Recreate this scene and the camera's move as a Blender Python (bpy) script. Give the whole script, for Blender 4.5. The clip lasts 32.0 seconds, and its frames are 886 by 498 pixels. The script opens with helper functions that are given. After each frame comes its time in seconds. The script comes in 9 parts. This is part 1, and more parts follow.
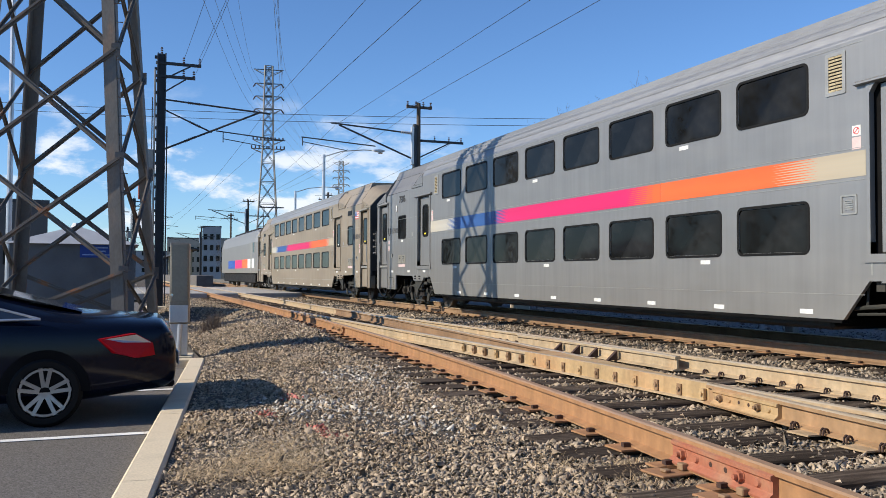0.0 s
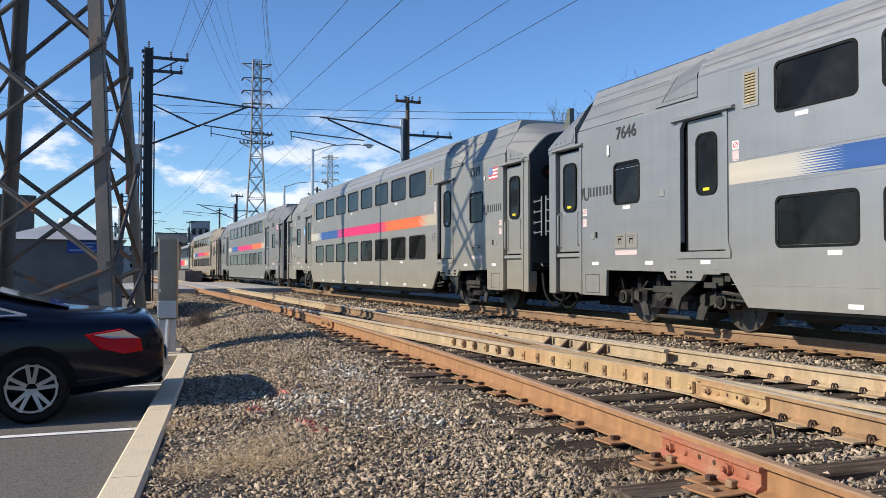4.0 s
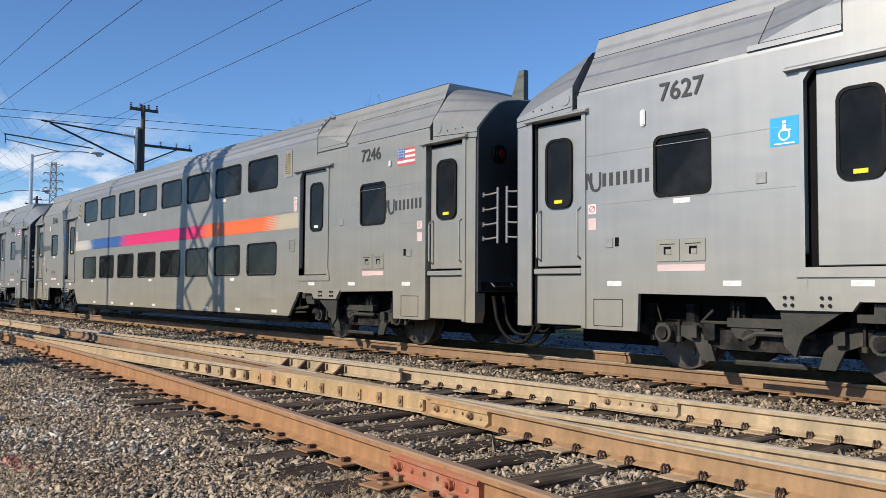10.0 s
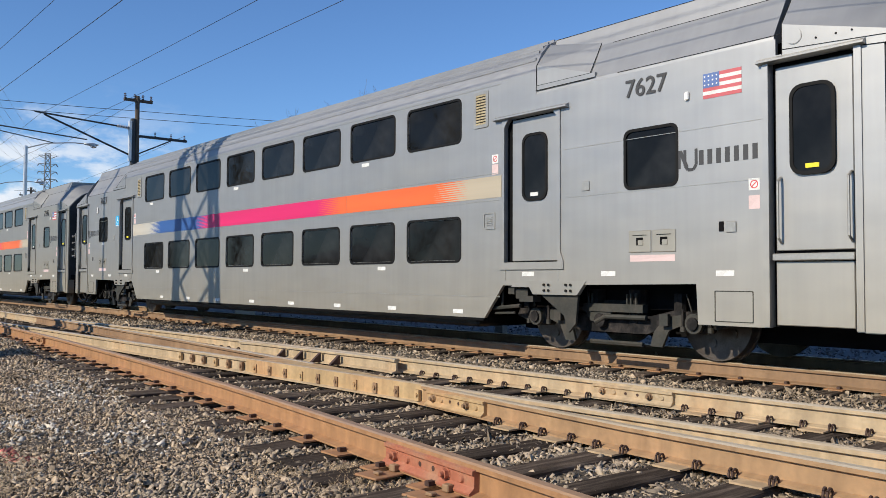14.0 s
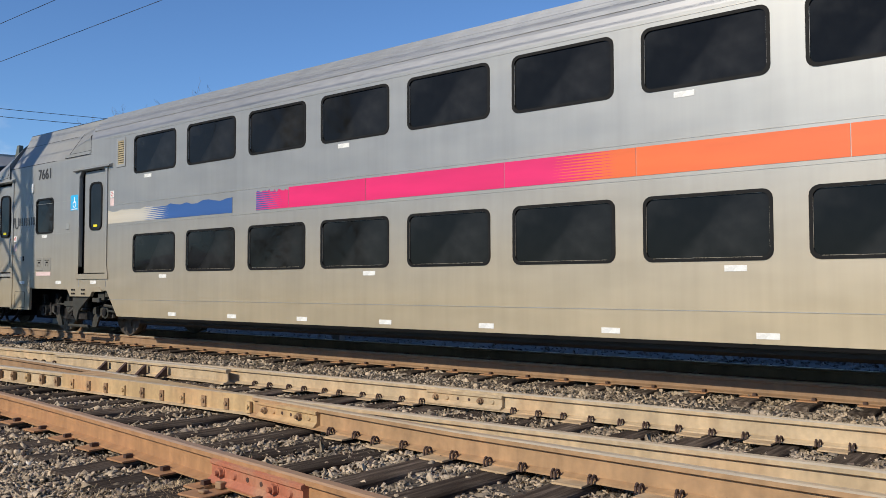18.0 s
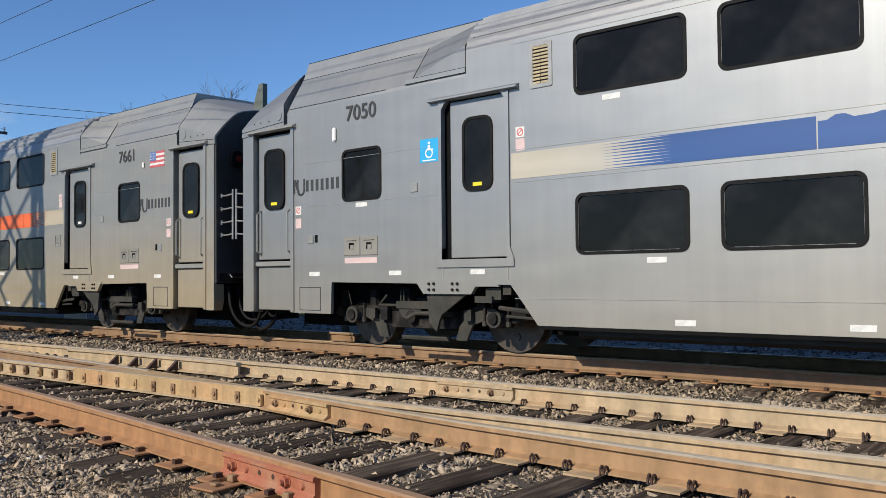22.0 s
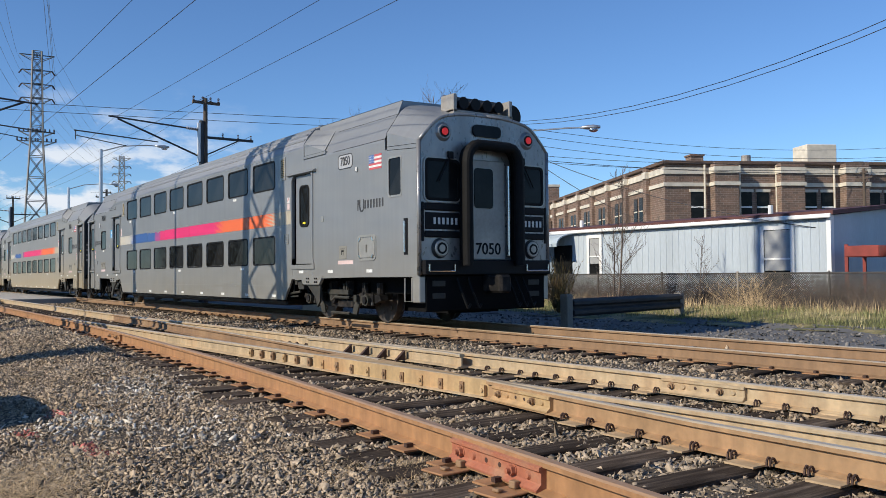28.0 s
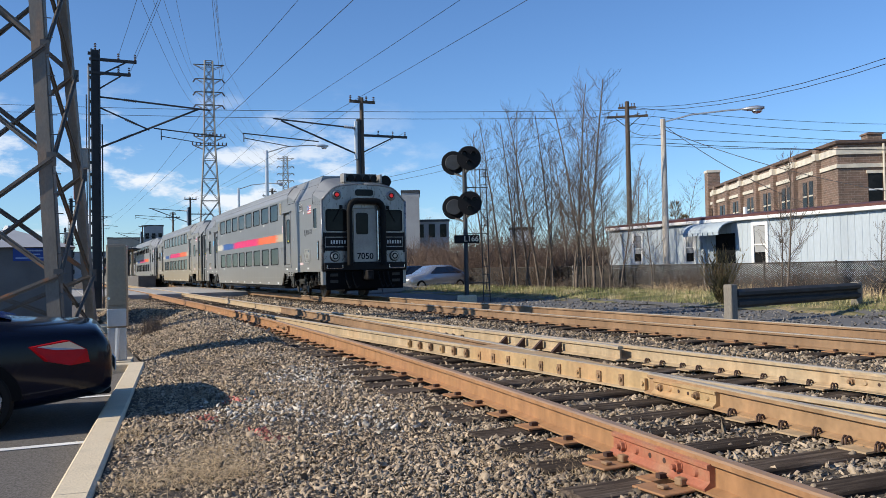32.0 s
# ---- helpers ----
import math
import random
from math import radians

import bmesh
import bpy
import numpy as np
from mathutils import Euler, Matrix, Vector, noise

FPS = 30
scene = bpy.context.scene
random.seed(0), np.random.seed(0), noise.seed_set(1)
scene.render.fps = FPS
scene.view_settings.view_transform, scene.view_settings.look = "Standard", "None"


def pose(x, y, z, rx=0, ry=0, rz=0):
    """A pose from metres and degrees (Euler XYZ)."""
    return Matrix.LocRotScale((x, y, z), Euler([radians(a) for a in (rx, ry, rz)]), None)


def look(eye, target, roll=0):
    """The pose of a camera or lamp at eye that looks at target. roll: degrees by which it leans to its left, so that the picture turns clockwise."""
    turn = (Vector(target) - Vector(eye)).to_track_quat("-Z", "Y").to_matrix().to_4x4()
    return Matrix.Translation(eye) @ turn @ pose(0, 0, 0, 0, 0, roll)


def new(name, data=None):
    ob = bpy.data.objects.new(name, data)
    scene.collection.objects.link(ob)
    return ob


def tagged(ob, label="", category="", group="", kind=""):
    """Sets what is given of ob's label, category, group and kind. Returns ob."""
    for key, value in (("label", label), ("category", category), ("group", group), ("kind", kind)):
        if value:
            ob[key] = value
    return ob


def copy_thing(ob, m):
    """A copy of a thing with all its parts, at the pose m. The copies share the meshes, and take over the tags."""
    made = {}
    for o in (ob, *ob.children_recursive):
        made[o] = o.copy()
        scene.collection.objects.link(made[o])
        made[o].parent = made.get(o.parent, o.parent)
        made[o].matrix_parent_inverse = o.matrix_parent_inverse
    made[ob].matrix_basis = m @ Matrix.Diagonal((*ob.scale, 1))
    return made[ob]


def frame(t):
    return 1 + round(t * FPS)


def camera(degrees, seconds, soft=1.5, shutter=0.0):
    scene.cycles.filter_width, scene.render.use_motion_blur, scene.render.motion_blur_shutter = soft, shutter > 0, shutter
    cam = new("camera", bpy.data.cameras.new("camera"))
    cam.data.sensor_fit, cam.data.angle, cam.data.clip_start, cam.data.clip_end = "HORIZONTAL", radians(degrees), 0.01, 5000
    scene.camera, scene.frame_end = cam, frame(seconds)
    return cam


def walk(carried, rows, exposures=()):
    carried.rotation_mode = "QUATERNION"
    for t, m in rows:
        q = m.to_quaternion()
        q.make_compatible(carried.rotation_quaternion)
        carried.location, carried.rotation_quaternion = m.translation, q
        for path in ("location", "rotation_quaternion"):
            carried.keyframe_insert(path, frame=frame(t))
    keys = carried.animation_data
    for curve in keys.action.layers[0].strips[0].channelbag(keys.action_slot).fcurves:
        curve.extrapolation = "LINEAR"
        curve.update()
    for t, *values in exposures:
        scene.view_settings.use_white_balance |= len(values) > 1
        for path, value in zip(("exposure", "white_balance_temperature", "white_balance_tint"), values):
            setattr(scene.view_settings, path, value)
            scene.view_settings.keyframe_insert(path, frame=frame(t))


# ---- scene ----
# Plan: x across the tracks, y along them, z up from the rail heads. The lens stays near the origin, 0.93 m over the rails.
cam = camera(56.02, 32.0, soft=0.6)
PATH = [
    (0.0, pose(-0.000, 0.000, 0.932, 91.79, -0.26, -21.34)),
    (0.5, pose(-0.013, -0.009, 0.932, 91.82, -0.26, -21.14)),
    (1.0, pose(-0.015, -0.007, 0.930, 91.85, -0.28, -21.13)),
    (1.5, pose(-0.008, -0.003, 0.929, 91.86, -0.16, -21.22)),
    (2.0, pose(-0.000, 0.001, 0.926, 91.81, -0.10, -21.42)),
    (2.5, pose(0.005, 0.004, 0.931, 91.70, -0.03, -21.69)),
    (4.5, pose(0.009, 0.012, 0.928, 91.37, -0.09, -22.19)),
    (5.0, pose(0.008, 0.010, 0.926, 91.41, -0.10, -22.50)),
    (5.5, pose(0.007, 0.004, 0.929, 91.53, -0.04, -23.24)),
    (6.0, pose(0.017, 0.007, 0.934, 91.63, 0.02, -24.37)),
    (6.5, pose(0.032, 0.005, 0.945, 91.70, 0.06, -25.69)),
    (7.0, pose(0.043, 0.009, 0.946, 91.79, -0.04, -27.14)),
    (7.5, pose(0.047, 0.010, 0.940, 91.87, -0.14, -28.81)),
    (8.0, pose(0.052, 0.006, 0.944, 91.98, -0.25, -31.00)),
    (8.5, pose(0.067, 0.001, 0.945, 92.19, -0.32, -33.58)),
    (9.0, pose(0.071, -0.009, 0.946, 92.45, -0.43, -36.25)),
    (9.5, pose(0.063, -0.014, 0.951, 92.64, -0.47, -38.33)),
    (10.0, pose(0.065, -0.015, 0.952, 92.78, -0.42, -39.54)),
    (10.5, pose(0.064, -0.026, 0.949, 92.85, -0.34, -40.08)),
    (11.0, pose(0.060, -0.026, 0.946, 92.83, -0.27, -40.23)),
    (11.5, pose(0.059, -0.032, 0.954, 92.74, -0.22, -40.15)),
    (12.0, pose(0.063, -0.025, 0.950, 92.62, -0.23, -40.00)),
    (12.5, pose(0.063, -0.021, 0.952, 92.43, -0.21, -39.85)),
    (13.0, pose(0.066, -0.018, 0.948, 92.27, -0.26, -39.78)),
    (13.5, pose(0.063, -0.021, 0.950, 92.15, -0.26, -39.78)),
    (15.5, pose(0.062, -0.033, 0.965, 92.15, -0.27, -41.22)),
    (16.0, pose(0.074, -0.028, 0.967, 92.21, -0.24, -43.30)),
    (16.5, pose(0.084, -0.038, 0.972, 92.26, -0.14, -45.86)),
    (17.0, pose(0.108, -0.044, 0.984, 92.30, -0.04, -48.29)),
    (17.5, pose(0.105, -0.050, 0.982, 92.41, 0.04, -49.97)),
    (18.0, pose(0.103, -0.056, 0.986, 92.44, 0.09, -50.79)),
    (18.5, pose(0.110, -0.045, 0.981, 92.46, 0.06, -51.00)),
    (19.0, pose(0.110, -0.048, 0.982, 92.39, 0.08, -50.86)),
    (19.5, pose(0.107, -0.042, 0.978, 92.32, 0.08, -50.56)),
    (20.0, pose(0.111, -0.039, 0.976, 92.20, 0.11, -50.25)),
    (20.5, pose(0.106, -0.045, 0.981, 92.10, 0.16, -50.03)),
    (21.0, pose(0.105, -0.044, 0.983, 92.00, 0.36, -50.10)),
    (21.5, pose(0.113, -0.040, 0.979, 91.97, 0.41, -50.18)),
    (22.0, pose(0.110, -0.041, 0.983, 91.91, 0.51, -50.19)),
    (22.5, pose(0.105, -0.049, 0.984, 91.90, 0.61, -50.01)),
    (23.0, pose(0.107, -0.048, 0.979, 91.90, 0.72, -49.72)),
    (23.5, pose(0.096, -0.052, 0.981, 91.88, 0.65, -49.49)),
    (24.0, pose(0.107, -0.040, 0.978, 91.81, 0.63, -49.14)),
    (24.5, pose(0.104, -0.046, 0.983, 91.75, 0.55, -48.46)),
    (25.0, pose(0.097, -0.038, 0.980, 91.79, 0.42, -47.52)),
    (25.5, pose(0.093, -0.035, 0.974, 91.89, 0.29, -46.40)),
    (27.5, pose(0.084, -0.031, 0.965, 91.78, 0.37, -38.90)),
    (28.0, pose(0.070, -0.022, 0.964, 91.74, 0.46, -35.41)),
    (28.5, pose(0.064, 0.004, 0.959, 91.71, 0.53, -31.64)),
    (29.0, pose(0.063, 0.008, 0.964, 91.65, 0.71, -28.68)),
    (29.5, pose(0.073, 0.019, 0.959, 91.55, 0.88, -26.75)),
    (30.0, pose(0.073, 0.017, 0.960, 91.41, 1.00, -25.85)),
    (30.5, pose(0.069, 0.018, 0.961, 91.29, 1.03, -25.41)),
    (31.0, pose(0.069, 0.019, 0.958, 91.26, 1.03, -25.15)),
    (31.5, pose(0.070, 0.017, 0.957, 91.28, 1.04, -24.99)),
    (32.0, pose(0.066, 0.012, 0.960, 91.32, 1.11, -24.91)),
]
walk(cam, PATH, [(0, 0.22), (5, 0.24), (8, 0.14), (11, 0.06), (14, 0.07), (18, -0.05), (22, -0.06), (25, -0.06), (28, 0.02), (32, 0.14)])

# travel of the train in metres, second by second
TRAVEL = [(0, -180.34), (1, -169.88), (2, -159.75), (3, -150.13), (4, -141.09), (5, -132.47), (6, -124.07), (7, -116.03), (8, -108.66), (9, -101.94), (10, -95.66), (11, -90.06), (12, -84.90), (13, -80.19), (14, -75.59), (15, -71.04), (16, -66.60), (17, -62.33), (18, -58.16), (19, -54.01), (20, -49.84), (21, -45.62), (22, -41.37), (23, -37.10), (24, -32.79), (25, -28.42), (26, -23.99), (27, -19.47), (28, -14.99), (29, -10.70), (30, -6.72), (31, -3.11), (32, 0.05)]

# ---- light ----
SUN_EL, SUN_SIDE = 32.5, (1.0, -0.125)        # height, and the way the shadows fall
sun = new("sun", bpy.data.lights.new("sun", "SUN"))
sun.data.energy, sun.data.angle, sun.data.color = 5.0, radians(0.55), (1.0, 0.90, 0.745)
_d = Vector((SUN_SIDE[0], SUN_SIDE[1], 0)).normalized() * math.cos(radians(SUN_EL))
sun.matrix_world = look((-30, 5, 40), Vector((-30, 5, 40)) + Vector((_d.x, _d.y, -math.sin(radians(SUN_EL)))))

world = bpy.data.worlds.new("world")
scene.world = world
world.use_nodes = True
wt = world.node_tree
wt.nodes.clear()


def wn(kind, **kw):
    n = wt.nodes.new(kind)
    for k, v in kw.items():
        n.inputs[k].default_value = v
    return n


def wmath(op, a, b=None, clamp=False):
    n = wt.nodes.new("ShaderNodeMath")
    n.operation, n.use_clamp = op, clamp
    for i, q in enumerate((a, b)):
        if q is None:
            continue
        if isinstance(q, (int, float)):
            n.inputs[i].default_value = q
        else:
            wt.links.new(q, n.inputs[i])
    return n.outputs[0]


def wrange(v, a, b, c=0.0, d=1.0):
    n = wt.nodes.new("ShaderNodeMapRange")
    n.interpolation_type = "SMOOTHSTEP"
    wt.links.new(v, n.inputs[0])
    for i, q in enumerate((a, b, c, d)):
        n.inputs[i + 1].default_value = q
    return n.outputs[0]


sky = wt.nodes.new("ShaderNodeTexSky")
sky.sky_type, sky.sun_disc = "NISHITA", False
sky.sun_elevation, sky.sun_rotation = radians(SUN_EL), radians(-90)
sky.air_density, sky.dust_density, sky.ozone_density, sky.altitude = 1.0, 0.0, 3.0, 10
tc = wt.nodes.new("ShaderNodeTexCoord")
mp = wt.nodes.new("ShaderNodeMapping")
mp.inputs["Scale"].default_value = (10.0, 10.0, 24.0)
mp.inputs["Location"].default_value = (0.35, 0.2, 0.6)
wt.links.new(tc.outputs["Generated"], mp.inputs["Vector"])
cn = wn("ShaderNodeTexNoise", Scale=1.0, Detail=7.0, Roughness=0.58)
wt.links.new(mp.outputs[0], cn.inputs["Vector"])
sx = wt.nodes.new("ShaderNodeSeparateXYZ")
wt.links.new(tc.outputs["Generated"], sx.inputs[0])
# low fair-weather clouds that thin out upwards, thickest down the line
low = wmath("MULTIPLY", wrange(sx.outputs[2], 0.01, 0.05), wrange(sx.outputs[2], 0.23, 0.11))
side = wmath("ADD", wrange(sx.outputs[1], 0.88, 0.98), 0.01)
dens = wmath("MULTIPLY", wrange(cn.outputs[0], 0.50, 0.63), wmath("MULTIPLY", low, side), True)
deep = wt.nodes.new("ShaderNodeMix")
deep.data_type, deep.blend_type = "RGBA", "MULTIPLY"
deep.inputs[0].default_value = 1.0
wt.links.new(sky.outputs[0], deep.inputs[6])
deep.inputs[7].default_value = (0.74, 0.98, 1.28, 1)
mixc = wt.nodes.new("ShaderNodeMix")
mixc.data_type = "RGBA"
wt.links.new(dens, mixc.inputs[0])
wt.links.new(deep.outputs[2], mixc.inputs[6])
mixc.inputs[7].default_value = (7.6, 8.1, 8.8, 1)
bg = wn("ShaderNodeBackground", Strength=0.105)
wt.links.new(mixc.outputs[2], bg.inputs[0])
wo = wt.nodes.new("ShaderNodeOutputWorld")
wt.links.new(bg.outputs[0], wo.inputs[0])
scene.view_settings.exposure = 0.0


# ---- materials ----
def material(name, color, rough=0.6, metal=0.0, vary=0.25, scale=6.0, fine=60.0, bump=0.15, coord="Object", second=None, patch=(0.45, 0.65),
             island=0.0, each=0.0, spec=0.5, coat=0.0, stretch=(1, 1, 1), depth=0.01, dust=None, edge=1.0, streak=0.0):
    """A surface with broad stains and fine grain. second: a colour of the stains; island, each: spread of brightness between joined pieces, between objects."""
    m = bpy.data.materials.new(name)
    m.use_nodes = True
    nt = m.node_tree
    p = nt.nodes["Principled BSDF"]
    p.inputs["Roughness"].default_value, p.inputs["Metallic"].default_value = rough, metal
    p.inputs["Specular IOR Level"].default_value, p.inputs["Coat Weight"].default_value = spec, coat
    p.inputs["Coat Roughness"].default_value = 0.05
    link = nt.links.new
    t = nt.nodes.new("ShaderNodeTexCoord")
    mp = nt.nodes.new("ShaderNodeMapping")
    mp.inputs["Scale"].default_value = stretch
    link(t.outputs[coord], mp.inputs[0])
    big, small = nt.nodes.new("ShaderNodeTexNoise"), nt.nodes.new("ShaderNodeTexNoise")
    for n, s, dt in ((big, scale, 6), (small, fine, 4)):
        n.inputs["Scale"].default_value, n.inputs["Detail"].default_value = s, dt
        link(mp.outputs[0], n.inputs["Vector"])
    def mr(v, a, b, c, d):
        n = nt.nodes.new("ShaderNodeMapRange")
        link(v, n.inputs[0])
        for i, q in enumerate((a, b, c, d)):
            n.inputs[i + 1].default_value = q
        return n.outputs[0]
    def mul(a, b):
        n = nt.nodes.new("ShaderNodeMath")
        n.operation = "MULTIPLY"
        link(a, n.inputs[0]), link(b, n.inputs[1])
        return n.outputs[0]
    val = mul(mr(big.outputs[0], 0.3, 0.7, 1 - vary, 1 + vary), mr(small.outputs[0], 0.3, 0.7, 1 - vary * 0.6, 1 + vary * 0.6))
    if island:
        g = nt.nodes.new("ShaderNodeNewGeometry")
        val = mul(val, mr(g.outputs["Random Per Island"], 0, 1, 1 - island, 1 + island))
    if each:
        g = nt.nodes.new("ShaderNodeObjectInfo")
        val = mul(val, mr(g.outputs["Random"], 0, 1, 1 - each, 1 + each))
    if streak:
        # rain and brake-dust streaks that run down, and a slight change from plate to plate
        run = nt.nodes.new("ShaderNodeMapping")
        run.inputs["Scale"].default_value = (1, 5.0, 0.35)
        link(t.outputs[coord], run.inputs[0])
        n = nt.nodes.new("ShaderNodeTexNoise")
        n.inputs["Scale"].default_value, n.inputs["Detail"].default_value = 1.6, 5
        link(run.outputs[0], n.inputs["Vector"])
        val = mul(val, mr(n.outputs[0], 0.35, 0.75, 1 + streak * 0.4, 1 - streak))
    base = nt.nodes.new("ShaderNodeMix")
    base.data_type = "RGBA"
    base.inputs[6].default_value = (*color, 1)
    base.inputs[7].default_value = (*(second or color), 1)
    link(mr(big.outputs[0], patch[0], patch[1], 0, 1), base.inputs[0])
    p.inputs["Specular Tint"].default_value = (edge, edge, edge, 1)
    col = base.outputs[2]
    if dust:
        # dust thrown up from the track, with a ragged upper edge
        sep = nt.nodes.new("ShaderNodeSeparateXYZ")
        link(t.outputs[coord], sep.inputs[0])
        rag = nt.nodes.new("ShaderNodeMath")
        rag.operation = "MULTIPLY_ADD"
        rag.inputs[1].default_value = 1.6
        link(big.outputs[0], rag.inputs[0]), link(sep.outputs[2], rag.inputs[2])
        mx = nt.nodes.new("ShaderNodeMix")
        mx.data_type = "RGBA"
        link(mr(rag.outputs[0], dust[2], dust[1], 0, dust[3]), mx.inputs[0])
        link(col, mx.inputs[6])
        mx.inputs[7].default_value = (*dust[0], 1)
        col = mx.outputs[2]
    sc = nt.nodes.new("ShaderNodeVectorMath")
    sc.operation = "SCALE"
    link(col, sc.inputs[0]), link(val, sc.inputs["Scale"])
    link(sc.outputs[0], p.inputs["Base Color"])
    amp = min(0.08, vary * 0.5)
    link(mr(small.outputs[0], 0.3, 0.7, max(rough - amp, 0.02), min(rough + amp, 1)), p.inputs["Roughness"])
    if bump:
        b = nt.nodes.new("ShaderNodeBump")
        b.inputs["Strength"].default_value, b.inputs["Distance"].default_value = bump, depth
        link(small.outputs[0], b.inputs["Height"]), link(b.outputs[0], p.inputs["Normal"])
    return m


def glow(name, color, strength):
    m = bpy.data.materials.new(name)
    m.use_nodes = True
    p = m.node_tree.nodes["Principled BSDF"]
    p.inputs["Base Color"].default_value = (*[c * 0.6 for c in color], 1)
    p.inputs["Emission Color"].default_value, p.inputs["Emission Strength"].default_value = (*color, 1), strength
    return m


M_STEEL = material("brushed_stainless_steel", (0.325, 0.338, 0.345), 0.45, 0.60, 0.05, 0.5, 4, 0.0, second=(0.315, 0.320, 0.315), stretch=(1, 0.3, 1), dust=((0.395, 0.362, 0.295), 1.0, 2.7, 0.85), edge=0.4, streak=0.05)
M_STEEL_DARK = material("dull_stainless_steel", (0.30, 0.30, 0.295), 0.42, 0.54, 0.05, 0.5, 4, 0.0, second=(0.27, 0.265, 0.255), stretch=(1, 0.25, 1), dust=((0.33, 0.30, 0.25), 0.9, 2.6, 0.5), edge=0.5, streak=0.09)
M_STEEL_DIRTY = material("dusty_stainless_steel", (0.355, 0.353, 0.335), 0.46, 0.58, 0.06, 0.5, 4, 0.0, second=(0.34, 0.33, 0.295), stretch=(1, 0.3, 1), dust=((0.44, 0.388, 0.295), 1.2, 3.0, 0.95), edge=0.5, streak=0.06)
M_STEEL_TAN = material("tan_dusted_stainless_steel", (0.325, 0.332, 0.327), 0.45, 0.48, 0.06, 0.5, 4, 0.0, second=(0.32, 0.314, 0.288), stretch=(1, 0.3, 1), dust=((0.455, 0.38, 0.26), 1.5, 3.1, 1.0), edge=0.5, streak=0.06)
M_STEEL_BROWN = material("brown_dusty_stainless_steel", (0.30, 0.25, 0.185), 0.5, 0.15, 0.08, 0.8, 5, 0.0, second=(0.23, 0.19, 0.135), stretch=(1, 0.3, 1), streak=0.12)
M_STEEL_BRIGHT = material("clean_stainless_steel", (0.365, 0.37, 0.37), 0.46, 0.62, 0.05, 0.8, 5, 0.0, second=(0.35, 0.348, 0.335), stretch=(1, 0.3, 1), dust=((0.43, 0.39, 0.31), 1.0, 2.8, 0.9), edge=0.5, streak=0.05)
M_ROOF = material("ribbed_roof_steel", (0.27, 0.274, 0.282), 0.45, 0.35, 0.12, 1.0, 20, 0.03, stretch=(1, 0.2, 1))
M_FLAGRED = material("faded_red_print", (0.50, 0.10, 0.11), 0.5, 0, 0.08, 5, 60, 0.0)
M_FLAGBLUE = material("faded_blue_print", (0.09, 0.15, 0.34), 0.5, 0, 0.08, 5, 60, 0.0)
M_FRAMERED = material("dull_red_frame_paint", (0.24, 0.04, 0.03), 0.7, 0, 0.2, 3, 40, 0.1)
M_DOOR = material("door_steel", (0.39, 0.388, 0.375), 0.44, 0.55, 0.06, 1.5, 40, 0.02)
M_TRIM = material("door_frame_steel", (0.38, 0.365, 0.33), 0.36, 0.5, 0.1, 3, 40, 0.02)
M_GLASS = material("tinted_window_glass", (0.009, 0.0095, 0.0095), 0.06, 0, 0.2, 1.1, 8, 0.0, second=(0.022, 0.0225, 0.0225), patch=(0.46, 0.75), spec=0.13)
M_RUBBER = material("black_rubber", (0.009, 0.009, 0.009), 0.65, 0, 0.2, 8, 60, 0.1, spec=0.15)
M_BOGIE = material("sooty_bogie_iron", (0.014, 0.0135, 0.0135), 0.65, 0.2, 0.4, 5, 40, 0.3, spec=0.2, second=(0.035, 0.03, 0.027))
M_DARK = material("black_part_and_shade_fill", (0.006, 0.006, 0.0065), 0.8, 0, 0.3, 3, 30, 0.1, spec=0.1)
M_STONE_TRACK = material("tan_crushed_stone", (0.315, 0.245, 0.168), 0.9, 0, 0.26, 0.9, 60, 0.5, second=(0.265, 0.215, 0.158), island=0.6)
# on the bogie castings this grey also paints the highlights they catch
M_BOGIEGREY = material("grey_paint_and_lit_bogie_steel", (0.052, 0.052, 0.045), 0.6, 0.2, 0.25, 4, 40, 0.1, second=(0.055, 0.05, 0.042), spec=0.25)
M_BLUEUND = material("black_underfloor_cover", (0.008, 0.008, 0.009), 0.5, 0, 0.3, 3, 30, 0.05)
M_WHEEL = material("worn_wheel_steel", (0.12, 0.10, 0.085), 0.45, 0.6, 0.3, 6, 50, 0.1)
M_WHITE = material("white_vinyl", (0.78, 0.78, 0.76), 0.5, 0, 0.05, 5, 60, 0.0)
M_LABEL = material("greyed_white_label", (0.66, 0.66, 0.63), 0.5, 0, 0.15, 9, 60, 0.0)
M_INK = material("black_vinyl", (0.012, 0.012, 0.013), 0.5, 0, 0.1, 5, 60, 0.0, spec=0.15)
M_RED = material("red_vinyl", (0.55, 0.04, 0.05), 0.5, 0, 0.05, 5, 60, 0.0)
M_MARK = material("dark_grey_vinyl", (0.04, 0.04, 0.041), 0.5, 0, 0.1, 5, 60, 0.0)
# dirt, and the shade between the cars, both put into this dark colour
M_ENDSTEEL = material("dirty_end_steel_with_shade", (0.06, 0.06, 0.058), 0.5, 0.3, 0.2, 2, 20, 0.0)
M_GATE = material("dull_bright_bar_steel", (0.29, 0.285, 0.275), 0.42, 0.45, 0.12, 9, 60, 0.0)
M_CABSTEEL = material("grimy_cab_end_steel", (0.34, 0.335, 0.325), 0.32, 0.5, 0.18, 1.1, 14, 0.0, second=(0.22, 0.215, 0.205), patch=(0.48, 0.68), stretch=(1, 1, 0.5), edge=0.6, streak=0.3)
M_AERIAL = material("green_grey_aerial_paint", (0.10, 0.115, 0.10), 0.6, 0, 0.1, 5, 60, 0.0)
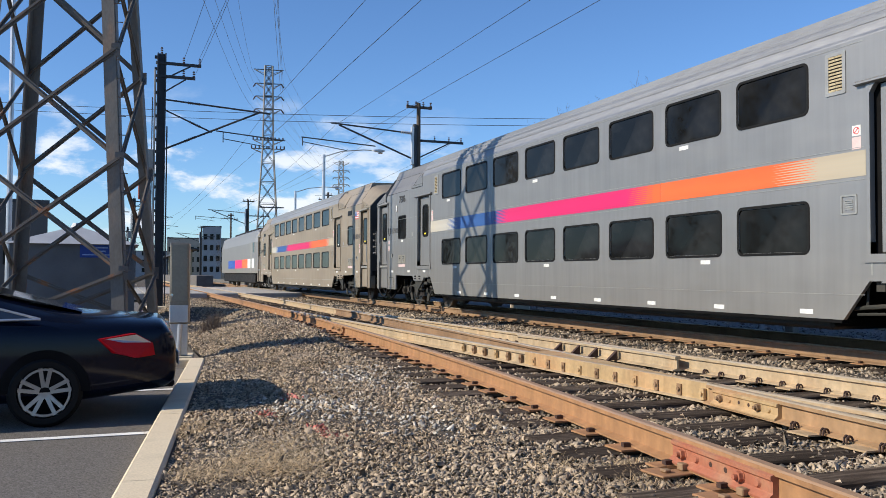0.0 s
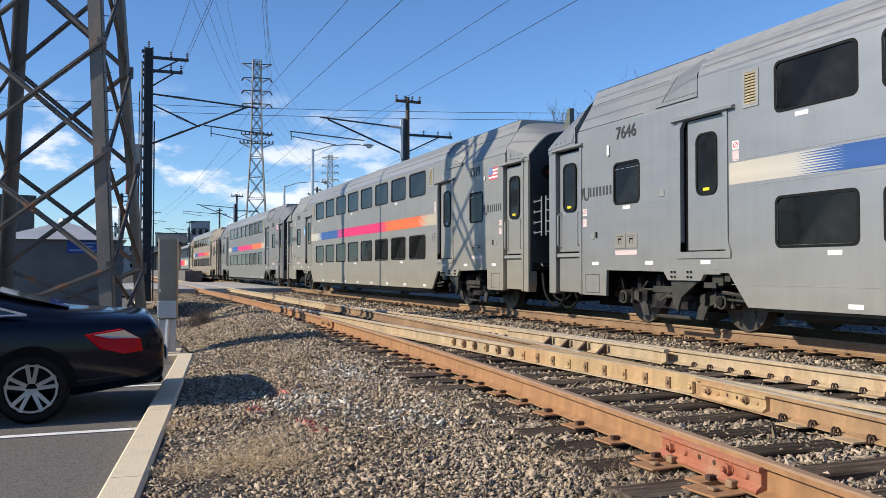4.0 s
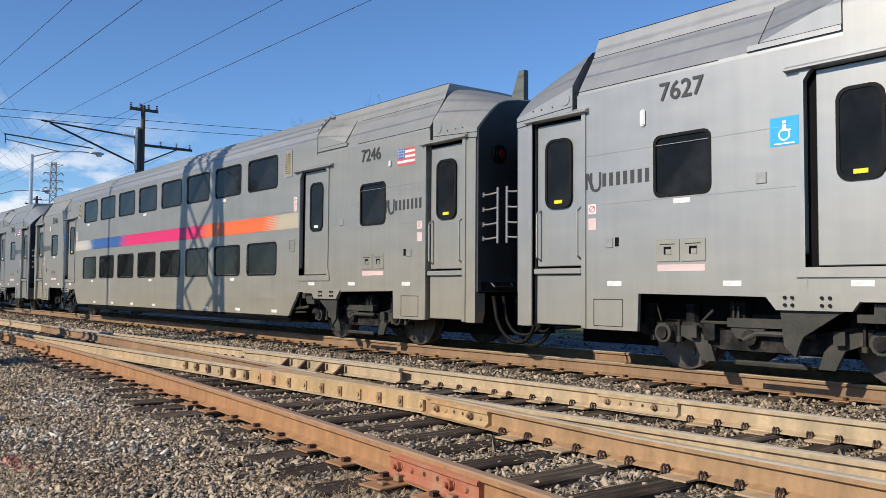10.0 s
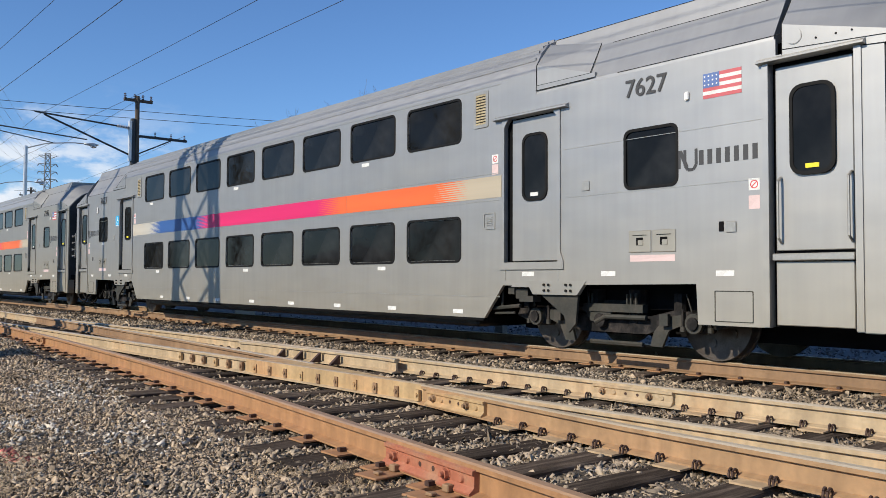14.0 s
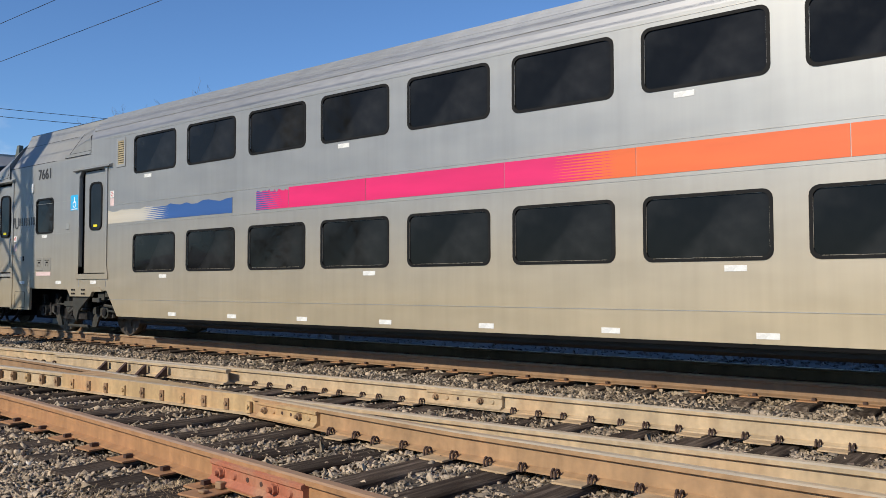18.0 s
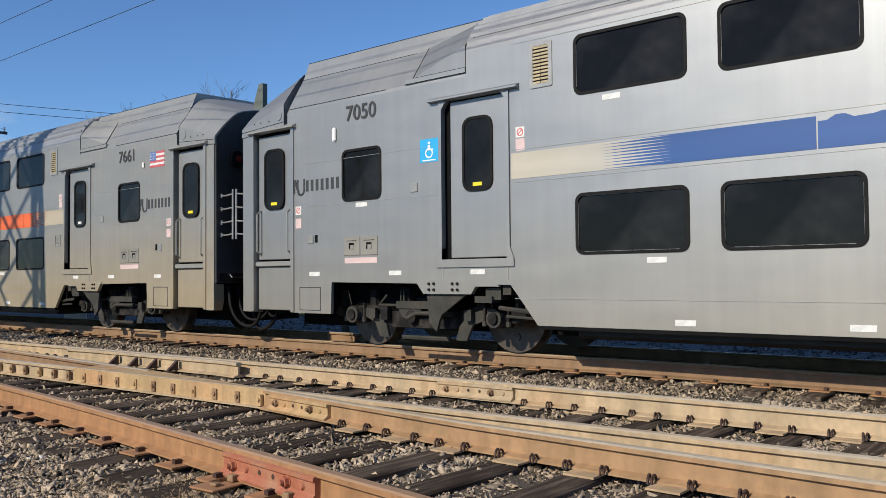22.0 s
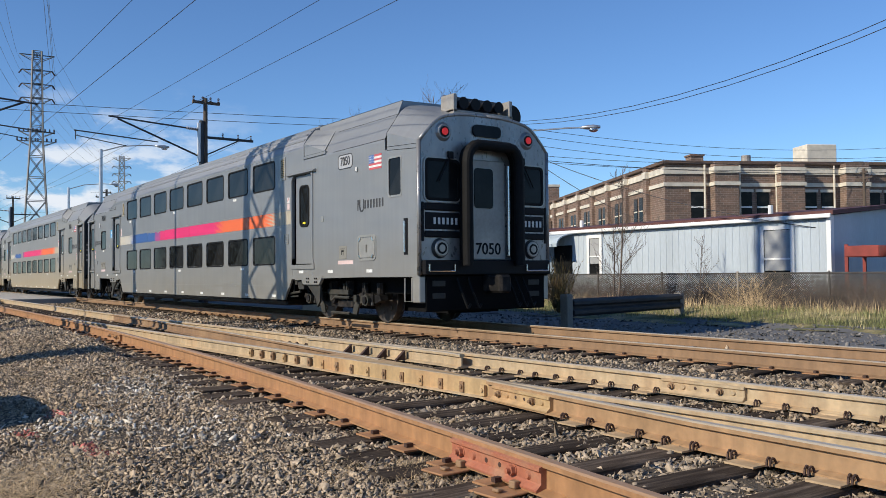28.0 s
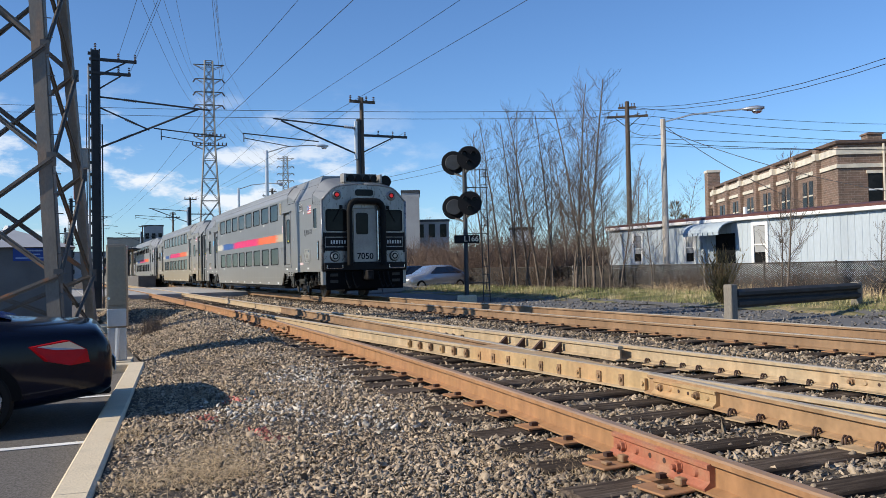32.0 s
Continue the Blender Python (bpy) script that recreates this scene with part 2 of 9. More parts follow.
M_CABINET = material("brown_grey_cabinet_steel", (0.27, 0.225, 0.175), 0.34, 0.55, 0.12, 1.5, 30, 0.0, second=(0.22, 0.18, 0.14), streak=0.2)
M_PINK = material("pale_red_print", (0.62, 0.47, 0.45), 0.5, 0, 0.1, 5, 60, 0.0)
M_NAVY = material("navy_vinyl", (0.03, 0.05, 0.22), 0.5, 0, 0.05, 5, 60, 0.0)
M_CYAN = material("light_blue_vinyl", (0.02, 0.36, 0.68), 0.5, 0, 0.05, 5, 60, 0.0)
M_YELLOW = material("yellow_vinyl", (0.75, 0.62, 0.02), 0.5, 0, 0.05, 5, 60, 0.0)
M_TAILLIGHT = glow("red_marker_light", (0.70, 0.03, 0.03), 0.45)
M_CHROME = material("bright_metal", (0.7, 0.7, 0.7), 0.2, 1.0, 0.05, 5, 60, 0.0)
M_BRASS = material("tan_louvre", (0.40, 0.33, 0.20), 0.6, 0.1, 0.15, 6, 60, 0.1)

M_RAIL = material("rusty_rail", (0.355, 0.19, 0.086), 0.72, 0.1, 0.18, 1.6, 25, 0.12, second=(0.27, 0.138, 0.068), patch=(0.5, 0.75), streak=0.25)
M_RAIL_TAN = material("tan_rusted_rail", (0.45, 0.345, 0.215), 0.66, 0.1, 0.17, 1.4, 25, 0.12, second=(0.37, 0.255, 0.145), patch=(0.5, 0.7), streak=0.25)
M_RAIL_MID = material("light_rusty_rail", (0.355, 0.222, 0.115), 0.7, 0.1, 0.18, 1.4, 25, 0.12, second=(0.30, 0.17, 0.088), patch=(0.5, 0.7), streak=0.25)
M_RAIL_BROWN = material("brown_rail", (0.25, 0.155, 0.085), 0.7, 0.1, 0.14, 1.4, 25, 0.12, second=(0.28, 0.18, 0.10), patch=(0.5, 0.7), streak=0.18)
M_FROG = material("golden_tan_worn_casting", (0.47, 0.325, 0.165), 0.66, 0.1, 0.17, 1.4, 25, 0.12, second=(0.38, 0.225, 0.11), patch=(0.5, 0.7), streak=0.25)
M_RAILTOP = material("worn_rail_head", (0.50, 0.42, 0.31), 0.42, 0.35, 0.12, 3, 40, 0.05, second=(0.44, 0.33, 0.20), stretch=(1, 0.1, 1))
M_REDBAR = material("red_painted_rusty_steel", (0.38, 0.13, 0.07), 0.68, 0, 0.2, 5, 50, 0.25, second=(0.30, 0.15, 0.085), patch=(0.42, 0.60))
M_RAILHEAD_RUST = material("rusty_rail_head", (0.36, 0.22, 0.125), 0.6, 0.2, 0.15, 3, 60, 0.05, second=(0.27, 0.18, 0.12), stretch=(1, 0.1, 1))
M_CLIP = material("dark_rusty_clip", (0.07, 0.04, 0.03), 0.7, 0.3, 0.3, 20, 80, 0.2)
M_TIE = material("weathered_creosoted_wood", (0.055, 0.041, 0.031), 0.95, 0, 0.4, 4, 40, 0.8, spec=0.1, second=(0.10, 0.078, 0.06), stretch=(0.5, 6, 6), each=0.4, depth=0.008)
# bed darker than its loose stones: the shade in their gaps is in its colour
M_BALLAST = material("ballast_bed_with_gap_shade", (0.085, 0.066, 0.046), 0.95, 0, 0.45, 12, 55, 1.0, second=(0.062, 0.05, 0.038), depth=0.03)
M_STONE = material("crushed_stone", (0.35, 0.27, 0.185), 0.9, 0, 0.28, 0.9, 60, 0.5, second=(0.29, 0.235, 0.172), island=0.65)
M_ASPHALT = material("grey_asphalt", (0.135, 0.122, 0.107), 0.9, 0, 0.55, 70, 190, 1.0, second=(0.12, 0.11, 0.10), depth=0.006)
M_CONCRETE = material("weathered_concrete", (0.66, 0.555, 0.39), 0.85, 0, 0.18, 3, 60, 0.4, second=(0.54, 0.45, 0.315))
M_LINE = material("worn_white_road_paint", (0.70, 0.70, 0.68), 0.8, 0, 0.12, 8, 60, 0.2)
M_GROUND = material("dry_earth", (0.16, 0.14, 0.11), 0.95, 0, 0.3, 0.3, 4, 0.5, second=(0.13, 0.13, 0.08), depth=0.05)
M_ROAD = material("blue_grey_gravel_road", (0.13, 0.127, 0.123), 0.95, 0, 0.14, 1.5, 25, 0.4, second=(0.11, 0.108, 0.105), depth=0.008)
M_GRASSBED = material("rough_grass_ground", (0.12, 0.125, 0.045), 0.95, 0, 0.45, 1.2, 18, 0.8, second=(0.26, 0.20, 0.10), depth=0.04)
M_GRASS = material("green_and_dry_grass", (0.20, 0.215, 0.075), 0.8, 0, 0.3, 0.7, 10, 0.0, second=(0.48, 0.39, 0.23), island=0.35)
M_DRYGRASS = material("dry_straw", (0.55, 0.41, 0.24), 0.85, 0, 0.25, 3, 30, 0.0, second=(0.40, 0.29, 0.16), island=0.45)
M_GALV = material("weathered_galvanised_steel", (0.36, 0.34, 0.31), 0.55, 0.5, 0.2, 4, 40, 0.1, second=(0.30, 0.27, 0.23))
M_PYLON = material("grey_weathered_pylon_steel", (0.20, 0.19, 0.175), 0.6, 0.3, 0.2, 1, 10, 0.0)
M_RUSTLEG = material("grey_steel_with_rust", (0.17, 0.155, 0.135), 0.65, 0.25, 0.25, 2, 30, 0.15, second=(0.21, 0.145, 0.10), patch=(0.55, 0.7), stretch=(1, 1, 0.4))
M_RUSTBRACE = material("rusty_brace_steel", (0.155, 0.135, 0.115), 0.7, 0.25, 0.25, 2, 30, 0.15, second=(0.26, 0.13, 0.065), patch=(0.60, 0.68))
M_MAST = material("dark_green_grey_mast", (0.045, 0.05, 0.055), 0.6, 0.2, 0.25, 3, 40, 0.1)
M_WIRE = material("dark_wire", (0.035, 0.035, 0.04), 0.5, 0.3, 0.1, 3, 40, 0.0)
M_WIREFAR = material("far_grey_wire", (0.16, 0.18, 0.22), 0.5, 0.3, 0.1, 3, 40, 0.0)
M_PORC = material("brown_porcelain", (0.07, 0.045, 0.035), 0.3, 0, 0.2, 8, 40, 0.0)
M_POLE = material("pale_weathered_wood_pole", (0.52, 0.47, 0.41), 0.9, 0, 0.3, 3, 40, 0.4, stretch=(6, 6, 0.6))
M_DARKPOLE = material("brown_wood_pole", (0.10, 0.075, 0.055), 0.9, 0, 0.3, 3, 40, 0.4, stretch=(6, 6, 0.6))
M_RIM = material("dull_silver_alloy", (0.34, 0.34, 0.34), 0.35, 0.8, 0.1, 3, 40, 0.02)
M_ALU = material("dull_aluminium", (0.55, 0.55, 0.55), 0.4, 0.8, 0.1, 3, 40, 0.02)
M_BARK = material("grey_brown_bark", (0.15, 0.12, 0.096), 0.9, 0, 0.3, 6, 40, 0.4)
M_TWIG = material("brown_twigs", (0.135, 0.102, 0.08), 0.9, 0, 0.25, 2, 30, 0.0, island=0.25)
M_BRUSH = material("dark_brown_brush", (0.135, 0.092, 0.068), 0.9, 0, 0.25, 2, 30, 0.0, island=0.3)
M_EVERGREEN = material("brownish_evergreen_foliage", (0.115, 0.09, 0.032), 0.8, 0, 0.35, 2, 20, 0.0, second=(0.15, 0.095, 0.045), island=0.4)
M_XING = material("grey_crossing_concrete", (0.36, 0.345, 0.32), 0.85, 0, 0.2, 1.5, 40, 0.3, second=(0.28, 0.265, 0.245))


# ---- building blocks ----
def part(name, bm, mat, parent=None, label="", smooth=False):
    """Links a bmesh as one mesh object under a thing or a part."""
    me = bpy.data.meshes.new(name)
    bmesh.ops.recalc_face_normals(bm, faces=bm.faces)
    bm.to_mesh(me)
    bm.free()
    for m in mat if isinstance(mat, (list, tuple)) else (mat,):
        me.materials.append(m)
    if smooth:
        me.polygons.foreach_set("use_smooth", [True] * len(me.polygons))
    ob = new(name, me)
    if parent:
        ob.parent = parent
    if label:
        tagged(ob, label)
    return ob


def share(name, mesh, parent, m, label=""):
    """A part on a mesh that exists already."""
    ob = new(name, mesh)
    ob.parent = parent
    ob.matrix_basis = m
    if label:
        tagged(ob, label)
    return ob


def thing(name, m, label, category, group="", kind=""):
    e = new(name)
    e.empty_display_size = 0.2
    e.matrix_basis = m
    return tagged(e, label, category, group, kind)


def box(bm, x0, x1, y0, y1, z0, z1, bev=0.0, mi=0):
    v = [bm.verts.new(p) for p in ((x0, y0, z0), (x1, y0, z0), (x1, y1, z0), (x0, y1, z0), (x0, y0, z1), (x1, y0, z1), (x1, y1, z1), (x0, y1, z1))]
    f = [bm.faces.new([v[i] for i in q]) for q in ((3, 2, 1, 0), (4, 5, 6, 7), (0, 1, 5, 4), (1, 2, 6, 5), (2, 3, 7, 6), (3, 0, 4, 7))]
    for q in f:
        q.material_index = mi
    if bev:
        es = list({e for q in f for e in q.edges})
        bmesh.ops.bevel(bm, geom=es, offset=bev, segments=1, affect="EDGES", profile=0.5)
    return bm


def boxbm(*a, **k):
    return box(bmesh.new(), *a, **k)


def tube(bm, a, b, r, r2=None, n=8, mi=0, cap=True):
    """A round bar from a to b."""
    a, b = Vector(a), Vector(b)
    w = (b - a).normalized()
    u = w.orthogonal().normalized()
    v = w.cross(u)
    r2 = r if r2 is None else r2
    A = [bm.verts.new(a + (u * math.cos(t) + v * math.sin(t)) * r) for t in (2 * math.pi * i / n for i in range(n))]
    B = [bm.verts.new(b + (u * math.cos(t) + v * math.sin(t)) * r2) for t in (2 * math.pi * i / n for i in range(n))]
    for i in range(n):
        f = bm.faces.new((A[i], A[(i + 1) % n], B[(i + 1) % n], B[i]))
        f.material_index = mi
    if cap:
        bm.faces.new(A[::-1]).material_index = mi
        bm.faces.new(B).material_index = mi
    return bm


def pipe(bm, pts, r, n=8):
    """One unbroken round pipe along a bent line."""
    pts = [Vector(p) for p in pts]
    loops = []
    side = (pts[1] - pts[0]).orthogonal().normalized()
    for i, p in enumerate(pts):
        w = (pts[min(i + 1, len(pts) - 1)] - pts[max(i - 1, 0)]).normalized()
        side = (side - w * side.dot(w)).normalized()
        v = w.cross(side)
        loops.append([bm.verts.new(p + (side * math.cos(t) + v * math.sin(t)) * r) for t in (2 * math.pi * k / n for k in range(n))])
    for A, B in zip(loops, loops[1:]):
        for k in range(n):
            bm.faces.new((A[k], A[(k + 1) % n], B[(k + 1) % n], B[k]))
    bm.faces.new(loops[0][::-1]), bm.faces.new(loops[-1])
    return bm


def strut(bm, a, b, w, d, up=(0, 0, 1), mi=0, angle=False):
    """A flat bar or angle iron from a to b, w wide, d thick."""
    a, b = Vector(a), Vector(b)
    t = (b - a).normalized()
    u = t.cross(Vector(up))
    u = u.normalized() if u.length > 1e-4 else t.orthogonal().normalized()
    v = u.cross(t).normalized()
    def bar(c, p, q):
        c0, c1 = a + c, b + c
        A = [bm.verts.new(c0 + p * i + q * j) for i, j in ((-1, -1), (1, -1), (1, 1), (-1, 1))]
        B = [bm.verts.new(c1 + p * i + q * j) for i, j in ((-1, -1), (1, -1), (1, 1), (-1, 1))]
        for i in range(4):
            bm.faces.new((A[i], A[(i + 1) % 4], B[(i + 1) % 4], B[i])).material_index = mi
        bm.faces.new(A[::-1]).material_index = mi
        bm.faces.new(B).material_index = mi
    if angle:
        bar(u * (w / 2), u * (w / 2), v * (d / 2))
        bar(v * (w / 2), u * (d / 2), v * (w / 2 - d / 2))
    else:
        bar(Vector(), u * (w / 2), v * (d / 2))
    return bm


def prism(bm, poly, axis, a, b, mi=0):
    """A polygon of 2D points pushed along an axis from a to b. axis x: points are (y, z); y: (x, z); z: (x, y)."""
    def p3(q, c):
        return {"x": (c, q[0], q[1]), "y": (q[0], c, q[1]), "z": (q[0], q[1], c)}[axis]
    A = [bm.verts.new(p3(q, a)) for q in poly]
    B = [bm.verts.new(p3(q, b)) for q in poly]
    n = len(poly)
    for i in range(n):
        bm.faces.new((A[i], A[(i + 1) % n], B[(i + 1) % n], B[i])).material_index = mi
    bm.faces.new(A[::-1]).material_index = mi
    bm.faces.new(B).material_index = mi
    return bm


def rrect(w, h, r, n=4):
    """Points of a rectangle with rounded corners, about its centre."""
    out = []
    for cx, cy, t0 in ((w / 2 - r, h / 2 - r, 0), (-w / 2 + r, h / 2 - r, 90), (-w / 2 + r, -h / 2 + r, 180), (w / 2 - r, -h / 2 + r, 270)):
        for i in range(n + 1):
            t = radians(t0 + 90 * i / n)
            out.append((cx + r * math.cos(t), cy + r * math.sin(t)))
    return out


def ring(bm, outer, inner, x0, x1, cy, cz, mi=0):
    """A flat frame in the plane of y and z, from x0 to x1 deep."""
    def lp(pts, x):
        return [bm.verts.new((x, cy + p[0], cz + p[1])) for p in pts]
    a, b, c, d = lp(outer, x0), lp(inner, x0), lp(outer, x1), lp(inner, x1)
    n = len(outer)
    for i in range(n):
        j = (i + 1) % n
        for q in ((a[i], a[j], b[j], b[i]), (c[i], d[i], d[j], c[j]), (a[i], c[i], c[j], a[j]), (b[i], b[j], d[j], d[i])):
            bm.faces.new(q).material_index = mi
    return bm


def sweep(bm, pts, prof, mi=0, mis=None, cap=True):
    """A profile of (side, up) points carried along a path of 3D points."""
    n, loops = len(prof), []
    for i, p in enumerate(pts):
        t = (Vector(pts[min(i + 1, len(pts) - 1)]) - Vector(pts[max(i - 1, 0)])).normalized()
        s = t.cross(Vector((0, 0, 1))).normalized()
        loops.append([bm.verts.new(Vector(p) + s * q[0] + Vector((0, 0, q[1]))) for q in prof])
    for a, b in zip(loops, loops[1:]):
        for i in range(n):
            f = bm.faces.new((a[i], a[(i + 1) % n], b[(i + 1) % n], b[i]))
            f.material_index = mis[i] if mis else mi
    if cap:
        bm.faces.new(loops[0][::-1]), bm.faces.new(loops[-1])
    return bm


def wire_curve(name, lines, r, mat, parent=None):
    """Thin round wires along 3D polylines."""
    cu = bpy.data.curves.new(name, "CURVE")
    cu.dimensions, cu.bevel_depth, cu.bevel_resolution = "3D", r, 1
    for pts in lines:
        s = cu.splines.new("POLY")
        s.points.add(len(pts) - 1)
        for q, p in zip(s.points, pts):
            q.co = (*p, 1)
    cu.materials.append(mat)
    ob = new(name, cu)
    if parent:
        ob.parent = parent
    return ob


def sag(a, b, drop, n=14):
    a, b = Vector(a), Vector(b)
    return [tuple(a.lerp(b, i / n) - Vector((0, 0, drop * 4 * (i / n) * (1 - i / n)))) for i in range(n + 1)]


def spline(ctrl, y):
    """Smooth curve through (y, x) points."""
    ys = [c[0] for c in ctrl]
    k = max(0, min(len(ys) - 2, sum(1 for q in ys if q <= y) - 1))
    def slope(i):
        i0, i1 = max(i - 1, 0), min(i + 1, len(ys) - 1)
        return (ctrl[i1][1] - ctrl[i0][1]) / (ys[i1] - ys[i0])
    h = ys[k + 1] - ys[k]
    t = (y - ys[k]) / h
    if t < 0:
        return ctrl[k][1] + slope(k) * (y - ys[k])
    if t > 1:
        return ctrl[k + 1][1] + slope(k + 1) * (y - ys[k + 1])
    a, b, m0, m1 = ctrl[k][1], ctrl[k + 1][1], slope(k) * h, slope(k + 1) * h
    return a * (2 * t**3 - 3 * t**2 + 1) + m0 * (t**3 - 2 * t**2 + t) + b * (-2 * t**3 + 3 * t**2) + m1 * (t**3 - t**2)


# ---- ground ----
TRACK_X = 9.725                              # middle of the train's track
GAUGE = 1.505                                # between the middles of the rail heads
RAIL_A = [(-60, -3.0), (-20, 0.62), (-6, 2.02), (1, 2.77), (4.1, 3.12), (7.4, 3.46), (11.4, 3.74), (17, 4.0), (23, 4.16), (35, 4.24), (80, 4.3), (400, 4.3)]
RAIL_C = [(-60, 9.2), (-20, 7.45), (-6, 6.84), (1, 6.53), (4.9, 6.40), (8.4, 6.26), (13.4, 6.03), (18.75, 5.82), (23, 5.68), (35, 5.745), (80, 5.805), (400, 5.805)]


def kerb_x(y):
    return -0.56 + 0.132 * y


def ground_z(x, y):
    """Height of the ground: car park, ballast shoulder, track bed, road, and a fall beyond the grass."""
    def ramp(v, a, b, p, q):
        t = min(max((v - a) / (b - a), 0), 1)
        t = t * t * (3 - 2 * t)
        return p + (q - p) * t
    if x < 8:
        # the shoulder heaps up towards the tie ends further down the line
        e = spline(RAIL_A, y) - 0.72
        far = (ramp(y, 8.0, 10.5, 0, 0.06) + ramp(y, 11.6, 14.0, 0, 0.15)) * ramp(y, 20, 30, 1, 0)
        heap = ramp(x, 1.2, e, 0, 1) if x < e else ramp(x, e, e + 0.28, 1, 0)
        mound = ramp(y, 12.0, 14.2, 0, 0.10) * ramp(y, 15.5, 19, 1, 0) + ramp(y, 18.5, 22, 0, -0.20) * ramp(y, 24, 27, 1, 0) + ramp(y, 24, 27.2, 0, 0.10) * ramp(y, 30, 38, 1, 0) + ramp(y, 33, 41.5, 0, 0.20)
        return ramp(x, 0.3, 3.0, -0.33, -0.229) + heap * far + mound * ramp(x, 1.2, 2.0, 0, 1) * ramp(x, e - 1.0, e - 0.1, 1, 0)
    if x < 16:
        return ramp(x, 11.3, 12.6, -0.229, -0.32)
    return ramp(x, 16.4, 19.4, -0.32, -0.06) if x < 19.4 else ramp(x, 19.4, 22.5, -0.06, -0.75)


bm = bmesh.new()
xs = [-3000, -800, -200, -60, -20, -8, -3, -1, 0.1, 0.6, 1.2, 1.8, 2.4, 3.0, 5, 8, 11.3, 11.7, 12.1, 12.6, 15, 17.5, 18.5, 19.5, 20.5, 22, 40, 90, 250, 900, 3000]
ys = [-3000, -600, -150, -60, -30, -15, -5, 0, 5, 10, 15, 20, 25, 30, 35, 40, 45, 50, 60, 80, 120, 200, 400, 1000, 3000]
gv = [[bm.verts.new((x, y, ground_z(x, y) - (0.22 if x < 18 else 0.03))) for x in xs] for y in ys]
for j in range(len(ys) - 1):
    for i in range(len(xs) - 1):
        bm.faces.new((gv[j][i], gv[j][i + 1], gv[j + 1][i + 1], gv[j + 1][i]))
tagged(part("ground", bm, M_GROUND), "dry bare earth ground around the railway", "ground", kind="structure")


def sheet(name, x0, x1, y0, y1, nx, ny, lift, mat, label, category, rough=0.0, seed=3):
    """A thin sheet that lies on the ground."""
    bm, rnd = bmesh.new(), random.Random(seed)
    g = []
    for j in range(ny + 1):
        y = y0 + (y1 - y0) * j / ny
        a = x0(y) if callable(x0) else x0
        b = x1(y) if callable(x1) else x1
        g.append([bm.verts.new((a + (b - a) * i / nx, y, ground_z(a + (b - a) * i / nx, y) + lift + rnd.uniform(-rough, rough))) for i in range(nx + 1)])
    for j in range(ny):
        for i in range(nx):
            bm.faces.new((g[j][i], g[j][i + 1], g[j + 1][i + 1], g[j + 1][i]))
    return tagged(part(name, bm, mat), label, category, kind="structure")


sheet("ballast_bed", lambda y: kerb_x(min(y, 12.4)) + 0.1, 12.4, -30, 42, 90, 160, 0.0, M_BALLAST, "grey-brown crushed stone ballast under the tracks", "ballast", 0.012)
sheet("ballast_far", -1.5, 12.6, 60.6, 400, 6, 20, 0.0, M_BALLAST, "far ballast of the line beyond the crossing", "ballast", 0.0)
sheet("gravel_road", 12.2, 17.6, -30, 41, 10, 60, 0.012, M_ROAD, "blue-grey gravel track beside the railway", "gravel road", 0.008)
sheet("grass_verge", 16.6, 22.5, -30, 80, 16, 120, 0.02, M_GRASSBED, "verge of rough green and dry grass", "grass verge", 0.03)
# car park, kerb, bay lines
bm = bmesh.new()
prism(bm, [(-60, -30), (kerb_x(-30), -30), (kerb_x(12.4), 12.4), (-60, 12.4)], "z", -0.50, -0.405)
tagged(part("car_park", bm, M_ASPHALT), "grey asphalt car park with white bay lines", "car park", kind="structure")
bm = bmesh.new()
box(bm, -60, 1.25, 12.4, 41.9, -0.55, -0.41)
tagged(part("yard", bm, M_ASPHALT), "asphalt yard under the lattice tower", "yard", kind="structure")
kerb = thing("kerb", pose(0, 0, 0), "weathered tan concrete kerb along the car park", "kerb", kind="structure")
for i in range(14):
    y0, y1 = 12.45 - 2.4 * (i + 1) + 0.008, 12.45 - 2.4 * i
    bm = bmesh.new()
    sweep(bm, [(kerb_x(y0) - 0.0, y0, -0.285), (kerb_x(y1), y1, -0.285)], [(-0.11, -0.2), (0.11, -0.2), (0.11, -0.02), (0.09, 0.0), (-0.09, 0.0), (-0.11, -0.02)])
    part("kerb_stone", bm, M_CONCRETE, kerb)
part("kerb_stone", boxbm(0.62, 1.19, 12.46, 12.66, -0.5, -0.29, bev=0.012), M_CONCRETE, kerb)
for y in (7.44, 10.15, 4.7, 2.0):
    bm = bmesh.new()
    sweep(bm, [(-5.2, y + 0.12, -0.401), (kerb_x(y) - 0.14, y, -0.401)], [(-0.05, 0), (0.05, 0), (0.05, 0.003), (-0.05, 0.003)])
    tagged(part("bay_line", bm, M_LINE), "worn white painted bay line on asphalt", "line", "bay lines", "structure")

# grade crossing of concrete panels
xing = thing("grade_crossing", pose(0, 0, 0), "pale concrete level crossing over the tracks", "crossing", kind="structure")
for k, (x0, x1) in enumerate(((-9, 1.2), (1.25, 4.1), (4.45, 5.6), (5.95, 8.8), (9.12, 10.33), (10.65, 16), (16.05, 40))):
    for y in np.arange(42.2, 60, 2.95):
        part("panel", boxbm(x0, x1, y, y + 2.92, -0.33, -0.012, bev=0.015), M_XING, xing)


# ---- tracks ----
RAILPROF = [(-0.07, -0.175), (0.07, -0.175), (0.07, -0.162), (0.012, -0.145), (0.010, -0.045), (0.036, -0.036), (0.036, -0.010), (0.026, 0.0), (-0.026, 0.0), (-0.036, -0.010), (-0.036, -0.036), (-0.010, -0.045), (-0.012, -0.145), (-0.07, -0.162)]
HEAD = [0] * 6 + [1, 1, 1] + [0] * 5


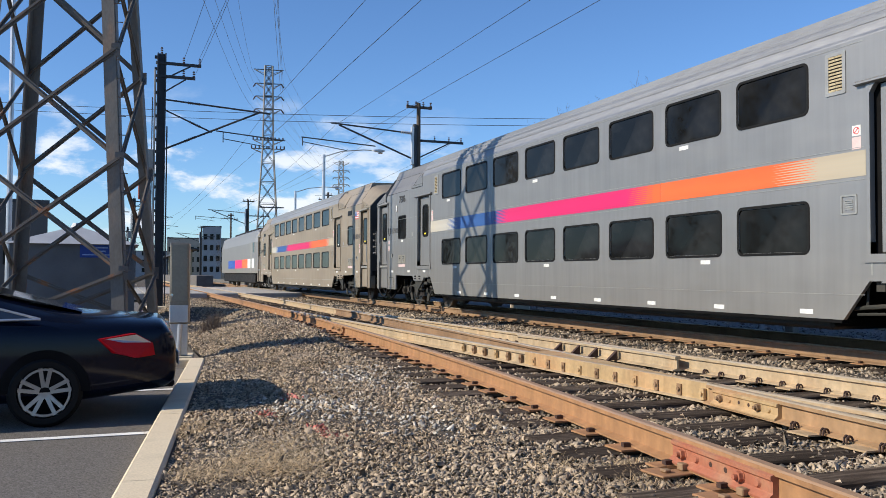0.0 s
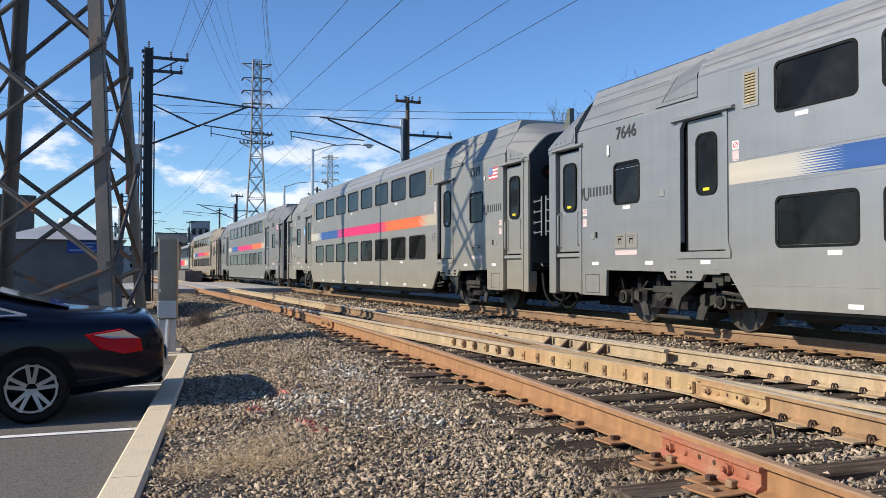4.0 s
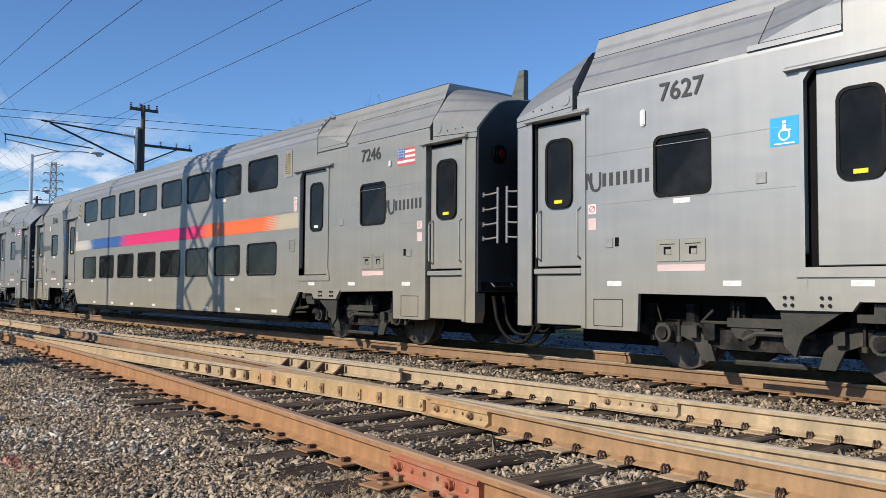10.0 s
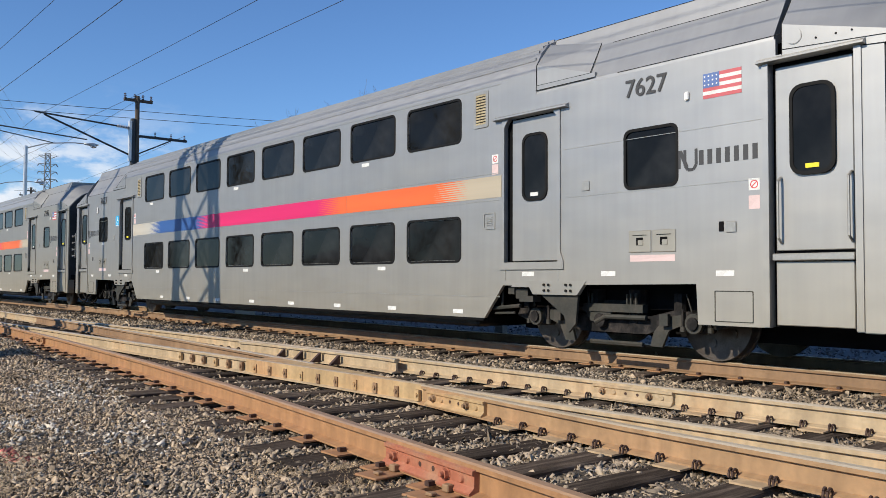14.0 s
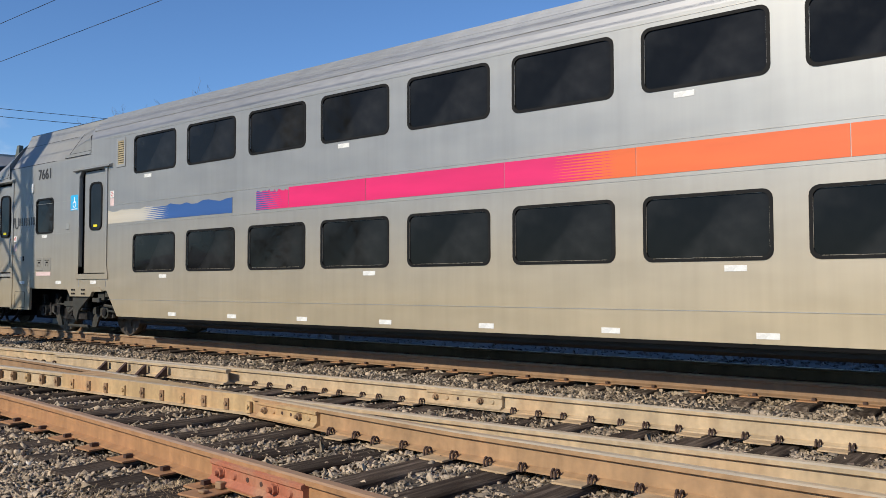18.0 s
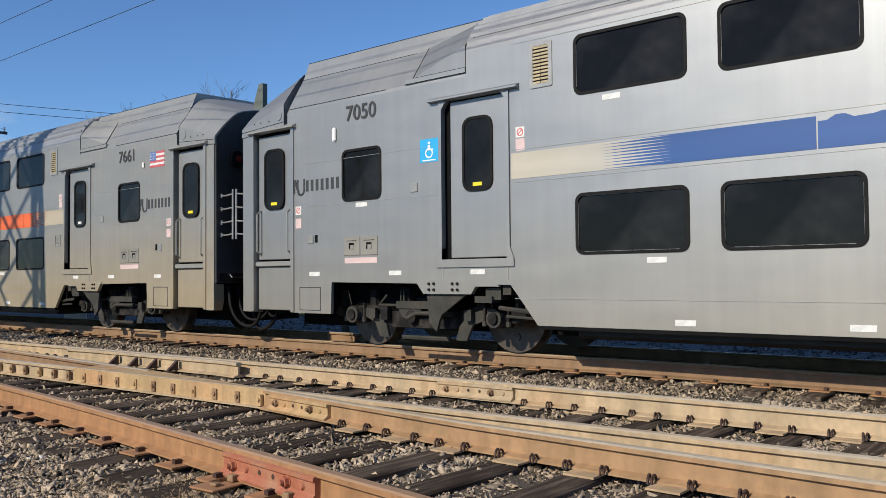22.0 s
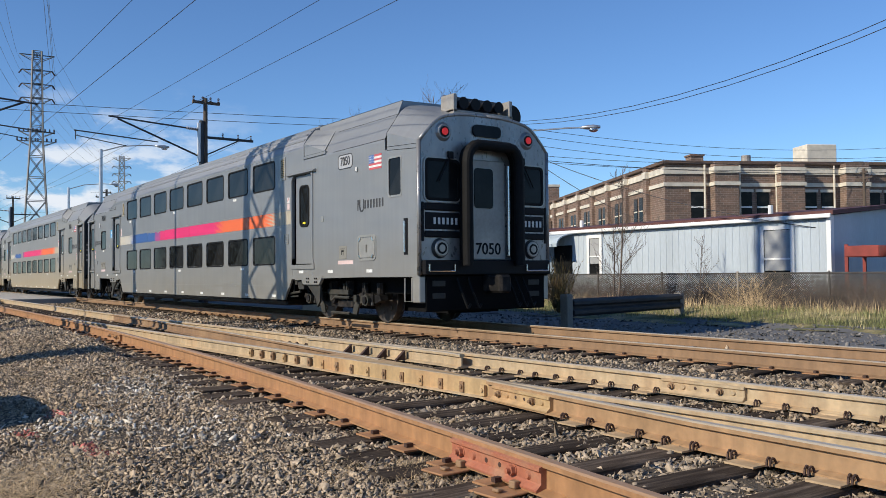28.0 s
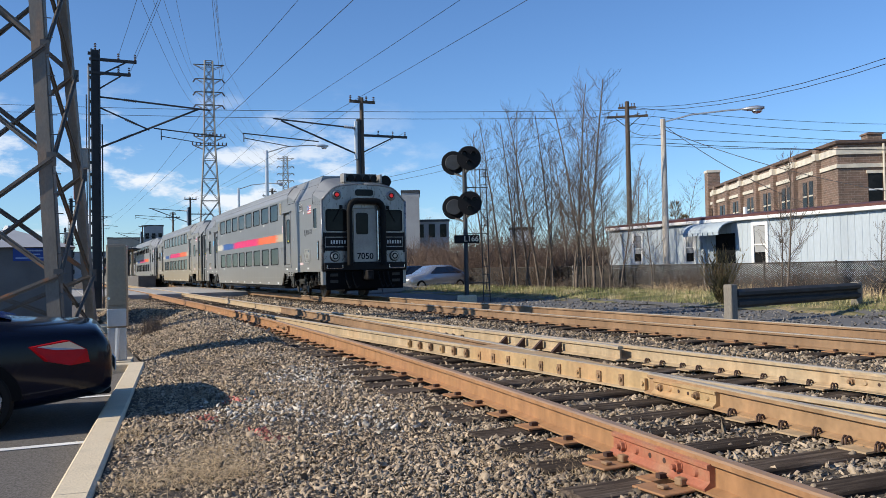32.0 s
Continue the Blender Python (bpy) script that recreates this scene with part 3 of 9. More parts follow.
def rail(name, fx, y0, y1, mat, parent, label, dz=0.0):
    n = max(2, int((y1 - y0) / 1.2))
    bm = bmesh.new()
    sweep(bm, [(fx(y0 + (y1 - y0) * i / n), y0 + (y1 - y0) * i / n, dz) for i in range(n + 1)], RAILPROF, mis=HEAD)
    return part(name, bm, (mat, M_RAILHEAD_RUST if mat == M_RAIL else M_RAILTOP), parent, label)


def fa(y): return spline(RAIL_A, y)
def fc(y): return spline(RAIL_C, y)
def fm(y): return fc(y) - GAUGE
def fn(y): return fa(y) + GAUGE + 0.075 * min(max(3.6 - y, 0), 4)


turnout = thing("railway_turnout", pose(0, 0, 0), "rusty railway turnout with timber ties in ballast", "railway track", kind="structure")
R_A = rail("stock_rail", fa, -30, 120, M_RAIL, turnout, "orange-rusted outer rail")
R_C = rail("stock_rail", fc, -30, 120, M_RAIL_TAN, turnout, "tan dusty outer rail")
R_M = rail("closure_rail", fm, -30, 22.6, M_RAIL_TAN, turnout, "tan dusty inner rail with worn head")
R_N = rail("closure_rail", fn, -30, 5.95, M_RAIL_MID, turnout, "orange-brown inner rail ending at the frog")
rail("closure_rail", fn, 8.2, 22.6, M_RAIL_BROWN, turnout, "brown inner rail leading to the frog")
track = thing("railway_track", pose(0, 0, 0), "straight brown-rusted railway track in ballast", "railway track", kind="structure")
R_D = rail("running_rail", lambda y: TRACK_X - GAUGE / 2, -60, 300, M_RAIL_BROWN, track, "brown rail in use")
R_E = rail("running_rail", lambda y: TRACK_X + GAUGE / 2, -60, 300, M_RAIL_BROWN, track, "brown rail in use")
rnd = random.Random(11)


def tie_mesh(name, length, w=0.23, h=0.17):
    bm = boxbm(-length / 2, length / 2, -w / 2, w / 2, -h, 0, bev=0.012)
    me = bpy.data.meshes.new(name)
    bmesh.ops.recalc_face_normals(bm, faces=bm.faces)
    bm.to_mesh(me)
    bm.free()
    me.materials.append(M_TIE)
    return me


tie_short = tie_mesh("tie", 2.6)
for i in range(110):
    y = -6 + i * 0.56
    if 42 < y < 60:
        continue
    share("tie", tie_short, track, pose(TRACK_X + rnd.uniform(-0.03, 0.03), y, -0.183, 0, 0, rnd.uniform(-0.8, 0.8)))
ties = {}
for i in range(100):
    y = -3.4 + i * 0.535
    if y > 41.5:
        break
    a, c = fa(y) - 0.56 + rnd.uniform(-0.12, 0.06), fc(y) + 0.5 + rnd.uniform(-0.05, 0.1)
    L = round((c - a) * 4) / 4
    if L not in ties:
        ties[L] = tie_mesh("tie", L)
    share("tie", ties[L], turnout, pose(a + L / 2, y, -0.187 + rnd.uniform(-0.012, 0.004), 0, 0, -1.6 + rnd.uniform(-1.2, 1.2)))

# plates, joint bars with bolts, spring clips
bm = boxbm(-0.19, 0.19, -0.10, 0.10, -0.184, -0.172)
plate_me = part("tie_plate", bm, M_RAIL, R_A).data
bpy.data.objects.remove(bpy.data.objects["tie_plate"])
plate_tan_me = plate_me.copy()
plate_tan_me.materials.clear()
plate_tan_me.materials.append(M_RAIL_TAN)
bm = bmesh.new()
for s in (-0.022, 0.022):
    pts = [(0.058, s * 0.9, -0.163), (0.060, s * 0.8, -0.146), (0.070, s * 0.7, -0.128), (0.088, s * 0.6, -0.124), (0.104, s * 0.5, -0.138), (0.110, s * 0.5, -0.172)]
    for a, b in zip(pts, pts[1:]):
        tube(bm, a, b, 0.008, n=6)
clip_me = part("spring_clip", bm, M_CLIP, R_A).data
bpy.data.objects.remove(bpy.data.objects["spring_clip"])
bm = boxbm(0.075, 0.125, -0.018, 0.018, -0.17, -0.145)
spike_me = part("spike", bm, M_CLIP, R_A).data
bpy.data.objects.remove(bpy.data.objects["spike"])


def fasten(r, fx, y0, y1, step, kind, off=0.0):
    y = y0 + off
    while y < y1:
        share("tie_plate", plate_tan_me if kind == "clip" else plate_me, r, pose(fx(y), y, 0, 0, 0, rnd.uniform(-1, 1)))
        for s in (0, 180):
            if kind == "clip":
                for d in (-0.125, 0.125):
                    share("spring_clip", clip_me, r, pose(fx(y), y + d + rnd.uniform(-0.02, 0.02), 0, 0, 0, s))
            else:
                share("spike", spike_me, r, pose(fx(y), y + rnd.uniform(-0.05, 0.05), 0, 0, 0, s))
        y += step


fasten(R_A, fa, -1.26, 20, 0.535, "spike")
fasten(R_C, fc, 0.52, 4.2, 0.51, "clip")
fasten(R_C, fc, 5.39, 8.0, 0.55, "clip")
fasten(R_C, fc, 12.0, 20, 0.535, "clip")
fasten(R_M, fm, -0.2, 4.6, 0.535, "spike")
fasten(R_N, fn, 0.36, 4.8, 0.53, "clip")
fasten(R_D, lambda y: TRACK_X - GAUGE / 2, 0.16, 26, 0.56, "spike")
fasten(R_E, lambda y: TRACK_X + GAUGE / 2, 0.16, 24, 0.56, "spike")


def joint_bar(r, fx, yc, mat, side=-1, length=0.92, bolts=6):
    """A bolted bar across a rail joint, with a ledge under the head and a flange over the foot."""
    ang = math.degrees(math.atan2(fx(yc) - fx(yc + 0.5), 0.5))
    bm = bmesh.new()
    prism(bm, [(0.012, -0.148), (0.078, -0.162), (0.080, -0.150), (0.055, -0.130), (0.047, -0.122), (0.047, -0.066), (0.060, -0.056), (0.060, -0.036), (0.040, -0.030), (0.012, -0.044)], "y", -length / 2, length / 2)
    b = part("joint_bar", bm, mat, r)
    b.matrix_basis = pose(fx(yc), yc, 0, 0, 0, ang + (180 if side < 0 else 0))
    for i in range(bolts):
        bm = bmesh.new()
        y = (i + 0.5) / bolts * length * 0.9 - length * 0.45
        kind = "nut head hole hole nut head".split()[i % 6]
        if kind == "nut":
            tube(bm, (0.045, y, -0.095), (0.052, y, -0.095), 0.034, n=12), tube(bm, (0.050, y, -0.095), (0.076, y, -0.095), 0.029, n=6), tube(bm, (0.074, y, -0.095), (0.098, y, -0.095), 0.015, n=8)
        elif kind == "head":
            tube(bm, (0.045, y, -0.095), (0.060, y, -0.095), 0.027, 0.018, n=12)
        else:
            tube(bm, (0.045, y, -0.095), (0.0485, y, -0.095), 0.015, n=10)
        part("bolt" if kind != "hole" else "bolt_hole", bm, {"nut": M_RAIL_BROWN if mat != M_REDBAR else mat, "head": mat, "hole": M_CLIP}[kind], b)
    return b


joint_bar(R_A, fa, 3.66, M_REDBAR, -1, 0.92)
for y, w in ((3.98, 0.20), (3.42, 0.24)):
    # the joint's own wider tie plates
    bm = boxbm(-0.30, 0.20, -w / 2, w / 2, -0.185, -0.172, bev=0.004)
    p = part("tie_plate", bm, M_RAIL, R_A, "rusty tie plate with traces of red paint")
    p.matrix_basis = pose(fa(y), y, 0, 0, 0, 4)
    for x in (-0.10, -0.22):
        part("spike", boxbm(x - 0.022, x + 0.022, -0.05, 0.0, -0.17, -0.13 if x > -0.2 else -0.152, bev=0.005), M_RAIL_BROWN, p)
joint_bar(R_N, fn, 5.40, M_FROG, -1, 0.85)
joint_bar(R_C, fc, 4.80, M_RAIL_TAN, -1, 0.87)
joint_bar(R_A, fa, 15.4, M_RAIL, -1, 0.9)
# frog casting with its bolted fillers, and the guard rail beside the far rail
frog = part("frog", prism(bmesh.new(), [(fm(y) - 0.04, y) for y in (5.9, 7.0, 8.1, 9.2)] + [(fn(y) + 0.04, y) for y in (9.2, 8.1, 7.0, 5.9)], "z", -0.17, -0.006), (M_FROG,), turnout, "worn cast frog where two rails cross")
for i in range(16):
    y = 6.0 + i * 0.33
    x = min(fm(y), fn(y)) - 0.055
    bm = tube(bmesh.new(), (x + 0.03, y, -0.095), (x - 0.015, y, -0.095), 0.020, n=6)
    box(bm, x + 0.0, x + 0.03, y - 0.03, y + 0.03, -0.15, -0.05)
    part("frog_bolt", bm, M_RAIL_BROWN if i % 3 else M_FROG, frog)
bm = bmesh.new()
sweep(bm, [(fc(y) - 0.105 - (0.05 if i in (0, 6) else 0), y, -0.004) for i, y in enumerate((8.1, 8.5, 9.2, 10.0, 10.8, 11.5, 11.9))], RAILPROF, mis=HEAD)
guard = part("guard_rail", bm, (M_RAIL_TAN, M_RAILTOP), turnout, "short tan check rail")
for y in (9.30, 9.74, 10.17, 10.63):
    bm = bmesh.new()
    prism(bm, [(-0.045, -0.16), (-0.20, -0.165), (-0.05, -0.035)], "y", y - 0.025, y + 0.025)
    b = part("brace", bm, M_CLIP, guard)
    b.matrix_basis = pose(fc(y) - 0.11, 0, 0)


# ---- the train ----
HW = 1.525                                   # half the width of a car
WIN_Y = [-5.80 + 1.657 * i for i in range(8)]
CUTB = [(-12.58, 0.47), (-10.55, 0.47), (-10.55, 0.92), (-7.36, 0.88), (-6.98, 0.41), (6.98, 0.41), (7.36, 0.88), (10.55, 0.92), (10.55, 0.47), (12.58, 0.47)]


def bottom_z(y, cab=False):
    if cab and y < -10:
        return 0.92
    for (a, p), (b, q) in zip(CUTB, CUTB[1:]):
        if a <= y <= b and b > a:
            return p + (q - p) * (y - a) / (b - a)
    return 0.47


def wall_mesh(holes, y0, y1, top, cab=False):
    """One side wall with openings: a sheet of cells, 5 cm thick, whose lower edge follows the underframe."""
    ycut = sorted({y0, y1, -11.50, -8.0, 8.0, 11.50, -10.56, -10.54, -7.36, -6.98, 6.98, 7.36, 10.54, 10.56, *[h[0] for h in holes], *[h[1] for h in holes]})
    ycut = [y for y in ycut if y0 <= y <= y1]
    zcut = sorted({0.95, 3.30, 3.47, top, *[h[2] for h in holes if h[2] > 0.95], *[h[3] for h in holes]})
    bm, cache = bmesh.new(), {}
    def vert(x, y, z):
        k = (round(x, 4), round(y, 4), round(z, 4))
        if k not in cache:
            cache[k] = bm.verts.new(k)
        return cache[k]
    for a, b in zip(ycut, ycut[1:]):
        m = (a + b) / 2
        zl = [None] + zcut
        for c, d in zip(zl, zl[1:]):
            if c is None:
                ca, cb = bottom_z(a + 1e-4, cab), bottom_z(b - 1e-4, cab)
                lows = [h for h in holes if h[0] <= m <= h[1] and h[2] < 0.95]
                if lows:
                    continue
                if ca >= d - 0.001 and cb >= d - 0.001:
                    continue
            else:
                ca = cb = c
                # the end bays lean in above the doors
                if (c + d) / 2 > (3.31 if abs(m) > 11.5 else 3.48 if abs(m) > 8.0 else top):
                    continue
                if any(h[0] - 1e-6 <= m <= h[1] + 1e-6 and h[2] - 1e-6 <= (c + d) / 2 <= h[3] + 1e-6 for h in holes):
                    continue
            bm.faces.new((vert(0, a, ca), vert(0, b, cb), vert(0, b, d), vert(0, a, d)))
    front = bm.faces[:]
    rim = [e for e in bm.edges if len(e.link_faces) == 1]
    back = {v: bm.verts.new((0.05, v.co.y, v.co.z)) for v in bm.verts[:]}
    for f in front:
        bm.faces.new([back[v] for v in f.verts][::-1])
    for e in rim:
        a, b = e.verts
        bm.faces.new((a, b, back[b], back[a]))
    return bm


def ordered(bm):
    me = bpy.data.meshes.new("m")
    bmesh.ops.recalc_face_normals(bm, faces=bm.faces)
    bm.to_mesh(me)
    bm.free()
    return me


def mesh_of(name, bm, *mats, smooth=False):
    me = ordered(bm)
    me.name = name
    for m in mats:
        me.materials.append(m)
    if smooth:
        me.polygons.foreach_set("use_smooth", [True] * len(me.polygons))
    return me


def text_mesh(name, s, size, mat, width=None):
    """Flat lettering in the plane of x and y."""
    cu = bpy.data.curves.new(name, "FONT")
    cu.body, cu.size, cu.extrude, cu.align_x, cu.align_y = s, size, 0.001, "CENTER", "CENTER"
    ob = bpy.data.objects.new(name, cu)
    scene.collection.objects.link(ob)
    dg = bpy.context.evaluated_depsgraph_get()
    me = bpy.data.meshes.new_from_object(ob.evaluated_get(dg))
    bpy.data.objects.remove(ob)
    me.name = name
    bold = bmesh.new()
    for k, (dx, dy) in enumerate(((0, 0), (0.006, 0), (-0.006, 0), (0, 0.004), (0, -0.004))):
        n0 = len(bold.verts)
        bold.from_mesh(me)
        bold.verts.ensure_lookup_table()
        bmesh.ops.translate(bold, verts=bold.verts[n0:], vec=(dx * size / 0.31, dy * size / 0.31, k * 0.0006))
    bold.to_mesh(me)
    bold.free()
    me.materials.clear()
    me.materials.append(mat)
    return me


# Near side: the wall's outer face looks to -x. All parts below lie in a frame in which x = 0 is the outer face and +x goes into the car.
W_LOW, W_UP = (1.23, 1.885), (3.01, 3.67)
WW, WE = 1.30, 0.73


def doors(cab):
    d = [(-8.44, -7.35, 1.20, 3.20), (7.35, 8.44, 1.20, 3.20), (11.42, 12.30, 0.47, 3.22)]
    if not cab:
        d.append((-12.30, -11.42, 0.47, 3.22))
    return d


def side_holes(cab):
    h = [(y - WW / 2 + 0.02, y + WW / 2 - 0.02, z0 + 0.02, z1 - 0.02) for y in WIN_Y for z0, z1 in (W_LOW, W_UP)]
    h += [(9.57, 10.29, 2.07, 2.75)] + ([(-12.05, -11.62, 2.42, 3.12)] if cab else [(-10.29, -9.57, 2.07, 2.75)])
    return h + doors(cab)


ME = {}
ME["wall"] = mesh_of("side_wall", wall_mesh(side_holes(False), -12.58, 12.58, 3.78), M_STEEL)
ME["wall_cab"] = mesh_of("side_wall", wall_mesh(side_holes(True), -12.58, 12.58, 3.78, True), M_STEEL)
ME["blind"] = mesh_of("side_wall", wall_mesh([], -12.58, 12.58, 3.78), M_STEEL)


def window_bm(w, h, r, gasket=0.035):
    bm = ring(bmesh.new(), rrect(w + gasket, h + gasket, r + gasket / 2), rrect(w - gasket, h - gasket, r), -0.006, 0.03, 0, 0)
    return bm


def pane_bm(w, h, r):
    pts = rrect(w, h, r)
    return prism(bmesh.new(), pts, "x", 0.012, 0.024)


ME["gasket"] = mesh_of("window_gasket", window_bm(WW, 0.655, 0.08), M_RUBBER)
ME["pane"] = mesh_of("window_pane", pane_bm(WW, 0.65, 0.08), M_GLASS)
ME["gasket_end"] = mesh_of("window_gasket", window_bm(0.74, 0.70, 0.08), M_RUBBER)
ME["pane_end"] = mesh_of("window_pane", pane_bm(0.73, 0.69, 0.08), M_GLASS)
ME["gasket_cab"] = mesh_of("window_gasket", window_bm(0.45, 0.72, 0.05), M_TRIM)
ME["pane_cab"] = mesh_of("window_pane", pane_bm(0.44, 0.71, 0.05), M_GLASS)
# quarter door: leaf with its own window, frame, rain strip, black backing as shade in the gap
ME["leaf"] = mesh_of("door_leaf", boxbm(0.045, 0.075, -0.455, 0.435, 1.215, 3.19, bev=0.008), M_DOOR)
bm = ring(bmesh.new(), rrect(0.47, 0.93, 0.13), rrect(0.40, 0.86, 0.11), 0.028, 0.05, 0, 2.50)
ME["leaf_gasket"] = mesh_of("window_gasket", bm, M_RUBBER)
ME["leaf_pane"] = mesh_of("window_pane", prism(bmesh.new(), [(p[0], p[1] + 2.50) for p in rrect(0.42, 0.88, 0.11)], "x", 0.038, 0.05), M_GLASS)
ME["sticker"] = mesh_of("sticker", boxbm(0.030, 0.0375, -0.07, 0.07, 2.10, 2.145), M_YELLOW)
ME["sticker_pale"] = mesh_of("sticker", boxbm(0.030, 0.0375, -0.07, 0.07, 2.10, 2.15), M_LABEL)
bm = bmesh.new()
for a, b in ((-0.545, -0.50), (0.50, 0.545)):
    box(bm, -0.02, 0.06, a, b, 1.14, 3.24)
prism(bm, [(-0.60, 1.10), (0.60, 1.10), (0.60, 1.20), (0.545, 1.34), (0.50, 1.34), (0.50, 1.20), (-0.50, 1.20), (-0.50, 1.34), (-0.545, 1.34), (-0.60, 1.20)], "x", -0.022, 0.06)
for e in (-1, 1):
    prism(bm, [(e * 0.51, 3.22), (e * 0.51, 3.08), (e * 0.455, 3.165), (e * 0.40, 3.22)], "x", -0.018, 0.058)
ME["frame"] = mesh_of("door_frame", bm, M_TRIM)
ME["pocket"] = mesh_of("door_pocket", boxbm(0.085, 0.12, -0.54, 0.54, 1.2, 3.22), M_DARK)
bm = prism(bmesh.new(), [(0.0, 3.20), (-0.07, 3.215), (-0.07, 3.235), (0.0, 3.27)], "y", -0.69, 0.69)
ME["rain"] = mesh_of("rain_strip", bm, M_TRIM)
# end door: upper leaf, lower leaf, sill, grab bars
ME["eleaf"] = mesh_of("door_leaf", boxbm(0.06, 0.09, -0.40, 0.40, 1.27, 3.18, bev=0.008), M_DOOR)
ME["elow"] = mesh_of("lower_door_leaf", boxbm(0.05, 0.09, -0.40, 0.40, 0.50, 1.16, bev=0.008), M_DOOR)
ME["esill"] = mesh_of("door_sill", boxbm(0.0, 0.09, -0.42, 0.42, 1.165, 1.24, bev=0.01), M_TRIM)
# black sheet that paints the shadow gap round the end door
ME["epocket"] = mesh_of("door_pocket", boxbm(0.10, 0.13, -0.43, 0.43, 0.48, 3.22), M_DARK)
bm = bmesh.new()
for s in (-0.475, 0.475):
    box(bm, -0.018, 0.10, s - 0.035, s + 0.035, 0.48, 3.24)
ME["eframe"] = mesh_of("door_frame", bm, M_TRIM)
bm = bmesh.new()
pts = [(0.05, 0.34, 1.35), (-0.02, 0.34, 1.40), (-0.02, 0.34, 1.98), (0.05, 0.34, 2.03)]
for a, b in zip(pts, pts[1:]):
    tube(bm, a, b, 0.014, n=6)
ME["grab"] = mesh_of("grab_bar", bm, M_TRIM)
# louvre: a tan grille of slats in a steel frame
bm = ring(bmesh.new(), rrect(0.31, 0.53, 0.02, 2), rrect(0.21, 0.44, 0.01, 2), -0.012, 0.0, 0, 0)
ME["louvre_frame"] = mesh_of("louvre_frame", bm, M_TRIM)
bm = boxbm(-0.001, 0.001, -0.106, 0.106, -0.221, 0.221, mi=1)
for i in range(11):
    z = -0.205 + i * 0.041
    box(bm, -0.010, -0.001, -0.104, -0.003, z - 0.012, z + 0.012)
    box(bm, -0.010, -0.001, 0.003, 0.104, z - 0.012, z + 0.012)
ME["louvre"] = mesh_of("louvre", bm, M_BRASS, M_RUBBER)
bm = ring(bmesh.new(), rrect(0.24, 0.24, 0.015, 2), rrect(0.20, 0.20, 0.01, 2), -0.01, 0.0, 0, 0)
for i in range(5):
    box(bm, -0.008, 0.0, -0.06, 0.06, -0.06 + i * 0.026, -0.045 + i * 0.026)
ME["speaker"] = mesh_of("speaker_grille", bm, M_TRIM)


# the coloured band: five bars with toothed joins
def stripe_material():
    m = bpy.data.materials.new("coloured_vinyl_band")
    m.use_nodes = True
    nt = m.node_tree
    p = nt.nodes["Principled BSDF"]
    p.inputs["Roughness"].default_value, p.inputs["Specular IOR Level"].default_value = 0.45, 0.4
    t = nt.nodes.new("ShaderNodeTexCoord")
    sp = nt.nodes.new("ShaderNodeSeparateXYZ")
    nt.links.new(t.outputs["Object"], sp.inputs[0])
    # teeth: the joins are staggered by height, as thin horizontal stripes
    w = nt.nodes.new("ShaderNodeMath")
    w.operation = "PINGPONG"
    w.inputs[1].default_value = 0.0165
    nt.links.new(sp.outputs[2], w.inputs[0])
    w2 = nt.nodes.new("ShaderNodeMath")
    w2.operation = "MULTIPLY_ADD"
    w2.inputs[1].default_value = 48.0
    nt.links.new(w.outputs[0], w2.inputs[0])
    nt.links.new(sp.outputs[1], w2.inputs[2])
    mr = nt.nodes.new("ShaderNodeMapRange")
    mr.inputs[1].default_value, mr.inputs[2].default_value = 7.34 + 0.4, -7.34 + 0.4
    nt.links.new(w2.outputs[0], mr.inputs[0])
    r = nt.nodes.new("ShaderNodeValToRGB")
    e = r.color_ramp.elements
    r.color_ramp.interpolation = "LINEAR"
    def at(y):
        return (7.34 - y) / 14.68
    stops = [(7.3, (0.46, 0.42, 0.34)), (5.75, (0.42, 0.41, 0.37)), (5.70, (0.03, 0.09, 0.27)), (2.75, (0.03, 0.09, 0.27)), (2.70, (0.62, 0.018, 0.125)),
             (-2.75, (0.62, 0.018, 0.125)), (-2.8, (0.70, 0.13, 0.035)), (-6.2, (0.70, 0.13, 0.035)), (-6.25, (0.44, 0.37, 0.27)), (-7.3, (0.42, 0.37, 0.28))]
    e[0].position, e[0].color = at(stops[0][0]), (*stops[0][1], 1)
    e[1].position, e[1].color = at(stops[-1][0]), (*stops[-1][1], 1)
    for y, c in stops[1:-1]:
        q = e.new(at(y))
        q.color = (*c, 1)
    nt.links.new(mr.outputs[0], r.inputs[0])
    n = nt.nodes.new("ShaderNodeTexNoise")
    n.inputs["Scale"].default_value = 1.5
    sc = nt.nodes.new("ShaderNodeMapRange")
    for i, q in enumerate((0.3, 0.7, 0.9, 1.08)):
        sc.inputs[i + 1].default_value = q
    nt.links.new(n.outputs[0], sc.inputs[0])
    v = nt.nodes.new("ShaderNodeVectorMath")
    v.operation = "SCALE"
    nt.links.new(r.outputs[0], v.inputs[0]), nt.links.new(sc.outputs[0], v.inputs["Scale"])
    nt.links.new(v.outputs[0], p.inputs["Base Color"])
    return m


M_BAND = stripe_material()


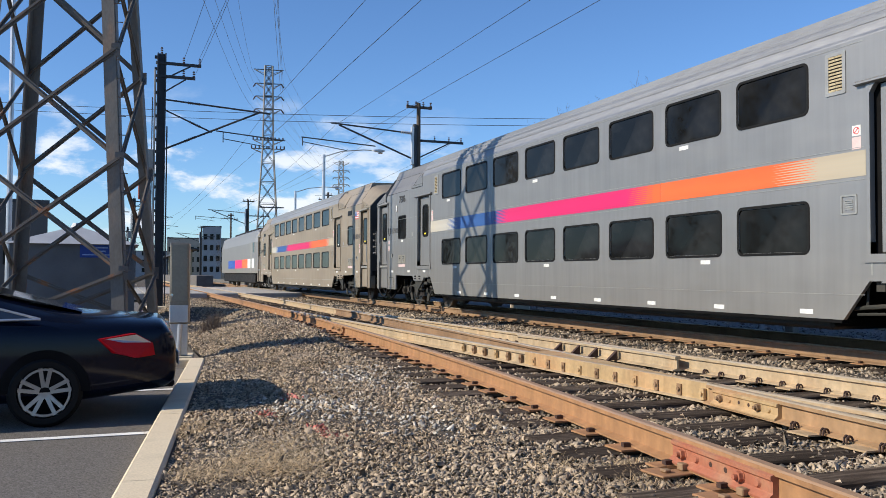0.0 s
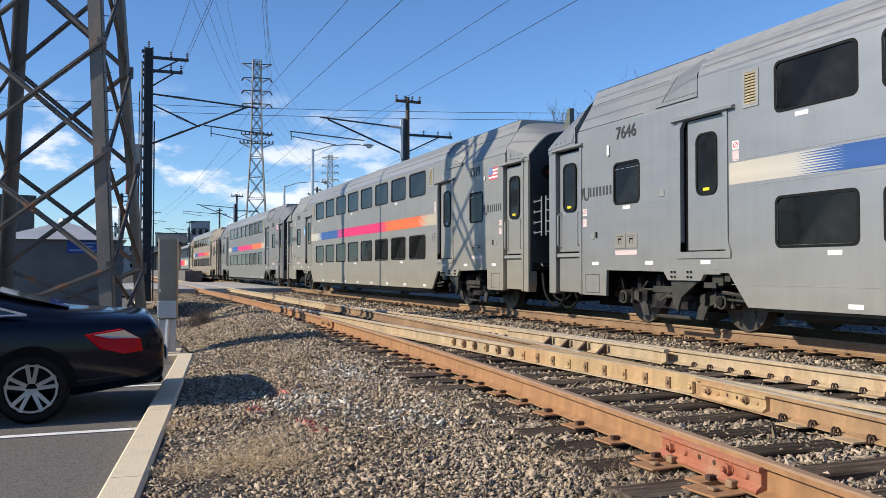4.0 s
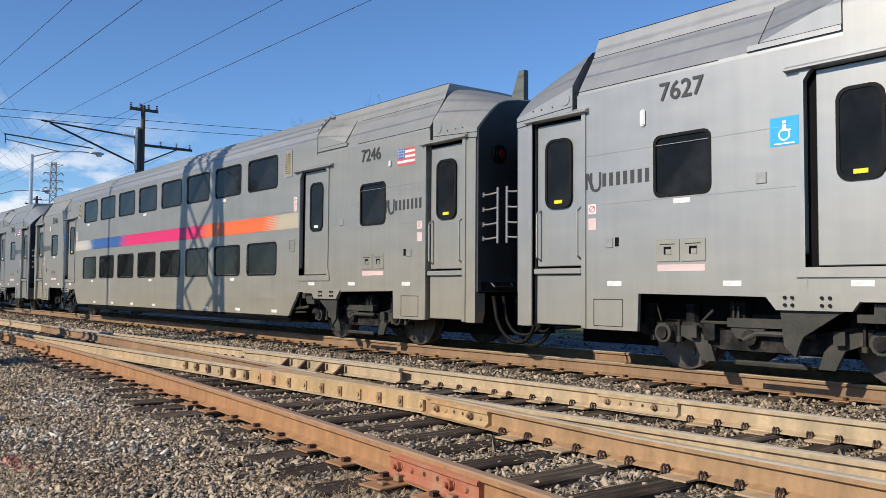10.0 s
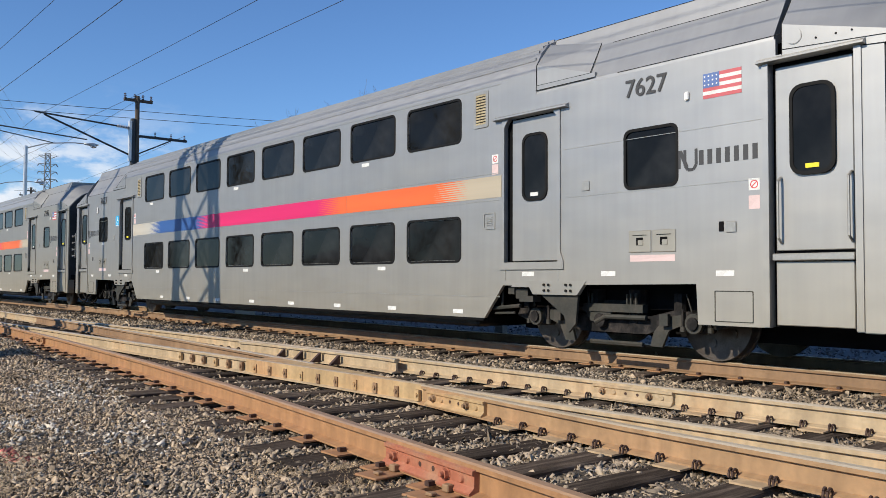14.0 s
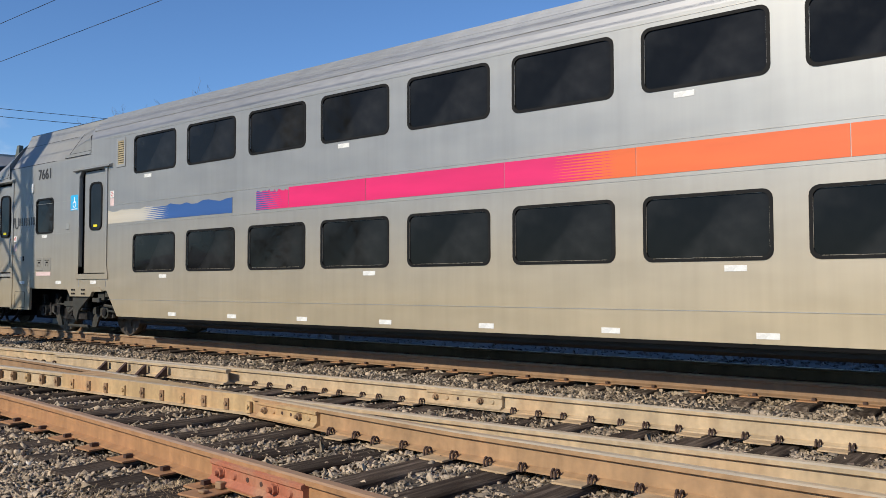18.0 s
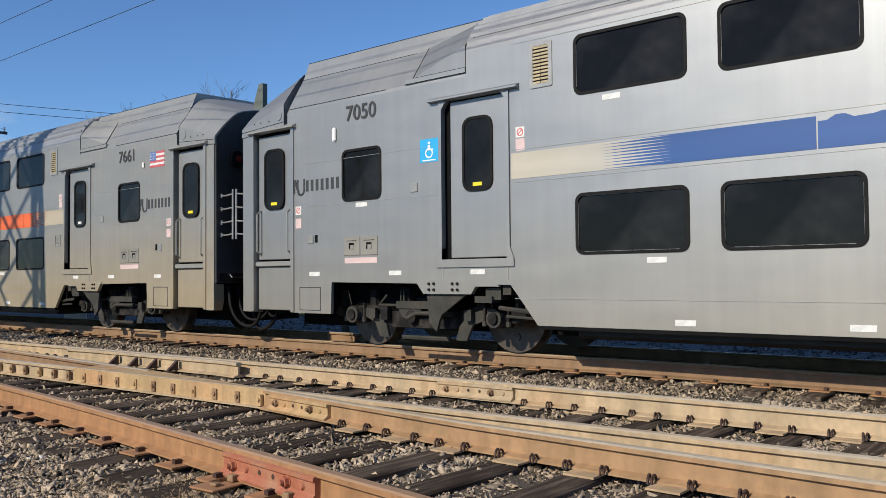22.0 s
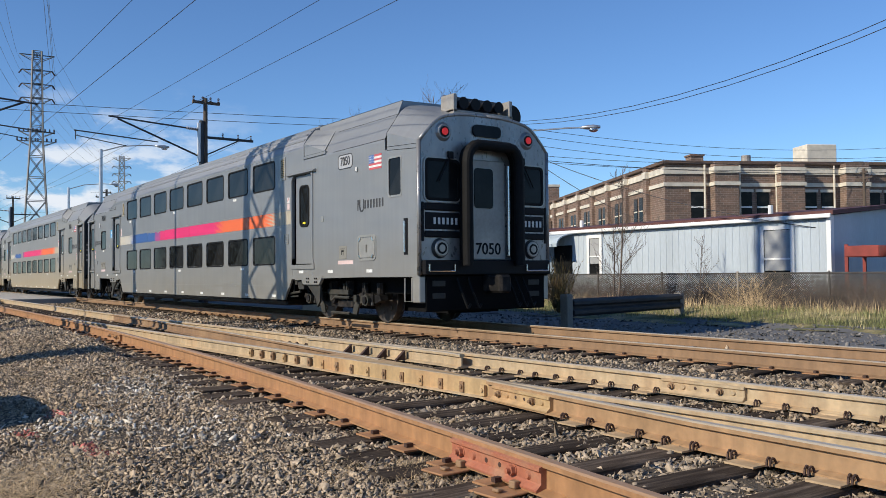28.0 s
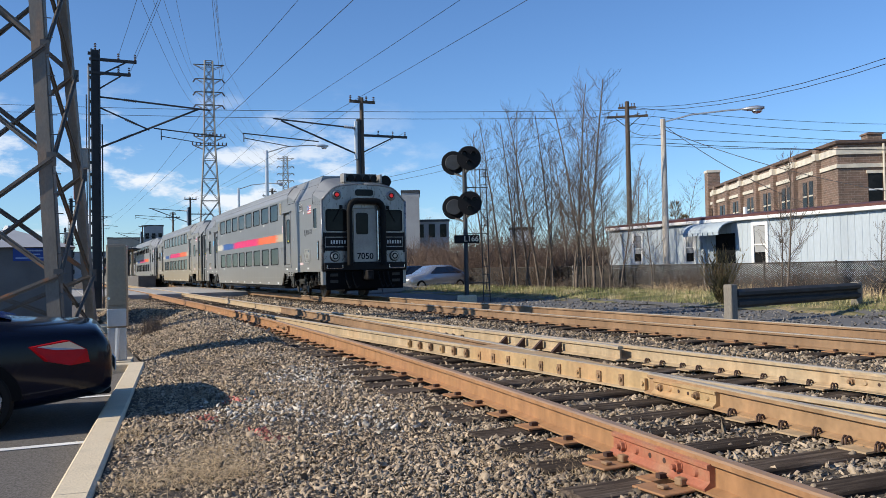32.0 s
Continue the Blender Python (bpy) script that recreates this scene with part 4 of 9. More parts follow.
def band_bm(torn):
    """The band as a thin film; where it is torn its upper edge is ragged and a piece is missing."""
    rnd = random.Random(torn)
    out = []
    def seg(a, b, ragged):
        n = 24 if ragged else 1
        pts = []
        for i in range(n + 1):
            y = a + (b - a) * i / n
            cut = rnd.uniform(0.0, 0.05) + (0.05 if ragged == 2 else 0) if ragged else 0
            pts.append((y, 2.435 - cut))
        out.append(prism(bmesh.new(), [(a, 2.13)] + [(b, 2.13)] + pts[::-1], "x", -0.004, 0.0))
    if torn == 1:
        seg(7.33, 3.55, 2), seg(2.95, 2.2, 1)
        cuts = [2.2, 0.6, -1.7, -3.4, -5.5, -7.33]
        for a, b in zip(cuts, cuts[1:]):
            seg(a - 0.008, b, 0)
    elif torn == 2:
        seg(7.33, 3.9, 0), seg(3.885, 2.0, 1)
        cuts = [2.0, -0.4, -4.3, -7.33]
        for a, b in zip(cuts, cuts[1:]):
            seg(a - 0.006, b, 0)
    else:
        seg(7.33, -3.35, 0), seg(-3.36, -7.33, 0)
    return out


BANDS = []
for torn in range(3):
    BANDS.append([])
    for i, bm in enumerate(band_bm(torn)):
        BANDS[torn].append("band%d_%d" % (torn, i))
        ME[BANDS[torn][-1]] = mesh_of("colour_band", bm, M_BAND)
# seams, pressed into the wall as thin ribs
ME["ribs"] = mesh_of("seam_rib", boxbm(-0.004, 0.0, -7.3, 7.3, -0.004, 0.004), M_TRIM)
ME["ribs_end"] = mesh_of("seam_rib", boxbm(-0.003, 0.0, 8.58, 11.33, -0.003, 0.003), M_TRIM)
ME["jamb_rib"] = mesh_of("seam_rib", boxbm(-0.004, 0.0, -0.012, 0.012, 0.95, 1.10), M_TRIM)
ME["skirt"] = mesh_of("skirt_panel", ring(bmesh.new(), rrect(0.46, 0.34, 0.01, 2), rrect(0.44, 0.32, 0.01, 2), -0.004, 0.0, 0, 0), M_BOGIEGREY)
ME["slot"] = mesh_of("key_slot", boxbm(-0.004, 0.0, -0.03, 0.03, -0.055, 0.055), M_DARK)
ME["label"] = mesh_of("white_label", boxbm(-0.003, 0.0, -0.11, 0.11, -0.03, 0.03), M_LABEL)
ME["notice"] = mesh_of("notice", boxbm(-0.003, 0.0, -0.075, 0.075, -0.085, 0.085), M_PINK)
bm = ring(bmesh.new(), rrect(0.115, 0.115, 0.056, 5), rrect(0.09, 0.09, 0.044, 5), -0.005, -0.003, 0, 0, mi=1)
strut(bm, (-0.004, -0.035, 0.035), (-0.004, 0.035, -0.035), 0.013, 0.002, (1, 0, 0), mi=1)
box(bm, -0.003, 0.0, -0.08, 0.08, -0.08, 0.08)
ME["nosmoke"] = mesh_of("round_ban_sign", bm, M_LABEL, M_RED)
bm = bmesh.new()
for k in range(7):
    box(bm, -0.003, 0.0, -0.235, 0.235, -0.14 + k * 0.04, -0.14 + (k + 1) * 0.04, mi=0 if k % 2 == 0 else 1)
box(bm, -0.005, -0.003, 0.03, 0.235, -0.02, 0.14, mi=2)
for i in range(4):
    for j in range(3):
        box(bm, -0.006, -0.005, 0.055 + i * 0.05, 0.072 + i * 0.05, 0.005 + j * 0.047, 0.022 + j * 0.047, mi=1)
ME["flag"] = mesh_of("flag_decal", bm, M_FLAGRED, M_LABEL, M_FLAGBLUE)
bm = boxbm(-0.003, 0.0, -0.155, 0.155, -0.15, 0.15)
ring(bm, rrect(0.13, 0.13, 0.064, 5), rrect(0.095, 0.095, 0.047, 5), -0.005, -0.003, 0.0, -0.035, mi=1)
box(bm, -0.005, -0.003, -0.02, 0.02, 0.0, 0.07, mi=1), box(bm, -0.005, -0.003, -0.018, 0.018, 0.08, 0.11, mi=1)
box(bm, -0.005, -0.003, -0.07, 0.0, 0.0, 0.018, mi=1), box(bm, -0.005, -0.003, -0.11, 0.11, -0.135, -0.12, mi=1)
ME["access"] = mesh_of("wheelchair_sign", bm, M_CYAN, M_WHITE)
# operator's mark as a plain bent figure, its name as seven plain bars
bm = bmesh.new()
for k in range(2):
    o = k * 0.075
    pts = [(0.50 - o, -0.10 + o * 0.5), (0.50 - o, 0.11)] if k == 0 else [(0.50 - o, 0.11), (0.50 - o, -0.07), (0.46 - o, -0.12), (0.39 - o, -0.12), (0.355 - o, -0.07), (0.355 - o, 0.11)]
    for p, q in zip(pts, pts[1:]):
        strut(bm, (-0.002 - k * 0.001, *p), (-0.002 - k * 0.001, *q), 0.036, 0.002, (1, 0, 0))
strut(bm, (-0.0045, 0.485, 0.10), (-0.0045, 0.40, -0.09), 0.046, 0.002, (1, 0, 0))
ME["mark"] = mesh_of("operator_mark", bm, M_MARK)
ME["letter"] = mesh_of("letter_bar", boxbm(-0.003, 0.0, -0.029, 0.029, -0.080, 0.085), M_MARK)


bm = boxbm(-0.010, 0.0, -0.16, 0.16, -0.13, 0.13, bev=0.006)
box(bm, -0.0135, -0.0115, -0.05, 0.05, -0.045, 0.045, mi=1), box(bm, -0.018, -0.012, -0.05, 0.02, -0.045, 0.015), box(bm, -0.014, -0.012, -0.10, 0.10, 0.07, 0.078, mi=1)
ME["hatch"] = mesh_of("service_hatch", bm, M_STEEL, M_DARK)
ME["sidelamp"] = mesh_of("side_lamp", boxbm(-0.03, 0.0, -0.035, 0.035, -0.10, 0.10, bev=0.02), M_WHITE)
ME["numring"] = mesh_of("number_outline", ring(bmesh.new(), rrect(0.60, 0.30, 0.08), rrect(0.56, 0.26, 0.065), -0.004, 0.0, 0, 0), M_MARK)
ME["numplate"] = mesh_of("number_panel", prism(bmesh.new(), rrect(0.56, 0.26, 0.065), "x", -0.003, 0.0), material("pale_number_panel", (0.47, 0.47, 0.465), 0.4, 0.3, 0.05, 5, 60, 0.0))
ME["latch"] = mesh_of("latch_box", boxbm(-0.012, 0.0, -0.06, 0.06, -0.06, 0.06, bev=0.006), M_TRIM)

# roof over the middle, ribbed; hips and humps over the ends
def roof_bm():
    half = [(1.525, 3.78), (1.50, 3.90), (1.42, 4.05), (1.28, 4.20), (1.05, 4.31), (0.70, 4.38), (0.30, 4.42)]
    prof = [(-x, z) for x, z in half] + [(x, z) for x, z in half[::-1]]
    bm = prism(bmesh.new(), prof, "y", -8.0, 8.0)
    return bm


ME["roof"] = mesh_of("roof", roof_bm(), M_ROOF)
ME["roof_rib"] = mesh_of("roof_rib", boxbm(-0.012, 0.012, -7.95, 7.95, -0.02, 0.024), M_ROOF)
ROOF_RIBS = ((-1.47, 3.97), (-1.40, 4.08), (-1.32, 4.16), (-1.22, 4.235), (-1.10, 4.29), (-0.95, 4.33))


def loft(bm, loops, cap=True):
    vs = [[bm.verts.new(p) for p in l] for l in loops]
    n = len(vs[0])
    for a, b in zip(vs, vs[1:]):
        for i in range(n):
            bm.faces.new((a[i], a[(i + 1) % n], b[(i + 1) % n], b[i]))
    if cap:
        bm.faces.new(vs[0][::-1]), bm.faces.new(vs[-1])
    return bm


END_HALF = [(1.528, 3.205), (1.528, 3.335), (1.40, 3.488), (1.285, 3.610), (1.185, 3.706), (1.086, 3.779), (0.95, 3.835), (0.70, 3.884), (0.40, 3.912), (0.0, 3.92)]
HOOD_HALF = [(1.528, 3.285), (1.528, 3.610), (1.41, 3.775), (1.31, 3.925), (1.22, 4.045), (1.13, 4.125), (1.0, 4.18), (0.75, 4.215), (0.40, 4.235), (0.0, 4.24)]


def mirrored(half, y):
    return [(x, y, z) for x, z in half] + [(-x, y, z) for x, z in half[-2::-1]]


def hump_bm(s):
    """Raised roof of an end bay: a leaning side, a steeper strip above its seam, a flat top."""
    half = [(1.523, 3.455), (1.517, 3.515), (1.226, 4.005), (1.220, 4.013), (1.112, 4.285), (0.0, 4.31)]
    return loft(bmesh.new(), [mirrored(half, s * 7.96), mirrored(half, s * 11.48)])


def fairing_bm(s):
    """Wedge that closes the step between the ribbed roof and the end bay's leaning side."""
    bm = bmesh.new()
    pts = [(-1.520, 8.015, 3.59), (-1.520, 8.015, 3.862), (-1.245, 7.975, 4.205), (-1.205, 8.95, 4.045), (-1.482, 8.99, 3.605)]
    pts += [(-1.0, 8.015, 3.59), (-1.0, 7.975, 4.215), (-1.0, 8.95, 4.04), (-1.0, 8.99, 3.59)]
    bmesh.ops.convex_hull(bm, input=[bm.verts.new((x, s * y, z)) for x, y, z in pts])
    box(bm, -1.530, -1.45, min(s * 8.015, s * 9.10), max(s * 8.015, s * 9.10), 3.525, 3.582)
    return bm


def hood_bm(s):
    """The cap over an end door: an upright foot, and a bright rounded slope that falls towards the end."""
    n = 4
    bm = loft(bmesh.new(), [mirrored([(a[0] + (b[0] - a[0]) * i / n, a[1] + (b[1] - a[1]) * i / n) for a, b in zip(HOOD_HALF, END_HALF)], s * (11.575 + (12.605 - 11.575) * i / n)) for i in range(n + 1)])
    for f in bm.faces:
        f.smooth = len(f.verts) == 4 and all(abs(v.co.x) < 1.527 or v.co.z > 3.33 for v in f.verts)
    for e in bm.edges:
        if all(abs(v.co.x) > 1.527 for v in e.verts) or any(len(f.verts) > 4 for f in e.link_faces):
            e.smooth = False
    return bm


def seam_and_lip_shade_bm(s):
    # dark seam lines; the one along the top edge draws the lip's shadow
    bm = bmesh.new()
    for a, b in (((-1.524, 8.005, 3.52), (-1.524, 8.005, 3.86)), ((-1.524, 8.005, 3.86), (-1.25, 7.965, 4.21)), ((-1.531, 8.0, 3.52), (-1.531, 9.10, 3.52)), ((-1.522, 8.0, 3.587), (-1.486, 8.99, 3.598)), ((-1.486, 8.99, 3.605), (-1.208, 8.95, 4.045)), ((-1.520, 9.45, 3.512), (-1.520, 11.57, 3.512)), ((-1.224, 9.15, 4.009), (-1.224, 11.57, 4.009)), ((-1.113, 8.0, 4.288), (-1.113, 11.48, 4.288)), ((-1.530, 11.572, 3.285), (-1.530, 11.572, 3.61)), ((-1.530, 11.572, 3.61), (-1.31, 11.572, 3.927)), ((-1.31, 11.572, 3.927), (-1.13, 11.572, 4.128)), ((-1.530, 11.575, 3.345), (-1.530, 12.60, 3.285)), ((-1.530, 11.575, 3.283), (-1.530, 12.60, 3.203))):
        tube(bm, (a[0], s * a[1], a[2]), (b[0], s * b[1], b[2]), 0.0045, n=4)
    return bm


for key, q in (("lead", 1), ("rear", -1)):
    ME["hump_" + key] = mesh_of("end_roof", hump_bm(q), M_STEEL)
    ME["seam_" + key] = mesh_of("roof_seam", seam_and_lip_shade_bm(q), M_RUBBER)
    ME["fairing_" + key] = mesh_of("roof_fairing", fairing_bm(q), M_STEEL)
    ME["hood_" + key] = mesh_of("door_hood", hood_bm(q), M_STEEL)
    bm = tube(bmesh.new(), (-1.535, q * 11.705, 3.455), (-1.52, q * 11.705, 3.455), 0.082, n=20)
    tube(bm, (-1.538, q * 11.705, 3.455), (-1.535, q * 11.705, 3.455), 0.076, n=20)
    ME["boss_" + key] = mesh_of("round_cover", bm, M_STEEL)
ME["hood_bolt"] = mesh_of("bolt", tube(bmesh.new(), (-1.536, 0, 0), (-1.52, 0, 0), 0.011, n=6), M_RUBBER)
OCT_IN = [(-1.50, 0.92), (1.50, 0.92)] + [(x * 0.985, z - 0.012) for x, z in END_HALF[1:]] + [(-x * 0.985, z - 0.012) for x, z in END_HALF[-2:0:-1]]
OCT = [(-1.525, 0.92), (1.525, 0.92)] + END_HALF[1:] + [(-x, z) for x, z in END_HALF[-2:0:-1]]


def arch_bm(y, r=0.12, depth=0.28, wide=1.0, tall=0.0):
    """The rubber arch round a gangway: a fat tube with a curtain behind it."""
    bm = bmesh.new()
    pts = [(-0.70, 1.12), (-0.70, 2.90), (-0.675, 3.03), (-0.61, 3.13), (-0.52, 3.195), (-0.40, 3.22), (0.40, 3.22), (0.52, 3.195), (0.61, 3.13), (0.675, 3.03), (0.70, 2.90), (0.70, 1.12)]
    pts = [(a * wide, b + (tall if b > 2 else 0)) for a, b in pts]
    e = 1 if y > 0 else -1
    pipe(bm, [(a[0], y + e * 0.22, a[1]) for a in pts], r, 14)
    loops = [[bm.verts.new((a[0] * k, yy, a[1] + (0.03 if k > 1 else -0.03) * (a[1] > 3.1))) for a in pts] for k, yy in ((1.05, y), (1.05, y + e * depth * 0.8), (0.95, y + e * depth * 0.8), (0.95, y))]
    for A, B in zip(loops, loops[1:] + loops[:1]):
        for i in range(len(pts) - 1):
            bm.faces.new((A[i], A[i + 1], B[i + 1], B[i]))
    return bm


for key, q in (("lead", 1), ("rear", -1)):
    y0, y1 = sorted((q * 12.38, q * 12.618))
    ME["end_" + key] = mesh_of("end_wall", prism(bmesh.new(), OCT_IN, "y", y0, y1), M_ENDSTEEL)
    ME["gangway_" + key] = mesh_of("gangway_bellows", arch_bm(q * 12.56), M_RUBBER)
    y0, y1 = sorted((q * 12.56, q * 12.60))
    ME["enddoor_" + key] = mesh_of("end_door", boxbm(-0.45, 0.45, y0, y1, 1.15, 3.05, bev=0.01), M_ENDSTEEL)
    # barrier bars that close the gap beside the gangway, one set on each side
    for sd, x in (("s", -1.40), ("n", 1.40)):
        bm = boxbm(x - 0.014, x + 0.014, min(q * 12.91, q * 12.95), max(q * 12.91, q * 12.95), 1.62, 2.44, bev=0.006)
        for z in (1.70, 1.91, 2.13, 2.35):
            pipe(bm, [(x, q * 12.62, z), (x - 0.012, q * 12.74, z - 0.006), (x - 0.012, q * 12.82, z), (x, q * 12.92, z + 0.012)], 0.014, 8)
            tube(bm, (x, q * 12.62, z - 0.035), (x, q * 12.62, z + 0.035), 0.022, n=8)
        ME["barrier_%s_%s" % (key, sd)] = mesh_of("safety_gate", bm, M_GATE)
        # tapered foot under the corner of the body
        bm = prism(bmesh.new(), [(q * 12.34, 0.90), (q * 12.57, 0.90), (q * 12.57, 0.62), (q * 12.52, 0.46), (q * 12.36, 0.46)], "x", min(x * 0.94, x * 1.07), max(x * 0.94, x * 1.07))
        ME["foot_%s_%s" % (key, sd)] = mesh_of("corner_foot", bm, M_TRIM)
    bm = boxbm(-1.45, 1.45, min(q * 12.50, q * 12.62), max(q * 12.50, q * 12.62), 0.92, 1.08, bev=0.01)
    ME["endbeam_" + key] = mesh_of("end_beam", bm, M_BOGIE)
    g = bmesh.new()
    for p, r in (((-1.25, 12.70, 1.0), (-0.85, 12.70, 1.0)), ((-1.25, 12.70, 1.0), (-1.25, 12.62, 1.06)), ((-0.85, 12.70, 1.0), (-0.85, 12.62, 1.06))):
        tube(g, (p[0], q * p[1], p[2]), (r[0], q * r[1], r[2]), 0.014, n=6)
    ME["handle_" + key] = mesh_of("uncoupling_handle", g, M_CHROME)
bm = tube(bmesh.new(), (-1.10, -12.66, 2.99), (-1.10, -12.60, 2.99), 0.14, n=18)
tube(bm, (-1.10, -12.69, 2.99), (-1.10, -12.66, 2.99), 0.11, 0.085, n=18)
tube(bm, (-1.10, -12.70, 2.99), (-1.10, -12.69, 2.99), 0.055, n=14, mi=1)
ME["marker_rear"] = mesh_of("marker_lamp", bm, M_RUBBER, material("dark_red_lens", (0.16, 0.012, 0.012), 0.3, 0, 0.1, 5, 60, 0.0))
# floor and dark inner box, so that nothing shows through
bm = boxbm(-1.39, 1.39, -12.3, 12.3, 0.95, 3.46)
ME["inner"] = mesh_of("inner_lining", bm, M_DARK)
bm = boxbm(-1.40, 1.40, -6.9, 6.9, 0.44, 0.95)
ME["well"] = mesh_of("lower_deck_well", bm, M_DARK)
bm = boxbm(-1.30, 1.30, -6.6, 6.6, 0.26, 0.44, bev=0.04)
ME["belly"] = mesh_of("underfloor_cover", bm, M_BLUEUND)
# added black boxes that stand in for the shade under the end bays
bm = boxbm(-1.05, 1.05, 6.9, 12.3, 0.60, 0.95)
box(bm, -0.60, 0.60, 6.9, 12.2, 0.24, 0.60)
ME["under_shade_lead"] = mesh_of("underframe", bm, M_DARK)
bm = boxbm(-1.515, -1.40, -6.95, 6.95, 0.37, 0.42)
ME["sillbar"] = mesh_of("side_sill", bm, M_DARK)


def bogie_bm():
    """Side frames, axle boxes, springs and rods of one bogie; grey castings (1), highlights put into their colour, on
    sooty iron (0).
    """
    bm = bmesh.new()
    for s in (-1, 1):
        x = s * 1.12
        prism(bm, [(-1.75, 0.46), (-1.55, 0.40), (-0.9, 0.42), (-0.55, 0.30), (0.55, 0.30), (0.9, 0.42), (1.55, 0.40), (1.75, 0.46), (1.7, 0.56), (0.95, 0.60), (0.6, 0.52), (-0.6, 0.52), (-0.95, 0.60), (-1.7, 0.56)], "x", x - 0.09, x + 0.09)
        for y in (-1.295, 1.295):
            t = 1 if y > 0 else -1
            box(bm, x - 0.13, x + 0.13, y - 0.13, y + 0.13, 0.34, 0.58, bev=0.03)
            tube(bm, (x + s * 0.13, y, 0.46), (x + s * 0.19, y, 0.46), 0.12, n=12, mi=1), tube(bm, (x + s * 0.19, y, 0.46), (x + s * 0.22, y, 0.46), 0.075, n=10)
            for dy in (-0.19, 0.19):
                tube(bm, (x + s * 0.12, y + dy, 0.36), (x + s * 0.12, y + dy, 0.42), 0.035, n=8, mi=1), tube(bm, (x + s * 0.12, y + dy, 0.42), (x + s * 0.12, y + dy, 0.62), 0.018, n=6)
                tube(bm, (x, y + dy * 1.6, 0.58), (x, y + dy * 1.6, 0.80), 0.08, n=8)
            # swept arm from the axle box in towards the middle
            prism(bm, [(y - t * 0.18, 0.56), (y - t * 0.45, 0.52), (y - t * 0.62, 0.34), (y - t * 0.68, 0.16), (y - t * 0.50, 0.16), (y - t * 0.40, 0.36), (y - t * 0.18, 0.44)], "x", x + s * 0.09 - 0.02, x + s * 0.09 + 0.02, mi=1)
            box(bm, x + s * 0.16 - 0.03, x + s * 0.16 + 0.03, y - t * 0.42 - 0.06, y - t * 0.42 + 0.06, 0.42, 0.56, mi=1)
            strut(bm, (x + s * 0.14, y + 0.05, 0.60), (x + s * 0.14, y + 0.12, 0.80), 0.014, 0.014, mi=1)
        # spring plank, air pipe, hangers
        box(bm, x + s * 0.12 - 0.05, x + s * 0.12 + 0.05, -0.55, 0.42, 0.56, 0.66, mi=1)
        prism(bm, [(-0.05, 0.56), (0.40, 0.56), (0.32, 0.44), (0.12, 0.40)], "x", x + s * 0.13 - 0.02, x + s * 0.13 + 0.02, mi=1)
        tube(bm, (x + s * 0.16, -0.6, 0.50), (x + s * 0.16, 0.05, 0.50), 0.032, n=8, mi=1), tube(bm, (x + s * 0.16, 0.05, 0.50), (x + s * 0.16, 0.22, 0.42), 0.032, n=8, mi=1)
        tube(bm, (x + s * 0.10, -0.5, 0.17), (x + s * 0.10, 0.35, 0.17), 0.03, n=6, mi=1)
        for y in (-0.42, -0.34, -0.28, 0.30, 0.36):
            tube(bm, (x + s * 0.13, y, 0.62), (x + s * 0.13, y, 0.76 + 0.1 * abs(y)), 0.016, n=6, mi=1)
        for y in (-0.35, 0.35):
            tube(bm, (x - s * 0.02, y, 0.30), (x - s * 0.02, y, 0.84), 0.13, n=10)
        tube(bm, (x + s * 0.14, 0.42, 0.60), (x + s * 0.14, 0.78, 0.60), 0.02, n=6, mi=1), tube(bm, (x + s * 0.14, 0.78, 0.60), (x + s * 0.14, 0.62, 0.74), 0.016, n=6, mi=1)
        tube(bm, (x + s * 0.05, 0.15, 0.45), (x + s * 0.17, 0.15, 0.45), 0.09, n=10), box(bm, x + s * 0.14 - 0.04, x + s * 0.14 + 0.04, 0.58, 0.72, 0.40, 0.58)
    box(bm, -1.1, 1.1, -0.28, 0.28, 0.42, 0.70)
    return bm


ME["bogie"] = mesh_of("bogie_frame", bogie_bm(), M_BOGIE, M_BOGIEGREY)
bm = tube(bmesh.new(), (-0.80, 0, 0), (0.80, 0, 0), 0.08, n=10)
for s in (-1, 1):
    tube(bm, (s * 0.685, 0, 0), (s * 0.82, 0, 0), 0.455, n=32)
    tube(bm, (s * 0.66, 0, 0), (s * 0.685, 0, 0), 0.485, n=32)
    for k in range(5):
        t = 2 * math.pi * k / 5
        tube(bm, (s * 0.815, 0.25 * math.cos(t), 0.25 * math.sin(t)), (s * 0.835, 0.25 * math.cos(t), 0.25 * math.sin(t)), 0.06, n=8)
ME["wheelset"] = mesh_of("wheelset", bm, M_WHEEL)
bm = bmesh.new()
prism(bm, [(7.53, 0.86), (7.60, 0.945), (8.95, 0.945), (8.80, 0.765), (7.95, 0.765), (7.88, 0.86)], "x", -1.535, -1.47)
ME["beam_lead"] = mesh_of("bogie_bracket", bm, M_STEEL_DIRTY)
bm = tube(bmesh.new(), (-1.555, 0, 0), (-1.535, 0, 0), 0.018, n=6)
ME["bolt"] = mesh_of("bolt", bm, M_BOGIE)
bm = prism(bmesh.new(), [(8.05, 0.765), (8.78, 0.765), (8.74, 0.40), (8.62, 0.28), (8.50, 0.42), (8.46, 0.50)], "x", -1.49, -1.45)
ME["bolster"] = mesh_of("bolster_plate", bm, M_BOGIEGREY)
bm = bmesh.new()
box(bm, -1.46, -1.30, 7.55, 7.78, 0.70, 0.84), box(bm, -1.50, -1.34, 7.66, 7.92, 0.66, 0.74), box(bm, -1.46, -1.36, 7.40, 7.52, 0.76, 0.88)
